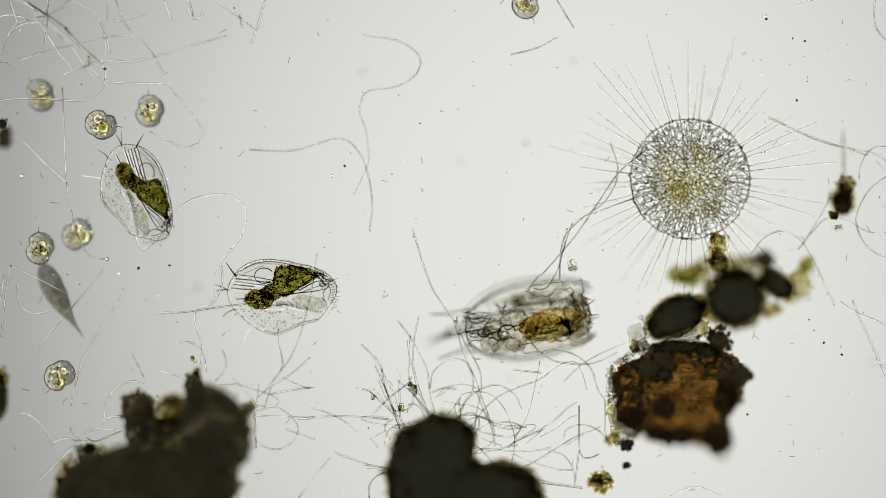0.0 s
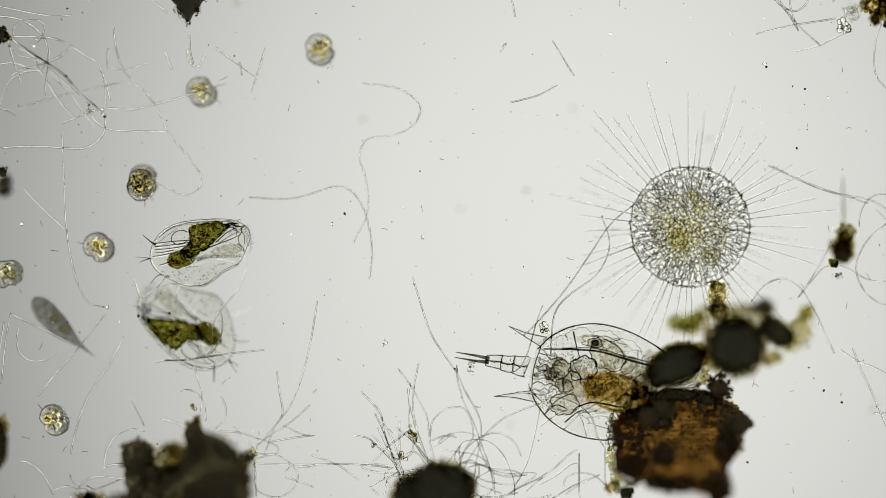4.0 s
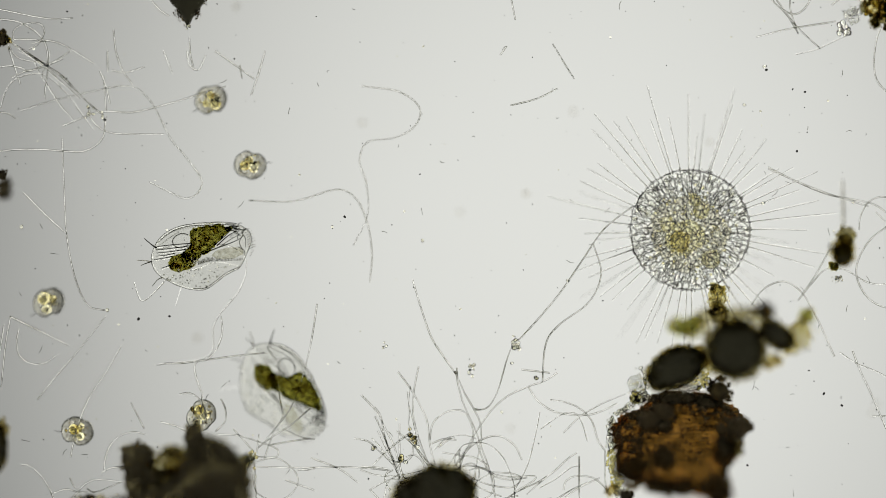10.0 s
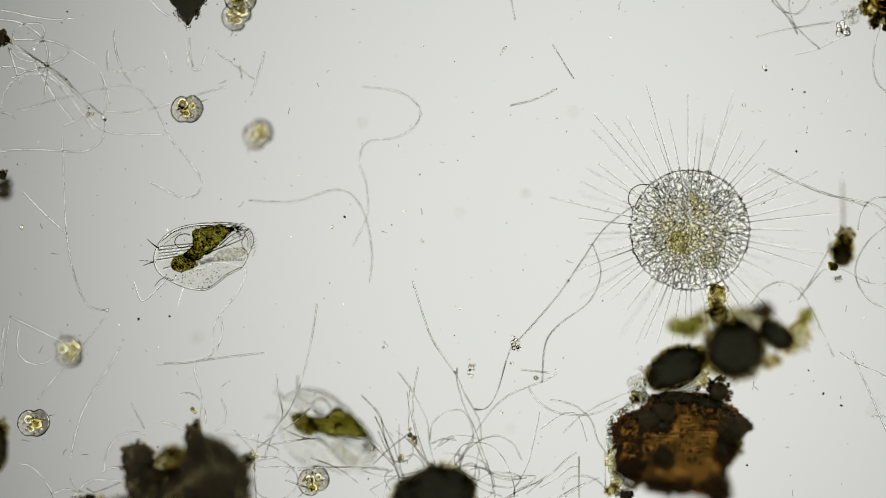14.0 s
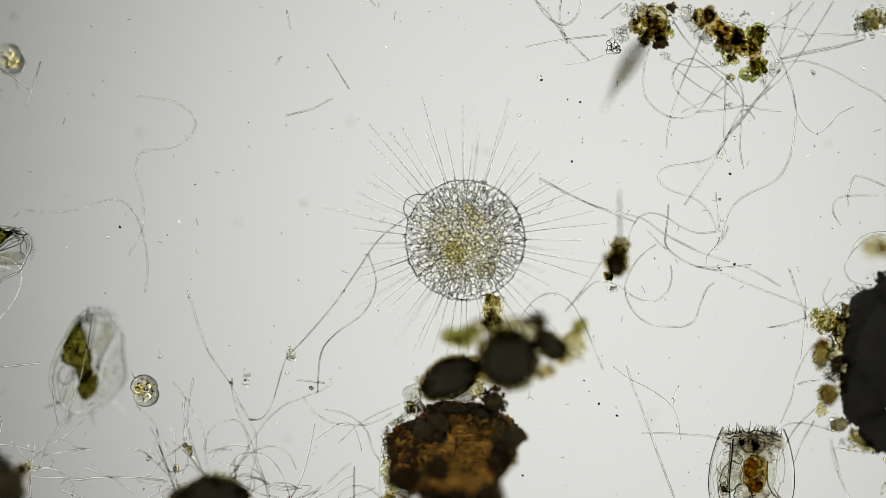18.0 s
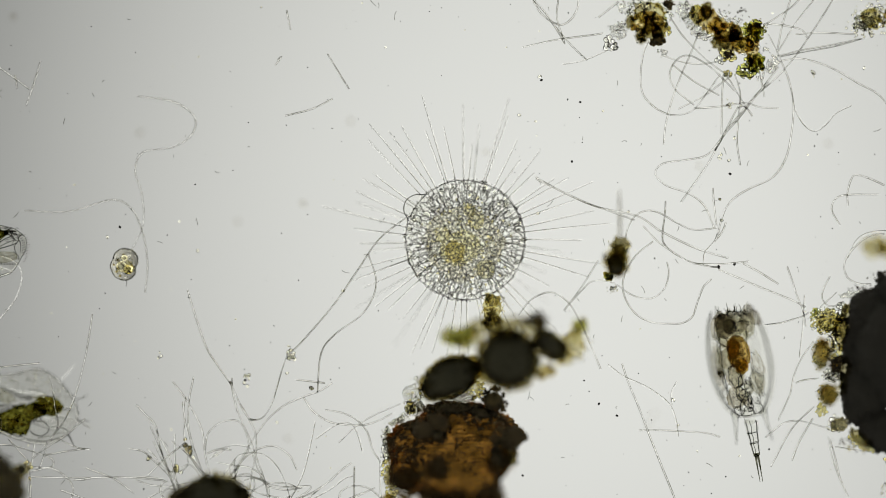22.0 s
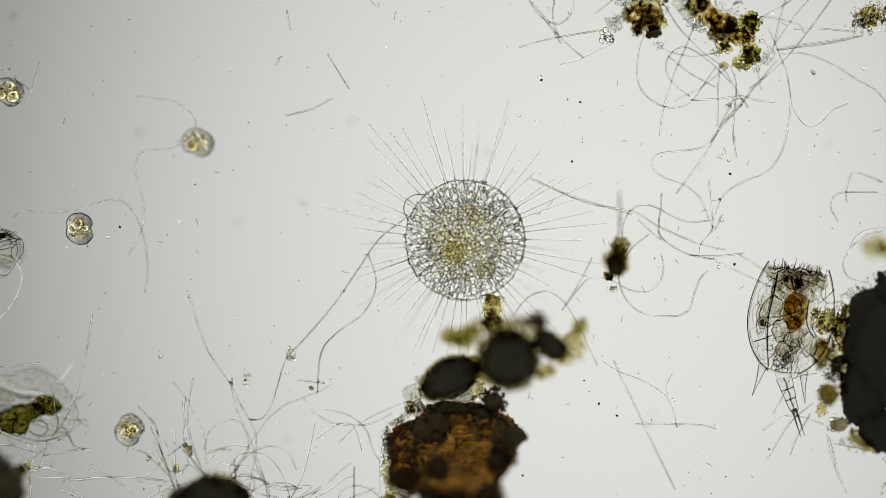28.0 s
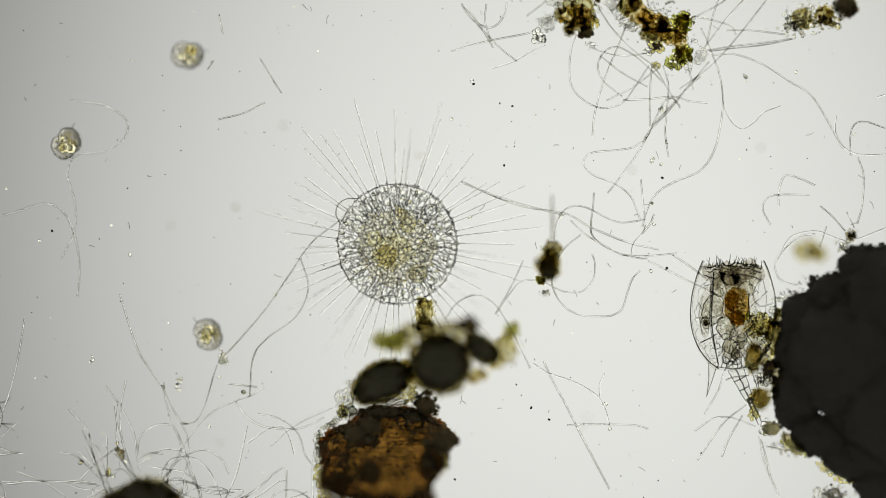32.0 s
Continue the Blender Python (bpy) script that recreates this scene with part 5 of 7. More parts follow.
# ---- specks ----
def build_specks():
    rnd = random.Random(21)
    dots = []
    for _ in range(460):
        x, y = rnd.uniform(-10, 2100), rnd.uniform(-30, 985)
        r = 0.85 * math.exp(rnd.gauss(0, 0.36))
        c = P(x, y, rnd.uniform(-17, -3)) / S
        dots.append(blob(tuple(c), (r, r * rnd.uniform(0.6, 1), r), rnd.uniform(0, 180), 0.15, 1.5, rnd.random() * 9, 1))
    tagged(part("fine_specks", join(dots), SPECK, None, "fine dark specks drifting in the water", S), "", "specks", "", "stuff")
    rods, clears = [], []
    for _ in range(110):
        p = P(rnd.uniform(-10, 2100), rnd.uniform(-30, 985), rnd.uniform(-17, -3)) / S
        a, n = rnd.uniform(0, 6.3), rnd.uniform(2, 8)
        d, e = Vector((math.cos(a), math.sin(a), 0)) * n, Vector((-math.sin(a), math.cos(a), 0)) * rnd.uniform(-2, 2)
        rods.append(tube(smooth_line([p - d, p + e, p + d], 3), 0.6, 0.45, 5))
    for _ in range(80):
        p = P(rnd.uniform(-10, 2100), rnd.uniform(-30, 985), rnd.uniform(-17, -3)) / S
        r = rnd.uniform(1.0, 2.6)
        clears.append(blob(tuple(p), (r, r * rnd.uniform(0.6, 1), r), rnd.uniform(0, 180), 0.1, 1.5, rnd.random() * 9, 2))
    tagged(part("fine_rods", join(rods), FILAMENT_GREY, None, "tiny grey rods drifting in the water", S), "", "specks", "", "stuff")
    tagged(part("fine_droplets", join(clears), BEAD, None, "tiny clear round cells drifting in the water", S), "", "specks", "", "stuff")
    grains = [(588, 402, 3), (610, 384, 2.5), (1353, 118, 3.5), (1356, 124, 2.5), (1317, 186, 3), (1005, 497, 3.2), (38, 402, 4), (190, 549, 3.5), (245, 565, 2.8),
              (1318, 600, 2), (1458, 697, 2.4), (1490, 718, 2.4), (1323, 824, 2.2), (906, 643, 3), (948, 668, 3.2), (830, 660, 3.5), (836, 666, 3.5), (832, 655, 2.5), (888, 730, 3), (1698, 227, 3.4), (1688, 266, 3), (1690, 290, 2.6),
              (1590, 690, 3.4), (1598, 735, 3), (1670, 455, 3.2), (1350, 360, 3.4), (1510, 358, 3.2), (1675, 372, 3.2), (1698, 450, 2.8), (185, 212, 2.6), (300, 560, 2.2), (748, 426, 3.2), (1410, 268, 2.2), (1425, 163, 2.2), (1927, 103, 3), (2030, 212, 3), (660, 795, 3.5), (718, 818, 4), (735, 785, 4), (740, 792, 3.5)]
    for x, y, r in grains:
        kind = rnd.random()
        ob = part("debris_grain", blob((0, 0, 0), (r * 1.1, r * 0.85, r * 0.9), rnd.uniform(0, 180), 0.2, 1.4, rnd.random() * 30, 2), SPECK if r < 3 else BEAD, None, "small dark debris grain in the water" if r < 3 else "small clear round cell with a dark rim", S)
        ob.location = P(x, y, rnd.uniform(-14, -4))
        tagged(ob, "", "debris grain", "debris grains")
    for x, y in ((1017, 195), (932, 342), (905, 762), (415, 8), (640, 215), (1560, 720), (1640, 275), (1550, 735), (815, 375), (1870, 235), (1260, 250), (345, 600)):
        r = rnd.uniform(4, 7)
        ob = part("debris_grain", blob((0, 0, 0), (r * 1.1, r * 0.85, r * 0.9), rnd.uniform(0, 180), 0.2, 1.4, rnd.random() * 30, 2), HAZE, None, "blurred pale debris grain deep in the water", S)
        ob.location = P(x, y, rnd.uniform(-130, -90))
        tagged(ob, "", "debris grain", "debris grains")


def cell_cluster(x, y, spread, count, size, mat, label, seed, z=-10):
    rnd = random.Random(seed)
    c = thing("cell_cluster", label, "cell cluster", "cell clusters")
    c.location = P(x, y, z)
    for i in range(count):
        r = size * rnd.uniform(0.7, 1.25)
        ob = new("cell", grain_mesh(mat, rnd.randrange(4)))
        ob.parent, ob.location, ob.scale, ob.rotation_euler = c, Vector((rnd.gauss(0, spread * 0.6), rnd.gauss(0, spread), rnd.uniform(-4, 4))) * S, (r, r, r), (0, 0, rnd.uniform(0, 6.3))
    if x == 911:
        NUDGED.append((c, 100, -50))


build_specks()
for i, (x, y, spread, count, size, mat) in enumerate(((911, 609, 7, 13, 3.8, BEAD), (835, 647, 5, 8, 3.0, BEAD), (732, 778, 8, 9, 3.8, OLIVE_CELL), (711, 815, 3, 4, 4.0, OLIVE_CELL), (663, 792, 2, 2, 4.2, BEAD), (949, 669, 3, 5, 3.2, BEAD), (681, 612, 4, 4, 2.6, BEAD), (806, 658, 3, 4, 2.4, BEAD), (343, 727, 4, 6, 3.2, OLIVE_CELL),
                                                       (445, 815, 8, 14, 3.6, OLIVE_CELL), (158, 197, 7, 12, 2.8, BEAD), (182, 201, 3, 4, 2.8, BEAD), (8, 68, 7, 12, 3.4, GREEN_CELL), (1672, 335, 2, 4, 2.6, BEAD), (1672, 258, 4, 6, 2.4, BEAD), (1690, 170, 5, 9, 2.6, BEAD), (1837, 112, 3, 5, 3.2, BEAD))):
    cell_cluster(x, y, spread, count, size, mat, "small cluster of round algal cells with dark rims", 300 + i)


# ---- round ciliates ----
def round_ciliate(seed, food):
    rnd = random.Random(seed)
    c = thing("round_ciliate", "small round two-lobed ciliate, greyish with yellow food inside", "ciliate", "round ciliates")
    c.rotation_mode = "QUATERNION"
    v, f = ball(4)
    w = v.copy()
    # a notch between two lobes
    for i, p in enumerate(v):
        a = math.atan2(p[1], p[0])
        k = 1 - 0.22 * math.exp(-((a - 1.35) / 0.28) ** 2) * (1 - abs(p[2])) - 0.12 * math.exp(-((a + 1.9) / 0.3) ** 2) * (1 - abs(p[2]))
        k *= 1 + 0.035 * noise.noise(Vector(p) * 2.2 + Vector((seed, 0, 0)))
        w[i] = p * k * np.array((28, 25, 20))
    part("body", (w, f), CELL, c, "clear greyish cell body", S)
    for _ in range(4):
        a, r = rnd.uniform(0, 6.3), rnd.uniform(4, 16)
        s = rnd.uniform(4.5, 9.5)
        part("food_vacuole", blob((r * math.cos(a), r * math.sin(a), rnd.uniform(-4, 6)), (s, s * 0.8, s * 0.7), rnd.uniform(0, 180), 0.2, 1.5, rnd.random() * 20, 3), food, c, "yellow food vacuole", S)
    # Yellow drops imitate the bright centre where the cell focuses light.
    a0 = rnd.uniform(0, 6.3)
    for k in range(3):
        a, r = a0 + 2.2 * k + rnd.uniform(-0.5, 0.5), rnd.uniform(6, 12)
        q = rnd.uniform(10.0, 13.0) - 3.0 * k
        part("cell_glint", blob((r * math.cos(a), r * math.sin(a), 4), (q, q * 0.85, q), rnd.uniform(0, 180), 0.1, 1.2, rnd.random() * 20, 4), GLINT_DROP, c, "yellow drop imitating light focused by the cell", S)
    # Arcs shaped to show as bright crescents, each with a dark fold.
    for k in range(3):
        a, r, s = rnd.uniform(0, 6.3), rnd.uniform(7, 14), rnd.uniform(3.5, 8.0)
        b = rnd.uniform(0, 6.3)
        arc = [Vector((r * math.cos(a) + s * math.cos(t), r * math.sin(a) + s * 0.8 * math.sin(t), 9)) for t in np.linspace(b, b + rnd.uniform(1.8, 4.0), 12)]
        part("glint_crescent", prism(arc, rnd.uniform(0.9, 1.6), 0.7), CRESCENT, c, "yellowish crescent imitating a refraction highlight", S, False)
        part("fold", tube([p * 1.0 + (p - Vector((r * math.cos(a), r * math.sin(a), 9))) * 0.45 for p in arc], 0.6, 0.4, 5), STRUT, c, "", S)
    for _ in range(7):
        a, r = rnd.uniform(0, 6.3), rnd.uniform(3, 18)
        p = Vector((r * math.cos(a), r * math.sin(a), 8))
        part("fold", tube(smooth_line([p, p + Vector((rnd.uniform(-6, 6), rnd.uniform(-6, 6), 2)), p + Vector((rnd.uniform(-10, 10), rnd.uniform(-10, 10), 0))], 4), 0.7, 0.4, 5), STRUT, c, "", S)
    part("cilium", tube(smooth_line([(26, 4, 0), (33, 6, 2), (40, 5, 2)], 4), 0.9, 0.3, 5), BRISTLE, c, "", S)
    # Outline tube darkens the rim where a round cell bends light away.
    rim = []
    for a in np.linspace(-math.pi, math.pi, 64):
        k = 1 - 0.22 * math.exp(-((a - 1.35) / 0.28) ** 2) - 0.12 * math.exp(-((a + 1.9) / 0.3) ** 2)
        k *= 1 + 0.035 * noise.noise(Vector((math.cos(a), math.sin(a), 0)) * 2.2 + Vector((seed, 0, 0)))
        rim.append(Vector((28 * k * math.cos(a), 25 * k * math.sin(a), 0)))
    part("rim", wavering(rim, 1.25, 0.6, seed), STRUT, c, "dark rim of the cell", S)
    tagged(part("granules", cloud(rnd, 0, 0, 8, 24, 21, 0, 34, 1.4, 6), OLIVE_CRUMB, c, "ochre granules", S), "", "", "", "stuff")
    tagged(part("droplets", cloud(rnd, 0, 0, 6, 24, 21, 0, 34, 1.5, 6, 2), VACUOLE, c, "clear droplets", S), "", "", "", "stuff")
    return c


# ---- large ciliates with green food ----
def within(corners, cx, cy, high, seed, sub=5, amp=1.0):
    """A lumpy body through corners of its thing's own space."""
    v, f = mass([(x, -y) for x, y in corners], cx, -cy, high, seed, sub, amp)
    return v + np.array((cx, cy, 0)), f


def large_ciliate(seed):
    rnd = random.Random(seed)
    c = thing("large_ciliate", "large clear oval ciliate with stiff bristles and green food", "ciliate", "large ciliates")

    def line(name, pts, r0, r1, mat, label="", z=-4, step=6):
        way = smooth_line([(x, y, z) for x, y in pts], step)
        return part(name, prism(way, r0, r1) if mat is GLINT_THREAD else tube(way, r0, r1, 6), mat, c, label, S, mat is not GLINT_THREAD)

    rim = [(56, 42), (73, 34), (86, 21), (91, 10), (88, -5), (77, -19), (68, -30), (55, -42), (40, -45), (25, -48), (5, -56), (-14, -61), (-33, -56), (-51, -46), (-70, -30), (-86, -11), (-91, 4), (-90, 18), (-84, 30), (-72, 44), (-55, 54), (-33, 59), (-5, 57), (27, 50)]
    part("pellicle", within(rim, 0, 0, 22, seed, 5, 0.15), PELLICLE, c, "clear flattened body wall", S)
    line("body_edge", [(x * 0.972, y * 0.965) for x, y in rim + rim[:2]], 0.6, None, GLINT_THREAD, "glint line imitating a highlight inside the body edge", 0, 5)
    line("body_edge", rim + rim[:2], 0.5, None, EDGE, "dark edge of the body", 0, 5)
    line("inner_edge", [(-64, 46), (-37, 55), (-6, 54), (26, 46), (58, 37), (76, 27)], 0.7, 0.7, EDGE, "dark line along the back", 2)
    line("inner_edge", [(56, -40), (40, -42), (25, -45), (5, -53), (-14, -58), (-34, -53)], 0.6, 0.6, EDGE, "", 0)
    # food
    part("food_band", within([(-8, 44), (8, 46), (28, 43), (51, 36), (62, 27), (46, 22), (30, 14), (17, 5), (-2, 0), (-16, -6), (-30, 1), (-37, 12), (-25, 16), (-13, 22), (-12, 34)], 4, 20, 13, seed + 1, 5, 2.2), GUT_GREEN, c, "olive green food", S)
    part("food_band", blob((-39, -3, 2), (24, 15, 12), -6, 0.2, 2.4, seed, 4), GUT_GREEN, c, "olive green food", S)
    for name, x, y, rx, ry, turn, n, size, mat, label in (("food_grit", 8, 24, 34, 13, 24, 130, 2.0, OLIVE_CRUMB, "green food grains"), ("food_grit", -38, -2, 25, 15, -6, 90, 2.0, OLIVE_CRUMB, "green food grains"), ("dark_grit", -4, 20, 40, 12, 32, 90, 1.6, CRUMB, "dark food grains"), ("dark_grit", -36, 0, 20, 13, 0, 60, 1.6, CRUMB, "dark food grains")):
        tagged(part(name, cloud(rnd, x, y, 4, rx, ry, turn, n, size, 8), mat, c, label, S), "", "", "", "stuff")
    bright = [blob((-50 + 40 * rnd.random(), -9 + rnd.gauss(0, 3.5), 14), (rnd.uniform(1.4, 2.4),) * 3, 0, 0.1, 1, 1, 2) for _ in range(16)]
    tagged(part("bright_drops", join(bright), BEAD, c, "bright oil drops", S), "", "", "", "stuff")
    ring = [Vector((-29 + 16 * math.cos(a), 34 + 12 * math.sin(a), 4)) for a in np.linspace(0.5, 5.4, 22)]
    part("clear_vacuole", tube(ring, 0.9, 0.7, 6), EDGE, c, "dark rim of a clear vacuole", S)
    # bristles under the hind part
    for x0, y0, x1, y1 in ((-76, 37, -13, 24), (-77, 31, -18, 21), (-78, 26, -25, 17), (-81, 21, -46, 16), (-86, 16, -52, 12), (-79, -2, -57, -1)):
        line("cirrus", [(x0, y0), ((x0 + x1) / 2, (y0 + y1) / 2 + rnd.uniform(-1, 1)), (x1, y1)], rnd.uniform(0.4, 0.7), rnd.uniform(0.7, 1.2), BRISTLE, "stiff dark bristle", -6)
        line("cirrus_glint", [(x0 + 2, y0 - 2.6), ((x0 + x1) / 2, (y0 + y1) / 2 - 2.6), (x1 - 2, y1 - 2.8)], 0.6, 0.6, GLINT_THREAD, "", -6)
    for pts, r0, mat in (([(-75, 34), (-82, 43), (-91, 57)], 1.7, BRISTLE), ([(-90, 13), (-101, 19), (-115, 24)], 1.2, FILAMENT_DARK), ([(-90, 14), (-100, 14), (-111, 13)], 1.1, EDGE), ([(-78, -18), (-90, -20), (-102, -28)], 0.9, STRUT), ([(-53, -44), (-62, -56), (-73, -73)], 0.9, GLINT_THREAD)):
        line("tail_bristle", pts, r0, 0.5, mat, "", -2)
    # mouth field
    line("mouth_edge", [(-36, -20), (-12, -21), (13, -20), (35, -27), (58, -41)], 0.65, 0.55, GLINT_THREAD, "bright curved edge of the mouth field", 2)
    comb = smooth_line([(-12, -13, 2), (8, -13, 2), (33, -21, 2), (64, -29, 2)], 12)
    for i, p in enumerate(comb[::1]):
        d = Vector((0.25, 1, 0)).normalized() * (rnd.uniform(3, 6) if i < 18 else rnd.uniform(2, 4))
        part("membranelle", tube([p - d * 0.6, p, p + d], 0.75, 0.4, 5), EDGE, c, "", S)
    for i in range(9):
        p = Vector((88 - 0.9 * abs(i - 3), 19 - 4.2 * i, 0))
        part("membranelle", tube([p - Vector((5, 1, 0)), p, p + Vector((rnd.uniform(1, 7) if i > 5 else 1, 0.4, 0))], 0.6, 0.35, 5), EDGE, c, "", S)
    for i in range(12):
        y = 22 - 4.4 * i
        p = Vector((90 - 0.012 * (y - 4) ** 2, y, rnd.uniform(-4, 4)))
        q = p + Vector((rnd.uniform(3, 8), rnd.uniform(-3, 3), rnd.uniform(-3, 3)))
        part("front_cilium", tube(smooth_line([p, (p + q) / 2 + Vector((0, rnd.uniform(-1, 1), 0)), q], 3), 0.6, 0.25, 5), FROTH, c, "", S)
    for pts, r, mat in (([(-5, 1), (26, 3), (58, 5), (74, 8)], 1.3, EDGE), ([(-20, 7), (-5, 4), (20, 7)], 1.1, EDGE), ([(28, 7), (52, 18), (67, 21)], 1.2, BRISTLE), ([(26, 10), (48, 20), (62, 28)], 0.9, EDGE), ([(29, 3), (52, 10), (70, 14)], 0.7, STRUT), ([(63, 31), (74, 22), (86, 21)], 1.2, BRISTLE),
                        ([(78, 12), (68, 1), (70, -14)], 0.9, STRUT), ([(70, 29), (66, 20), (74, 12)], 0.9, EDGE), ([(86, 21), (78, 16), (80, 4), (76, -10)], 0.9, EDGE), ([(60, 26), (70, 18), (66, 8)], 0.8, EDGE), ([(58, 34), (68, 30), (78, 26)], 1.0, EDGE), ([(64, -6), (72, -16), (68, -28)], 0.8, EDGE)):
        line("fold", pts, r, 0.5, mat, "", -2)
    for _ in range(14):
        x, y, k = rnd.uniform(58, 80), rnd.uniform(12, 32), rnd.uniform(2, 4.5)
        part("fold", tube([Vector((x + k * math.cos(a), y + 0.7 * k * math.sin(a), 4)) for a in np.linspace(0, rnd.uniform(3, 6.2), 12)], 0.6, 0.5, 5), EDGE, c, "", S)
    # dots in rows along the back, and scattered below
    dots = []
    for k, (x0, y0, x1, y1, x2, y2) in enumerate(((-73, 42, -36, 54, 20, 48), (-70, 36, -50, 44, -30, 50), (-76, 32, -68, 30, -50, 30))):
        row = smooth_line([(x0, y0, 8), (x1, y1, 8), (x2, y2, 8)], 13 if k == 0 else 6)
        dots += [blob(tuple(p), (1.5, 0.9, 0.9), -10, 0.1, 1, 1, 1) for p in row]
    tagged(part("dot_rows", join(dots), STRUT, c, "rows of dark dots", S), "", "", "", "stuff")
    dots, lens = [], []
    for _ in range(190):
        x, y = rnd.uniform(-84, 56), rnd.uniform(-56, -14)
        if y < -22 - 0.2 * x and y > -58 + 0.5 * abs(x + 14) - (0.1 * x if x > 0 else 0) or rnd.random() < 0.06:
            r = rnd.uniform(0.6, 1.5)
            (dots if rnd.random() < 0.7 else lens).append(blob((x, y, rnd.uniform(2, 8)), (r * 1.2, r, r), rnd.uniform(0, 180), 0.2, 1, rnd.random() * 9, 1))
    tagged(part("granules", join(dots), FROTH, c, "fine grey granules", S), "", "", "", "stuff")
    tagged(part("droplets", join(lens), BEAD, c, "fine clear droplets", S), "", "", "", "stuff")
    part("clear_plasm", blob((44, -12, 0), (26, 10, 8), -12, 0.2, 1.6, seed + 6, 4), ORGAN, c, "clear wrinkled plasm", S)
    return c


# ---- rotifer ----
def rotifer(seed, label, size, fed=1.0):
    """Returns the rotifer and its foot, which swings and draws in at its base."""
    rnd = random.Random(seed)
    c = thing("rotifer", label, "rotifer", "rotifers")
    c.scale = size
    v, f = ball(5)
    w = v.copy()
    for i, p in enumerate(v):
        x, y, z = p
        wide = 76 * min((1 - 0.3 * x * x) / math.sqrt(max(1 - x * x, 0.05)), 1.4) if x > 0 else 76
        w[i] = (max(-0.90, min(x, 0.80)) * 104 - 2, y * wide, z * 46)
    part("lorica", (w, f), LORICA, c, "clear oval shell", S)
    edge = [(92, 54), (84, 58), (60, 67), (25, 75), (-15, 76), (-50, 66), (-78, 47), (-94, 26)]
    for s in (1, -1):
        part("shell_edge", tube(smooth_line([(x, y * s, 0) for x, y in edge], 6), 1.15, 1.0, 6), EDGE, c, "dark edge of the shell", S)
        part("shell_glint", prism(smooth_line([(x * 0.985, (y - 2.2) * s, 0) for x, y in edge], 6), 1.0, 0.9), GLINT_THREAD, c, "glint line imitating a highlight inside the shell edge", S, False)
        part("spine", tube(smooth_line([(-86, 38 * s, 0), (-112, 42 * s, 0), (-142, 48 * s, 0)], 5), 6.5, 0.5, 8), LORICA, c, "clear pointed hind spine", S)
        for k, (x0, y0) in enumerate(((-84, 44), (-90, 30))):
            part("spine_edge", tube(smooth_line([(x0, y0 * s, 0), (-114, (44 if k == 0 else 38) * s, 0), (-142, 48 * s, 0)], 5), 0.75, 0.5, 5), EDGE, c, "", S)
    part("hind_edge", tube(smooth_line([(-90, 30, 0), (-93, 10, 4), (-93, -10, 4), (-90, -30, 0)], 5), 0.75, None, 5), EDGE, c, "", S)
    def line(name, pts, r0, r1, mat, label="", z=4):
        return part(name, tube(smooth_line([(x, y, z + 2 * math.sin(x * 0.3)) for x, y in pts], 5), r0, r1, 6), mat, c, label, S)

    def hoop(name, x, y, rx, ry, turn, r, mat, wave, label="", z=6, span=6.3):
        pts, a0 = [], radians(turn)
        for a in np.linspace(0, span, 34):
            k = 1 + wave * noise.noise(Vector((math.cos(a) * 2.4, math.sin(a) * 2.4, x * 0.37 + y)))
            u, w = rx * k * math.cos(a), ry * k * math.sin(a)
            pts.append(Vector((x + u * math.cos(a0) - w * math.sin(a0), y + u * math.sin(a0) + w * math.cos(a0), z)))
        return part(name, tube(pts, r, None, 5), mat, c, label, S)

    # crown: a hazy crumpled band, its wavy front edge and tufts of cilia
    for i in range(7 if fed == 1 else 3):
        y = -46 + 92 * i / (6 if fed == 1 else 2)
        part("crown_lobe", blob((70 + rnd.uniform(-9, 9), y, rnd.choice((-26, -18, 16, 26)) + rnd.uniform(-6, 6)), (rnd.uniform(12, 20), rnd.uniform(7, 12), 7), rnd.uniform(-30, 30), 0.3, 2.2, i, 3), HAZE, c, "grey crumpled crown lobe", S)
    for y, z in ((-34, 20), (-14, -24), (8, 24), (28, -20))[:4 if fed == 1 else 1]:
        part("crown_lobe", blob((67, y, z), (19, 16, 8), 0, 0.25, 2.2, y, 3), HAZE, c, "grey crumpled crown lobe", S)
    for k, (x0, r) in enumerate(((86, 1.1), (79, 0.9), (66, 0.8))):
        line("crown_edge", [(x0 - 0.0035 * y * y + rnd.uniform(-3, 3), y) for y in range(-50, 51, 7)], r, r, EDGE if k < 2 else STRUT, "wavy edge of the crown", 6 - 8 * k)
    for i in range(26 if fed == 1 else 9):
        y = -48 + 96 * i / (25 if fed == 1 else 8)
        p = Vector((84 + rnd.uniform(-3, 3) - 0.0035 * y * y, y, rnd.uniform(-12, 12)))
        q = p + Vector((rnd.uniform(7, 20), rnd.uniform(-8, 8), rnd.uniform(-4, 4)))
        part("cilium", tube(smooth_line([p, (p + q) / 2 + Vector((0, rnd.uniform(-3, 3), 0)), q], 3), 1.3, 0.35, 5), STRUT, c, "", S)
    for i in range(40 if fed == 1 else 18):
        x0, y0 = rnd.uniform(58, 86), rnd.uniform(-48, 46)
        k = rnd.uniform(5, 15)
        line("crown_fold", [(x0, y0), (x0 + rnd.uniform(-4, 4), y0 + k * 0.5), (x0 + rnd.uniform(-5, 5), y0 + k)], 0.8, 0.5, EDGE if i % 3 else STRUT, "", rnd.uniform(-22, 20))
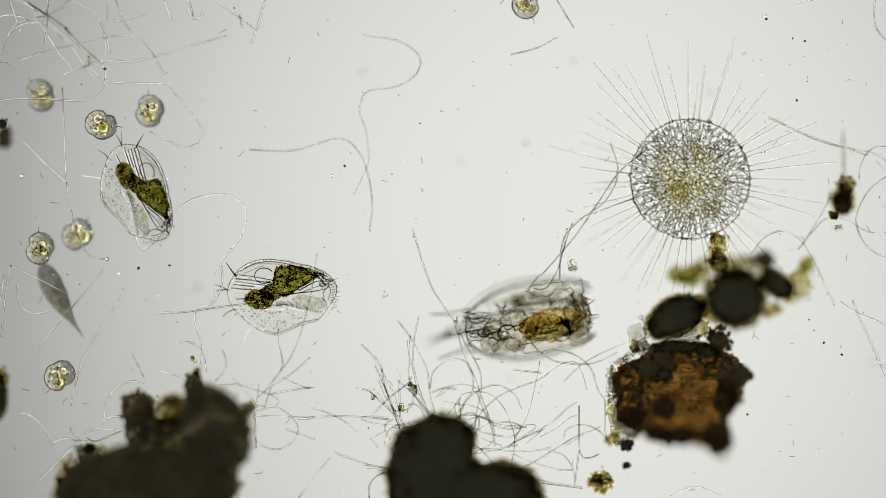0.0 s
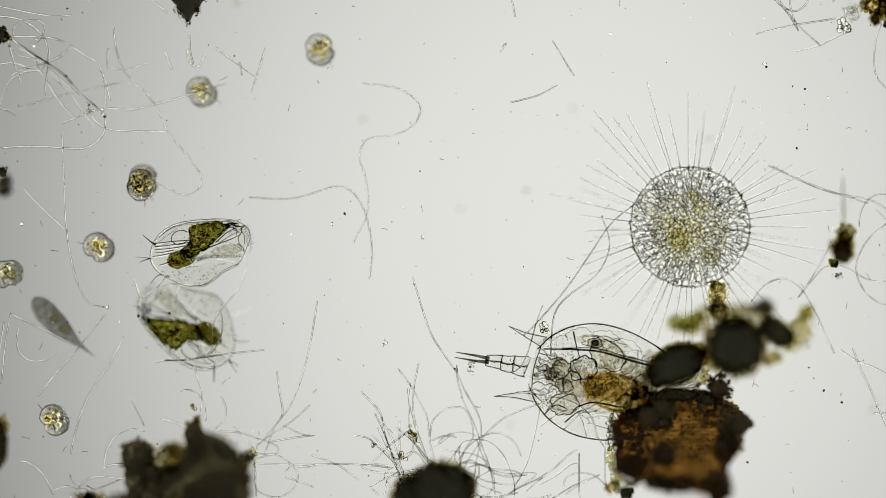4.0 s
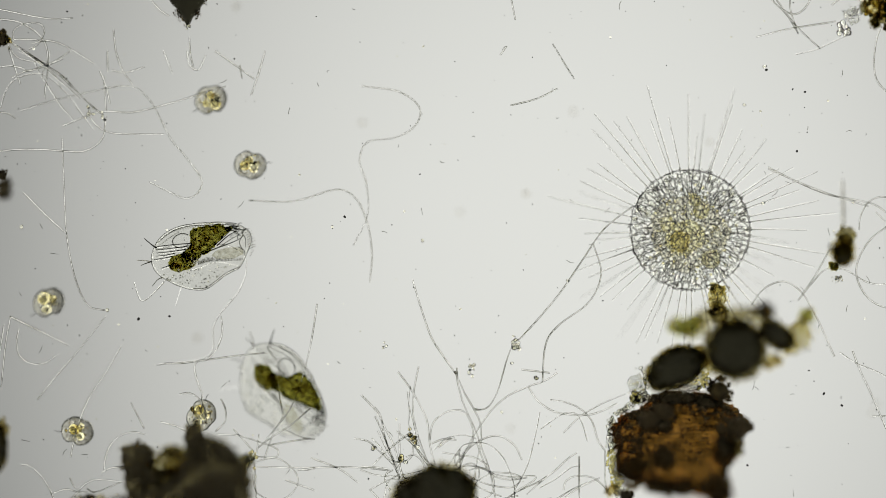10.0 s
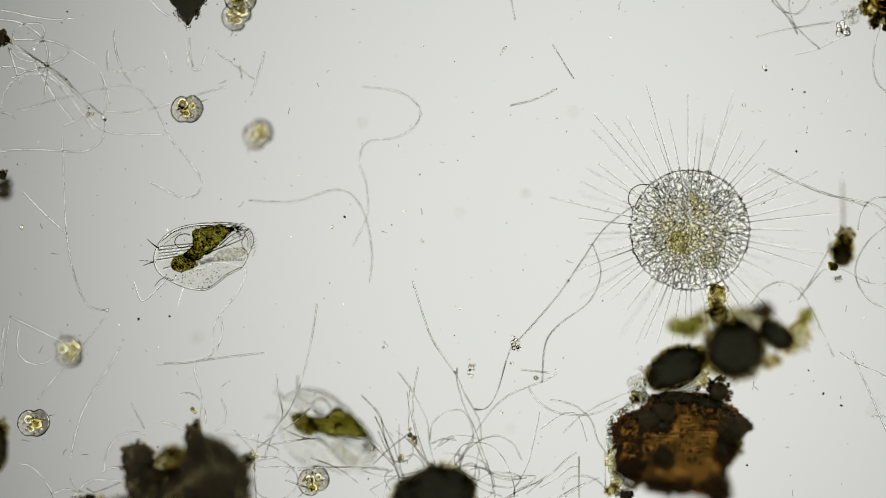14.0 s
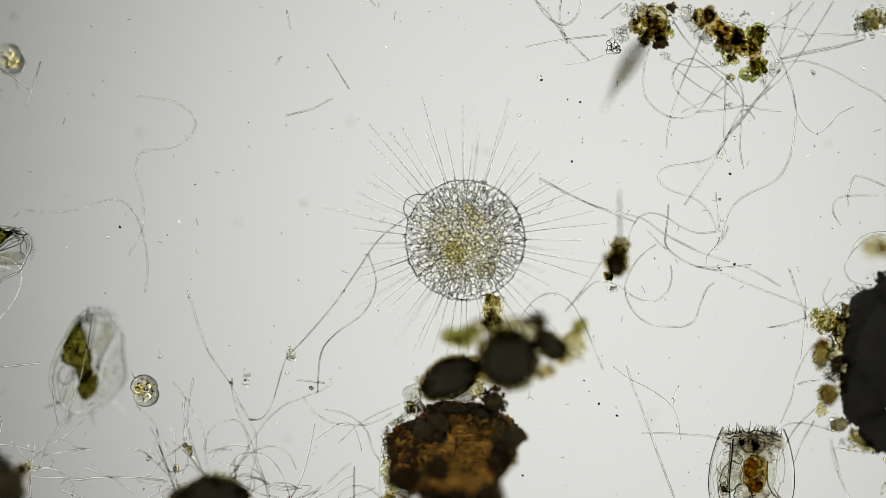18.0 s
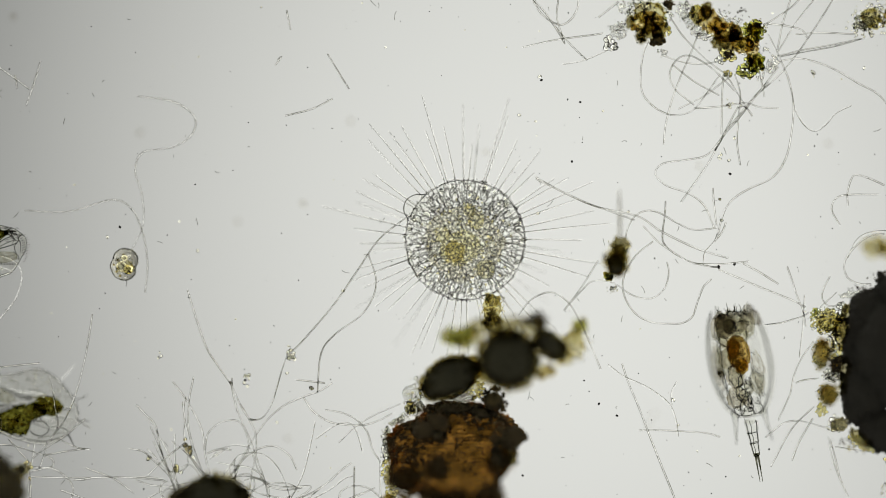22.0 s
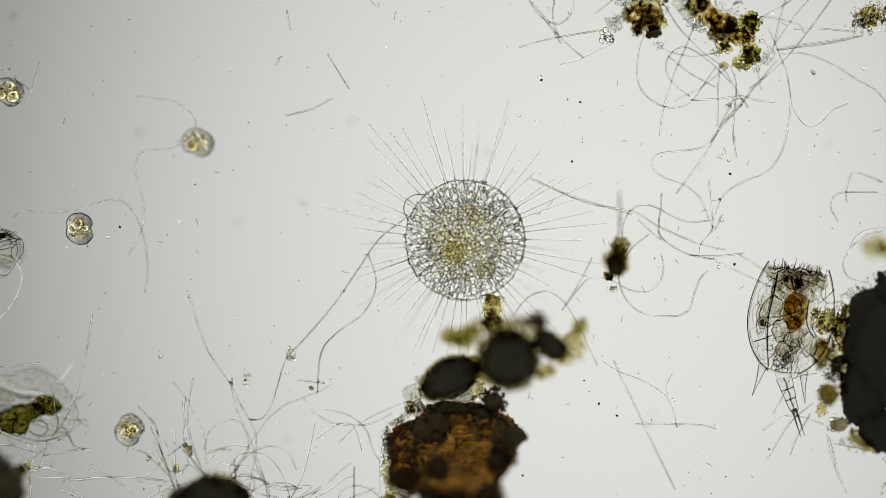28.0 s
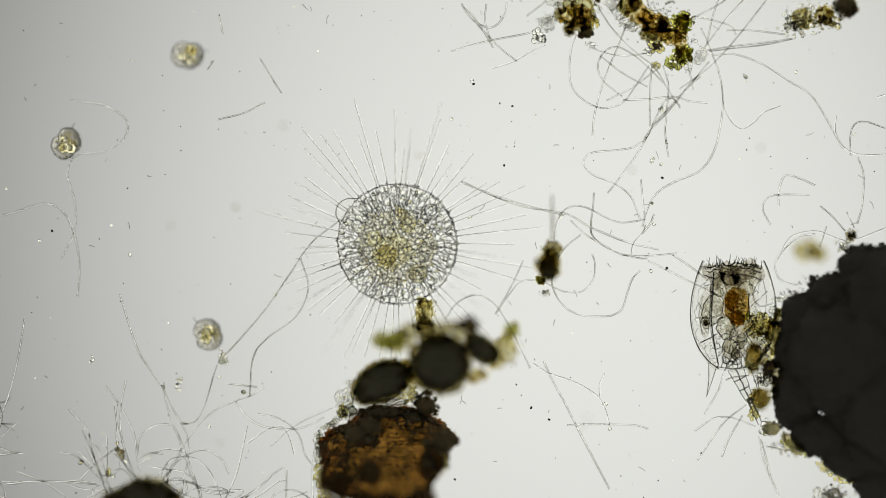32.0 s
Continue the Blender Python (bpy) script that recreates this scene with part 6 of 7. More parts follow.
    for y in (-32, -4, 24)[:3 if fed == 1 else 1]:
        part("head_fold", blob((62 + rnd.uniform(-5, 5), y, 0), (21, 4.5, 24), rnd.uniform(-8, 8), 0.2, 2.2, y * 0.3, 3), ORGAN, c, "brownish grey fold of the head", S)
    head = ((64, 2, 26, 20, 22, 12),) if fed == 1 else ((68, -4, 8, 22, 34, 18), (76, 12, 4, 12, 18, 12))
    for x, y, z, rx, ry, rz in head:
        part("head_flesh", blob((x, y, z), (rx, ry, rz), 0, 0.22, 2.2, x * 0.4 + seed, 4), FLESH, c, "brownish grey flesh of the head", S)
    part("mastax", blob((62, 6, 4), (13, 16, 10), 0, 0.14, 2.2, seed, 4), HAZE if fed == 1 else FILMY, c, "grey round chewing organ", S)
    hoop("mastax_edge", 62, 6, 12, 16, 0, 0.9, STRUT, 0.2)
    # gut
    part("gut", blob((14, -6, 6), (31, 22 if fed == 1 else 17, 19 if fed == 1 else 12), 0, 0.16, 2.4, 3, 4), GUT_AMBER if fed == 1 else OCHRE, c, "amber granular gut", S)
    if fed == 1:
        part("gut", blob((24, 4, 8), (17, 13, 10), 0, 0.2, 2.0, 6, 4), GUT_AMBER, c, "amber granular gut", S)
        part("gut", blob((-8, -6, 4), (13, 14, 10), 0, 0.2, 2.0, 8, 4), GUT_AMBER, c, "amber granular gut", S)
    else:
        part("gut_sheath", blob((30, -9, 8), (48, 25, 17), 0, 0.28, 2.6, 9, 5), OCHRE, c, "brown sheath round the gut", S)
    tagged(part("gut_grit", cloud(rnd, 14, -3, 10, 32, 19, 0, 120, 1.5, 8), OLIVE_CRUMB, c, "ochre food grains", S), "", "", "", "stuff")
    tagged(part("dark_grit", cloud(rnd, 14, -3, 12, 34, 20, 0, 60, 0.8, 8), UMBER, c, "brown food grains", S), "", "", "", "stuff")
    for _ in range(26):
        a, r, k = rnd.uniform(0, 6.3), math.sqrt(rnd.random()), rnd.uniform(3, 7)
        hoop("gut_cell", 14 + 27 * r * math.cos(a), -5 + 17 * r * math.sin(a), k, k * 0.8, rnd.uniform(0, 180), 0.5, STRUT, 0.25, "", rnd.uniform(8, 18), rnd.uniform(3, 6.3))
    # soft organs with dark rims
    for x, y, rx, ry, a, rim in ((-24, 14, 20, 16, 20, 1.0), (6, 38, 27, 19, -8, 0.8), (-15, 50, 11, 7, 10, 0.7), (-69, -3, 9, 8, 0, 0.9), (-40, -38, 22, 15, 10, 0.7), (-56, 6, 15, 11, 40, 0.8), (-46, -14, 13, 9, 0, 0.8), (44, -22, 16, 11, 70, 0.6), (40, 30, 14, 9, 60, 0.6)):
        part("organ", blob((x, y, 4), (rx, ry, 9), a, 0.16, 2.0, x * 0.1, 3), ORGAN if rx > 12 else HAZE, c, "clear granular organ", S)
        hoop("organ_edge", x, y, rx * 0.98, ry * 0.98, a, rim, EDGE if rim > 0.65 else STRUT, 0.3)
    for x, y, rx, ry, a in ((32, 54, 22, 9, -10), (-2, 60, 20, 9, 4), (-40, 56, 18, 9, 20), (-66, 40, 14, 8, 35), (44, 44, 12, 8, 20), (22, -52, 26, 9, 8), (-16, -56, 16, 9, -6), (50, -40, 14, 9, 30)):
        hoop("side_tissue", x, y, rx, ry, a, 0.4, FROTH, 0.3, "clear lobed side tissue", rnd.uniform(-6, 8), rnd.uniform(2.4, 4.3))
    part("nucleus", blob((-15, 50, 8), (6, 4.5, 4), 10, 0.2, 2, 1, 3), UMBER, c, "dark oval nucleus", S)
    part("nucleus", blob((-69, -3, 8), (4.5, 4, 4), 0, 0.3, 2, 2, 3), HAZE, c, "dark oval nucleus", S)
    hoop("organ_edge", -36, -8, 12, 15, 0, 1.2, EDGE, 0.15, "arched duct", 8, 4.0)
    for x, y, z, rx, ry, rz in ((10, -26, 28, 34, 14, 10), (30, 28, -26, 30, 14, 10), (-20, -18, -26, 34, 15, 10), (52, 10, -22, 20, 22, 10), (-4, 52, 6, 40, 10, 12)):
        part("tissue_lobe", blob((x, y, z), (rx, ry, rz), 0, 0.25, 2.2, x * 0.3, 3), FILMY, c, "filmy clear tissue lobe", S)
        hoop("organ_edge", x, y, rx * 0.9, ry * 0.9, 0, 0.55, STRUT, 0.5, "", z, 5.0)
    for x, y, rx in ((-60, 2, 18), (-26, -6, 17), (8, 6, 17), (42, -2, 17)):
        part("flesh_lobe", blob((x, y, 27), (rx, 20, 13), 0, 0.22, 2.4, x * 0.7 + seed, 4), FLESH, c, "brownish grey flesh of the back", S)
    # crinkled tissue between gut and foot
    for i in range(9):
        y = -26 + 6.4 * i
        line("fold", [(-92 + 6.5 * k, y * (1.05 - 0.03 * k) + rnd.uniform(-3.5, 3.5)) for k in range(7)], 0.75, 0.55, EDGE if i % 3 else STRUT, "crinkled fold", rnd.uniform(-20, 20))
    for _ in range(22):
        hoop("fold", rnd.uniform(-88, -34), rnd.gauss(-2, 15), rnd.uniform(3, 8), rnd.uniform(2, 6), rnd.uniform(0, 180), 0.6, EDGE, 0.4, "", rnd.uniform(-20, 20), rnd.uniform(3, 6.3))
    dots = []
    for x, y, rx, ry, n in ((6, 38, 27, 19, 170), (-24, 14, 19, 15, 120), (-60, 0, 34, 26, 170), (-62, 38, 24, 16, 120), (-62, -38, 24, 14, 90), (10, -38, 60, 12, 60), (44, 20, 24, 34, 90), (70, 0, 16, 44, 120)):
        for _ in range(n):
            a, r = rnd.uniform(0, 2 * math.pi), math.sqrt(rnd.random())
            k = rnd.uniform(0.4, 1.0)
            dots.append(blob((x + rx * r * math.cos(a), y + ry * r * math.sin(a), rnd.uniform(-4, 12)), (k, k, k), 0, 0.2, 1, rnd.random() * 9, 1))
    tagged(part("granules", join(dots), FROTH, c, "fine grey granules", S), "", "", "", "stuff")
    # muscles
    line("retractor", [(72, 36), (40, 37), (-4, 40), (-40, 36), (-86, 28)], 1.7, 1.0, EDGE, "dark long muscle band", 8)
    line("retractor", [(66, 40), (30, 41), (-14, 43), (-60, 34)], 0.9, 0.7, EDGE, "", 10)
    for pts, r in (([(36, -27), (16, -27), (-3, -29), (-20, -38), (-26, -46)], 1.3), ([(-49, 59), (-42, 44), (-33, 28)], 1.2), ([(-66, -58), (-52, -42), (-34, -44)], 1.0), ([(-34, -62), (-20, -46), (-10, -40)], 1.0), ([(-30, -20), (-50, -34), (-64, -52)], 0.8), ([(20, 62), (6, 56), (-14, 60), (-34, 54)], 0.6), ([(60, -52), (30, -58), (0, -56)], 0.6), ([(48, 52), (52, 30), (46, 16)], 0.6)):
        line("muscle", pts, r, r * 0.6, EDGE if r > 0.7 else STRUT, "", 6)
    # foot
    foot = part("foot", blob((2, 0, 0), (16, 13, 11), 0, 0.1, 2, 1, 3), LORICA, c, "jointed clear foot", S)
    for i, (x0, x1, r0, r1) in enumerate(((-8, -28, 14, 11.5), (-27, -46, 11.5, 9.5), (-45, -68, 9.5, 7))):
        line = [Vector((x0 + (x1 - x0) * t, 0.6 * math.sin(9 * t + i), 0)) for t in (0, 0.12, 0.5, 0.88, 1)]
        part("segment", tube(line, r0, r1, 12), LORICA, foot, "", S)
        part("segment_core", tube([line[0] + Vector((0, 2, 2)), line[2] + Vector((0, -1.5, 3)), line[4] + Vector((0, 1, 2))], 0.7, 0.6, 5), STRUT, foot, "", S)
        for s, u in ((1, 0), (-1, 0), (0, 1), (0, -1)):
            part("segment_edge", tube([line[0] + Vector((0, s * r0, u * r0)), line[2] + Vector((0, s, u)) * ((r0 + r1) / 2), line[4] + Vector((0, s * r1, u * r1))], 0.75 if s else 0.6, None, 5), EDGE, foot, "", S)
        part("joint", tube([line[4] + Vector((0, -r1, 3)), line[4] + Vector((-1, 0, 4)), line[4] + Vector((0, r1, 3))], 0.8, None, 5), EDGE, foot, "", S)
    for s in (1, -1):
        part("toe", tube(smooth_line([(-64, 2.5 * s, 0), (-84, 3.5 * s, 0), (-114, 3.5 * s, 0)], 5), 2.8, 0.5, 6), STRUT, foot, "pointed toe", S)
    return c, foot


def swing(foot, rows):
    """Rows of seconds, how far the foot is drawn in, its turn, and how far it is curled up, in degrees, and its shift to the side and upwards."""
    walk(foot, [(t, pose((-96 + pull) * S, side * S, lift * S, 0, curl, turn)) for t, pull, turn, curl, side, lift in (row + (0,) * (6 - len(row)) for row in rows)])


def spindle_ciliate(seed):
    c = thing("spindle_ciliate", "grey spindle-shaped ciliate with a long pointed tail", "ciliate", "spindle ciliates")
    line = [Vector((72 - 150 * t, 5 * math.sin(3 * t), 0)) for t in np.linspace(0, 1, 30)]
    v, f = [], []
    tv, tf = tube(line, 1, 1, 20)
    for i in range(30):
        t = i / 29
        r = float(np.interp(t, (0, 0.03, 0.1, 0.22, 0.42, 0.58, 0.74, 0.86, 1), (4, 10, 16.5, 20.5, 19.5, 14, 6, 2.6, 0.6)))
        for s in range(20):
            k = i * 20 + s
            tv[k] = np.array(line[i]) + (tv[k] - np.array(line[i])) * max(r, 0.6) * np.array((1, 1, 0.8))
    part("body", (tv, tf), SPINDLE, c, "grey granular body", S)
    part("inclusion", blob((20, 0, 2), (9, 8, 6), 0, 0.2, 1.5, seed, 3), PALE, c, "", S)
    part("inclusion", blob((-8, 2, 2), (11, 8, 6), 0, 0.2, 1.5, seed + 1, 3), PALE, c, "", S)
    return c


# ---- what swims ----
def swim(ob, rows):
    """Rows of seconds, the place in the view at that time, heading in degrees, roll, and height off the sharp plane."""
    keyed = []
    for t, x, y, heading, roll, z in rows:
        dx, dy = shift(t)
        p = P(x + dx, y + dy, z)
        keyed.append((t, pose(p.x, p.y, p.z, roll, 0, heading)))
    walk(ob, keyed)


def round_rows(points, z, spin, seed):
    """Fills out a round ciliate's rows: it turns slowly as it goes, and its height wavers."""
    rnd = random.Random(seed)
    a = rnd.uniform(0, 360)
    rows, last = [], None
    for t, x, y in points:
        if last is not None:
            a += max(-75, min(75, spin * (t - last) + rnd.uniform(-25, 25)))
        rows.append((t, x, y, a, 0, float(np.interp(t, [q[0] for q in z], [q[1] for q in z])) + rnd.uniform(-3, 3)))
        last = t
    if rows[0][0] > 0:
        rows.insert(0, (0.0, rows[0][1] + OUT[seed][0], rows[0][2] + OUT[seed][1], *rows[0][3:]))
    if rows[-1][0] < 32:
        rows.append((32.0, rows[-1][1] + OUT[seed][2], rows[-1][2] + OUT[seed][3], *rows[-1][3:]))
    return rows


# how far off a ciliate waits before it comes in, and after it has left
OUT = {}


def motions():
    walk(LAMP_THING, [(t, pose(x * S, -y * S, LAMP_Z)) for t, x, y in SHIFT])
    for ob, since, ends in DRIFTERS + [(c, 20, (x, x)) for c, x in CLUMPS if x in (1565, 1676, 1980)]:
        drift(ob, since, ends)
    # strands that the first rotifer drags along as it leaves
    for ob, x, y in NUDGED:
        p = ob.location.copy()
        walk(ob, [(t, pose(p.x + x * k * S, p.y - y * k * S, p.z)) for t, k in ((0, 1), (2.6, 1), (4.0, 0.5), (5.4, 0), (32, 0))])
    # the bubble swells out of the heliozoan
    walk(MOVING["bubble"], [(0, pose(22 * S, -15 * S, 0)), (9.4, pose(22 * S, -15 * S, 0)), (10.2, pose(12 * S, -8 * S, 0)), (11.2, pose(0, 0, 0)), (32, pose(0, 0, 0))])
    tracks = {
        1: [(0, 135, 415), (0.5, 156, 364), (1, 80, 337), (1.5, 76, 332), (2, 100, 348), (2.5, 200, 330), (3, 304, 324), (3.5, 276, 324), (4.5, 230, 315), (5.5, 160, 308), (6, 152, 290), (6.5, 100, 330), (7, 84, 312), (7.5, 56, 396), (8, 48, 332),
            (8.5, 44, 356), (9, 42, 442), (9.5, 40, 432), (10, 84, 536), (10.5, 116, 588), (11, 120, 608), (11.5, 120, 620), (12, 115, 622), (12.5, 112, 608), (13, 126, 625), (13.5, 120, 620), (15.5, 20, 652), (16, -70, 650)],
        2: [(0, 178, 221), (0.5, 232, 316), (1, 217, 360), (1.5, 144, 412), (2, 112, 396), (2.5, 132, 412), (3, 176, 436), (3.5, 172, 436), (4.5, 180, 440), (5.5, 192, 436), (6, 157, 389), (6.5, 220, 436), (7, 256, 564), (7.5, 256, 632), (8, 216, 688), (8.5, 208, 696),
            (9, 199, 725), (9.5, 168, 760), (10, 136, 764), (10.5, 40, 704), (11, 20, 750), (11.5, 80, 828), (12, 57, 783), (12.5, 28, 752), (13, 47, 763), (13.5, 48, 744), (15.5, 24, 784), (16, -80, 790)],
        3: [(0, 264, 196), (0.5, 268, 316), (1, 468, 376), (1.5, 532, 248), (2, 576, 224), (2.5, 576, 168), (3, 536, 100), (3.5, 380, 120), (4.5, 352, 210), (5.5, 350, 256), (6, 363, 239), (6.5, 375, 234), (7, 396, 243), (7.5, 413, 262), (8, 420, 278), (8.5, 434, 312), (9, 443, 327),
            (9.5, 442, 312), (10, 442, 292), (10.5, 430, 266), (11, 430, 254), (11.5, 437, 270), (12, 446, 294), (12.5, 449, 292), (13, 458, 281), (13.5, 462, 267), (15.5, 320, 160), (16, 232, 168), (16.5, 168, 168), (17, 100, 148), (17.5, 40, 124), (18, 16, 104), (18.5, 16, 88),
            (19, 37, 76), (19.5, 10, 20), (20, -50, -40), (21.5, -20, -60), (22, 60, -45), (22.5, 108, 104), (23, 125, 176), (23.5, 136, 132), (24, 118, 52), (24.5, 90, -60)],
        4: [(0, 70, 440), (0.5, 128, 388), (1, 144, 372), (1.5, 56, 440), (2, 52, 408), (2.5, 20, 430), (3, 8, 444), (3.5, 8, 448), (5.5, 36, 648), (6, -50, 640)],
        5: [(0, 105, 665), (0.5, 108, 652), (1, 120, 668), (1.5, 136, 712), (2, 136, 736), (2.5, 140, 736), (3, 140, 756), (3.5, 124, 756), (5.5, 36, 704), (6, 41, 700), (6.5, 136, 740), (7, 156, 680), (7.5, 184, 652), (8, 204, 612), (8.5, 252, 632), (9, 288, 658), (9.5, 328, 724),
            (10, 356, 736), (10.5, 368, 728), (11, 392, 692), (11.5, 412, 728), (12, 430, 747), (12.5, 446, 758), (13, 475, 845), (13.5, 520, 864), (15.5, 508, 788), (16, 420, 792), (16.5, 372, 764), (17, 312, 728), (17.5, 276, 716), (18, 256, 692), (18.5, 256, 688),
            (19, 230, 660), (19.5, 172, 596), (20, 120, 556), (20.5, 40, 536), (21, 72, 492), (21.5, 116, 464), (22, 220, 468), (22.5, 296, 480), (23, 377, 512), (23.5, 432, 528), (24, 470, 538), (24.5, 498, 532), (25, 522, 504), (25.5, 526, 476), (26.5, 450, 370), (27.5, 372, 284),
            (28, 349, 252), (28.5, 305, 222), (29, 285, 205), (29.5, 275, 193), (30, 283, 172), (30.5, 295, 150), (31, 293, 127), (31.5, 310, 113), (32, 330, 96)],
        6: [(0, 930, 5), (0.5, 996, 0), (1, 1063, -6), (1.5, 1118, -30), (2.5, 1160, -90)],
        7: [(0.0, 70, 168), (0.5, 36, 200), (1, 6, 210), (1.5, -50, 210), (2.5, -120, 200)],
        8: [(1.5, 440, -60), (2, 520, 20), (2.5, 620, 20), (3, 536, 56), (3.5, 576, 88), (4.5, 545, 78), (5.5, 526, 76), (6, 576, 150), (6.5, 564, 188), (7, 532, 204), (7.5, 468, 164), (8, 396, 84), (8.5, 408, 108), (9, 423, 157), (9.5, 388, 152), (10, 372, 176), (10.5, 345, 172), (11, 344, 200),
            (11.5, 348, 206), (12, 360, 208), (12.5, 360, 214), (13, 352, 208), (13.5, 336, 190), (15.5, 224, 244), (16, 92, 272), (16.5, -30, 290)],
        9: [(1.5, 380, -200), (2, 365, -60), (2.5, 312, 276), (3, 268, 276), (3.5, 228, 340), (4.5, 270, 300), (5.5, 268, 264), (6, 202, 216), (6.5, 180, 246), (7, 136, 244), (7.5, 108, 276), (8, 52, 276), (8.5, 32, 300), (9, 22, 360), (9.5, -40, 380)],
        10: [(11.5, 400, -60), (12, 475, 30), (12.5, 588, 68), (13, 719, 78), (13.5, 824, 36), (14.2, 860, -50), (23.4, 840, -60), (24, 795, 55), (24.5, 760, 148), (25, 752, 180), (25.5, 772, 120), (26.2, 800, -50)],
        11: [(13, 470, -60), (13.5, 428, 24), (15.5, 308, 40), (16, 176, 84), (16.5, 40, 96), (17, -60, 110), (26.5, -50, 150), (27.5, 20, 156), (28, 13, 163), (28.5, -30, 170)],
        12: [(14.5, 420, 40), (15.5, 304, 128), (16, 176, 188), (16.5, 212, 300), (17, 88, 316), (17.5, 0, 304), (18, -60, 300)],
        13: [(24, 120, 960), (24.5, 150, 890), (25, 160, 860), (25.5, 152, 848), (27.5, 200, 780), (28, 228, 762), (28.5, 246, 740), (29, 216, 715), (29.5, 180, 688), (30, 193, 684), (30.5, 249, 685), (31, 312, 669), (31.5, 358, 638), (32, 367, 593)],
        14: [(26, -60, 520), (27.5, 122, 440), (28, 141, 405), (28.5, 166, 364), (29, 106, 297), (29.5, 51, 260), (30, 46, 257), (30.5, 43, 241), (31, 60, 241), (31.5, 88, 243), (32, 116, 254)],
        15: [(11.6, 650, -60), (12, 675, 12), (12.4, 690, -60)],
    }
    waits = {6: (0, 0, 60, -900), 7: (0, 0, -700, 0), 8: (-100, -300, -900, 100), 9: (300, -700, -900, 0), 10: (-300, -600, 0, -500), 11: (0, -600, -500, 0), 12: (100, -700, -600, 0), 13: (0, 600, 0, 0), 14: (-500, 0, 0, 0), 15: (0, -500, 0, -600), 1: (0, 0, -700, 0), 2: (0, 0, -700, 0), 3: (0, 0, -600, -300), 4: (0, 0, -700, 0)}
    OUT.update(waits)
    # heights of the round ciliates over time
    depth = {1: [(0, -48), (6, -46), (7, -76), (8, -88), (9, -70), (10, -46), (13, -46)], 2: [(0, -18), (3, -30), (6, -48), (8, -84), (9, -50), (11, -14), (14, -6)], 3: [(0, -34), (2, -40), (6, -50), (8, -38), (10, -34), (13, -62), (19, -40), (24, -44)], 4: [(0, -20)],
             5: [(0, -16), (8, -28), (9, -22), (13, -22), (16, -6), (19, -26), (24, -20), (25, -46), (28, -50), (31, -60), (32, -54)], 6: [(0, -20)], 7: [(0, -46)], 8: [(2, -40), (6, -48), (8, -78), (9, -58), (10, -44), (13, -14), (16, -20)], 9: [(2, -30), (6, -16), (7, -60), (8, -86), (9, -80)],
             10: [(12, -4), (24, -12)], 11: [(13, -24)], 12: [(15, -14)], 13: [(25, -16), (28, -30), (31, -54), (32, -44)], 14: [(28, -8), (29, -30), (31, -46), (32, -34)], 15: [(11, -40)]}
    for k, pts in tracks.items():
        swim(round_ciliate(40 + k, CELL_FOOD), round_rows(pts, depth[k], 55 if k % 2 else -55, k))
    # the two large ciliates
    swim(large_ciliate(2), [(0, 243, 345, -64, 0, 0), (0.5, 292, 408, -58, 0, 0), (1.0, 322, 433, -54, 0, 0), (1.25, 335, 400, -18, 0, 0), (1.5, 343, 378, 14, 0, 0), (2, 352, 396, 17, 0, -6), (2.5, 354, 412, 17, 0, -6), (3.5, 356, 437, 17, 0, -6),
                            (5.5, 358, 449, 17, 0, -6), (13.5, 362, 451, 17, 0, -6), (15.5, 266, 452, 17, 0, -6), (16, 157, 454, 17, 0, -6), (17, 26, 458, 16, 0, -6), (18, -30, 456, 15, 0, -6), (23, -44, 452, 10, 0, -6), (28, -48, 452, 6, 0, -6), (32, -172, 458, 6, 0, -6)])
    bigger = large_ciliate(3)
    bigger.scale = (1.06, 1.13, 1.1)
    swim(bigger, [(0, 500, 524, 3, 8, -14), (0.5, 508, 522, 3, 8, -14), (1, 534, 516, 2, 8, -14), (1.5, 537, 522, 2, 8, -14), (2, 538, 541, 0, 8, -14), (2.15, 490, 545, 50, 0, -14), (2.3, 430, 540, 92, 0, -20), (2.5, 370, 532, 124, 0, -36), (3, 354, 537, 127, 0, -44), (3.5, 344, 542, 132, 0, -44), (4.2, 326, 590, 156, 10, -40), (4.9, 318, 640, 186, 10, -38),
                  (5.5, 320, 650, 195, 10, -38), (6, 320, 650, 198, 10, -38), (6.5, 305, 662, 205, 10, -34), (6.75, 360, 662, 260, 0, -28), (7, 408, 664, 298, 0, -24), (7.5, 446, 666, 318, 0, -24), (8, 454, 668, 320, 0, -24), (9, 455, 671, 318, 0, -36), (9.5, 488, 692, 320, 10, -40), (10, 498, 698, 310, 10, -48), (10.5, 524, 714, 304, 10, -58),
                  (11.5, 526, 722, 298, 10, -60), (12, 580, 768, 295, 10, -58), (13, 580, 793, 292, 10, -50), (13.5, 582, 798, 290, 10, -50), (14.1, 570, 760, 340, 10, -50), (14.7, 545, 690, 400, 10, -50), (15.5, 448, 646, 438, 10, -62), (16, 348, 650, 438, 10, -62), (17, 214, 650, 436, 10, -60), (17.5, 170, 648, 436, 10, -60), (18, 158, 642, 438, 10, -50), (18.5, 160, 647, 450, 10, -40),
                  (18.8, 100, 690, 495, 10, -30), (19, 72, 716, 520, 10, -24), (20, 48, 720, 532, 10, -40), (23, 40, 718, 534, 10, -40), (28, 40, 718, 534, 10, -40), (28.5, 24, 718, 534, 10, -40), (29, -32, 718, 534, 10, -20), (30, -90, 724, 534, 10, -20), (32, -92, 724, 534, 10, -20)])
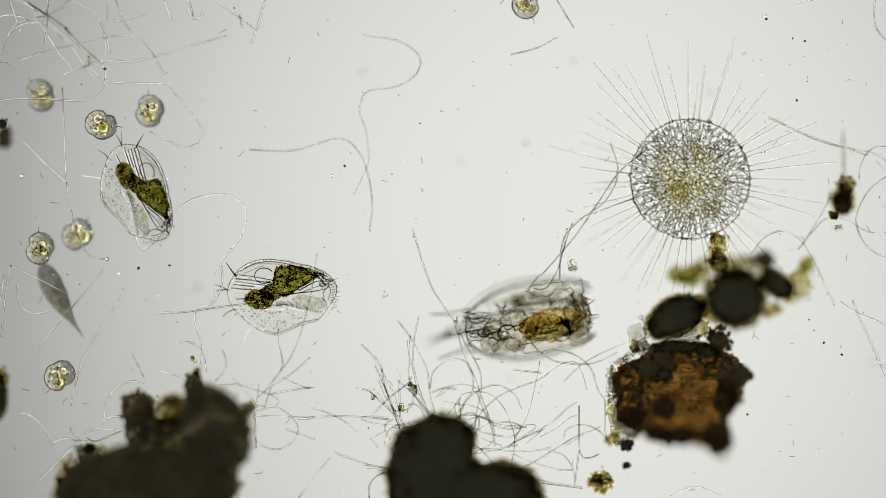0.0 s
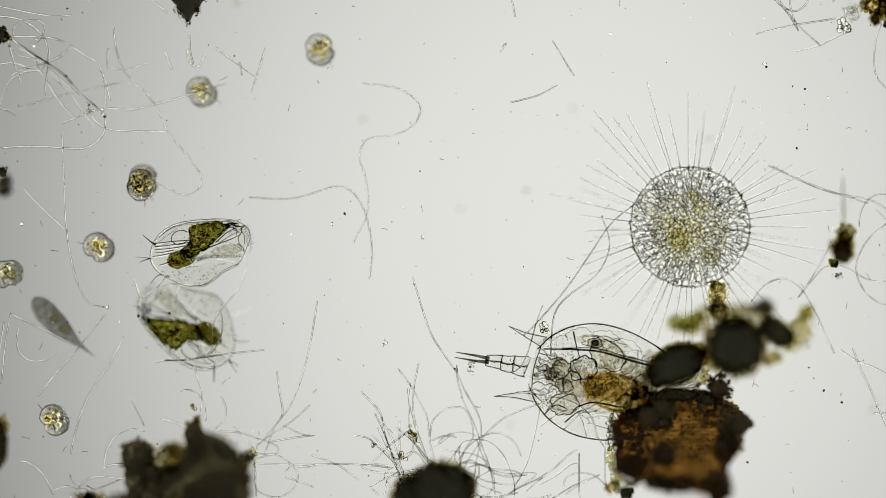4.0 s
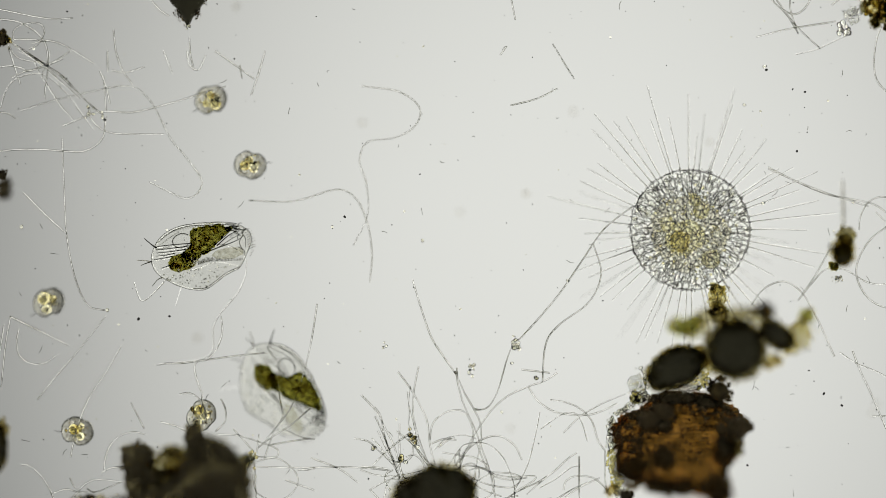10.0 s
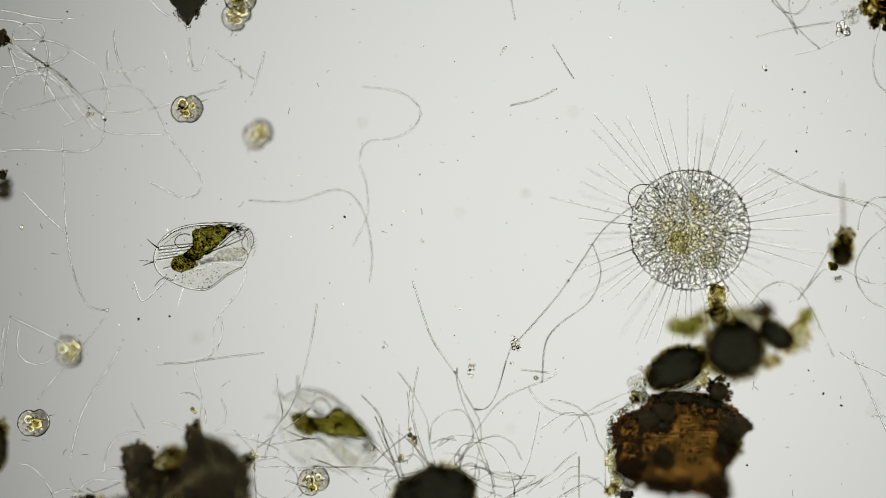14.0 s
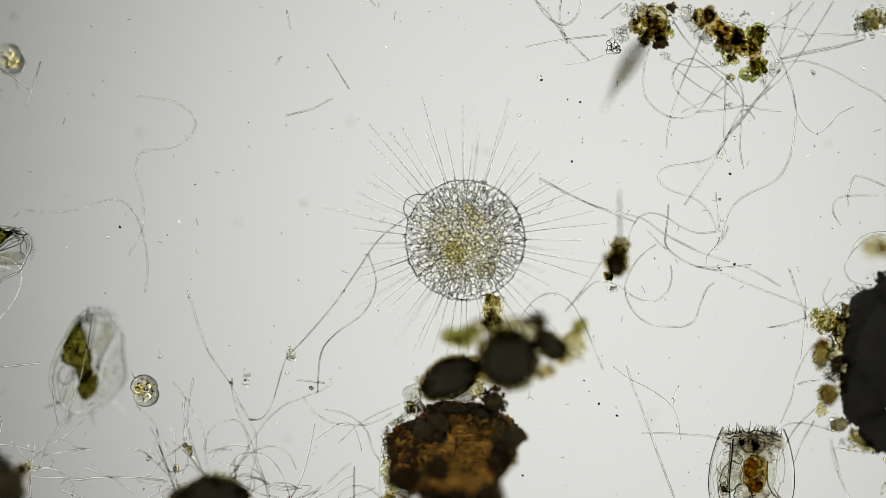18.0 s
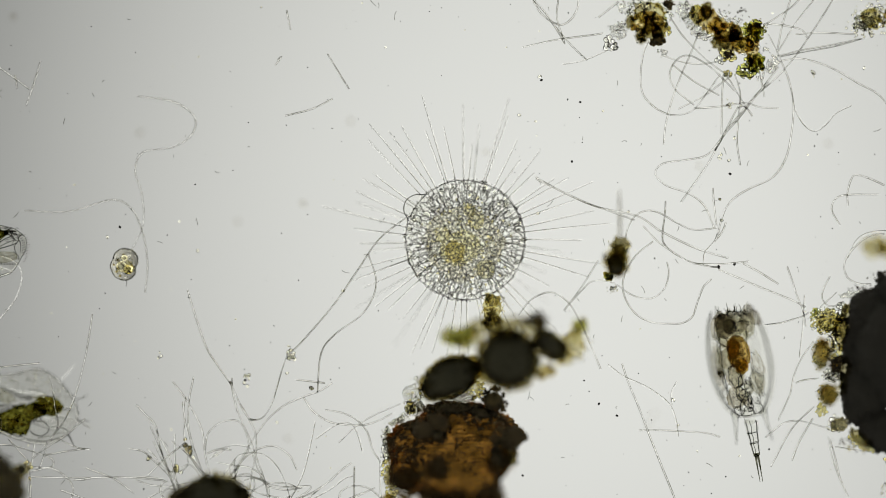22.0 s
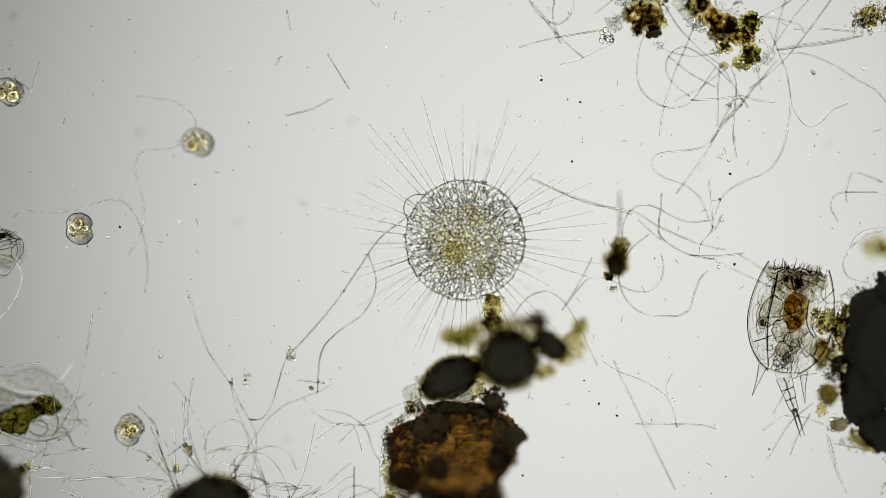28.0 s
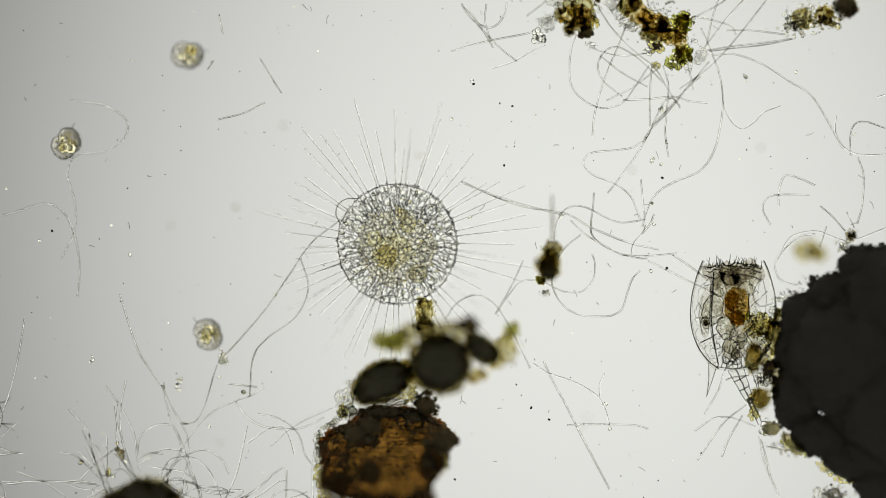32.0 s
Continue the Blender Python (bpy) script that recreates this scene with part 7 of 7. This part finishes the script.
    # one rotifer leaves below the brown clump, another comes up beside the black mass
    first, foot = rotifer(31, "large clear shelled rotifer with amber gut, two spines and jointed foot", (1.22, 1.32, 1.2), 1.3)
    swim(first, [(0, 938, 566, 10, 50, -10), (0.3, 1015, 535, 24, 50, -10), (0.6, 866, 533, 62, 46, -10), (0.9, 856, 533, 62, 46, -10), (1.2, 874, 530, 56, 46, -10), (1.5, 890, 530, 46, 44, -10), (1.8, 896, 546, 38, 42, -10), (2.1, 868, 560, 42, 40, -10), (2.4, 888, 572, 38, 34, -10), (2.7, 1000, 592, 14, 18, -10), (3, 1032, 622, 0, 0, -10),
                 (3.5, 1048, 628, -3, 0, -10), (4.3, 1060, 720, -20, 0, -14), (5.5, 1104, 848, -42, 0, -18), (5.8, 1130, 885, -44, 0, -18), (6.1, 1158, 945, -50, 0, -18), (6.5, 1180, 990, -55, 0, -18), (7.2, 1210, 1120, -50, 0, -18), (9, 1300, 1300, -50, 0, -18), (32, 1500, 1500, -50, 0, -18)])
    swing(foot, [(0, 24, -30, 35, 16), (0.3, 30, -55, 42, 22, -14), (0.6, 36, -86, 44, 34, -34), (1.5, 40, -88, 46, 38, -37), (2.4, 40, -84, 50, 36, -30), (2.55, 24, -45, 42, 20, -14), (2.7, 10, 0, 30, 10), (3, 0, 0, 6), (5.5, 0, 6), (32, 0, 0)])
    second, foot = rotifer(33, "clear shelled rotifer with amber gut, crown of cilia and jointed foot", (1.03, 0.99, 0.86))
    swim(second, [(0, 2200, 1300, 90, 0, -8), (12, 1900, 1200, 90, 0, -8), (14.5, 1900, 1120, 85, 0, -8), (15.5, 1740, 1080, 88, 0, -8),
                  (16, 1600, 1030, 92, 0, -8), (16.5, 1510, 955, 95, 0, -8), (17, 1395, 905, 93, 0, -8), (17.5, 1334, 898, 92, 0, -8), (18, 1330, 852, 88, 0, -8), (18.5, 1310, 752, 92, 0, -8), (19, 1284, 664, 102, 20, -8), (19.5, 1336, 690, 90, 0, -8), (20, 1312, 684, 92, 8, -8), (20.5, 1347, 640, 90, 5, -8), (21, 1357, 618, 80, -20, -8), (21.5, 1330, 642, 76, -74, -8),
                  (22, 1310, 640, 100, -50, -8), (22.5, 1318, 600, 84, -48, -8), (23, 1338, 582, 82, -60, -8), (23.5, 1329, 580, 84, -60, -8), (24, 1328, 588, 84, -62, -8), (24.5, 1340, 566, 80, -60, -8), (25, 1348, 556, 68, -68, -8), (25.5, 1334, 556, 70, -70, -8), (26.3, 1330, 600, 64, -50, -8), (27.5, 1318, 632, 56, -28, -8), (27.8, 1378, 580, 68, -10, -8), (28.1, 1400, 563, 85, 0, -8),
                  (28.5, 1400, 563, 87, 0, -8), (29, 1340, 553, 96, 0, -8), (29.5, 1304, 543, 89, 0, -8), (30, 1284, 572, 89, 0, -8), (30.5, 1298, 553, 90, 0, -8), (31, 1264, 578, 79, -40, -8), (31.3, 1299, 558, 90, 0, -8), (31.6, 1296, 566, 88, 0, -8), (32, 1298, 556, 90, 0, -8)])
    swing(foot, [(0, 0, 0), (18.5, 30, 0), (19, 0, 6), (19.5, 0, 0), (20, 0, 23), (20.5, 0, 8), (21, 0, 23), (21.5, 0, 3, -10.5), (22, 0, 0), (22.5, 0, 7.5, -8.5), (23, 0, 4.5, -8), (23.5, 0, 3, -5), (24, 0, 7, -13), (24.5, 0, 2, -3), (25, 0, 2, -4.5), (25.5, 0, 3, -7), (26.5, 0, 20, -24), (27.5, 10, 85), (27.8, 0, 60), (28.1, 0, 15),
                 (28.5, 0, 3), (29, 0, -1), (29.5, 0, 6), (30, 0, 28), (30.5, 10, 25), (31, 0, 60), (31.3, 10, 28), (32, 10, 25)])
    # spindles
    swim(spindle_ciliate(5), [(0, 108, 530, 120, 0, -40), (0.5, 68, 472, 98, 0, -42), (1, 60, 464, 60, 0, -42), (1.5, 38, 480, 20, 0, -42), (2, -10, 512, 0, 0, -42), (2.5, 68, 544, -48, 0, -42), (2.75, 80, 566, -84, 0, -42), (3, 90, 588, -120, 0, -42), (3.25, 112, 596, -168, 0, -42), (3.5, 136, 604, -215, 0, -42),
                              (4.5, 70, 520, -225, 0, -42), (5.5, 10, 432, -230, 0, -42), (6, -100, 380, -225, 0, -42), (32, -800, 300, -225, 0, -42)])
    slim = spindle_ciliate(8)
    slim.scale = (1.0, 0.78, 0.8)
    swim(slim, [(0, 1700, -700, 60, 0, -112), (15, 1600, -400, 60, 0, -112), (17, 1200, -60, 60, 0, -112), (17.5, 1165, 50, 60, 0, -112), (18, 1110, 128, 60, 0, -112), (18.5, 1074, 200, 62, 0, -112), (19, 1044, 246, 58, 0, -112), (19.5, 1000, 290, 56, 0, -112), (19.8, 1050, 220, 42, 0, -112), (20, 1090, 165, 35, 0, -112),
                              (20.5, 1132, 110, 95, 0, -112), (21, 1072, 38, 150, 0, -112), (21.6, 1000, -80, 140, 0, -112), (25, 700, -500, 140, 0, -112), (32, 500, -800, 140, 0, -112)])


motions()
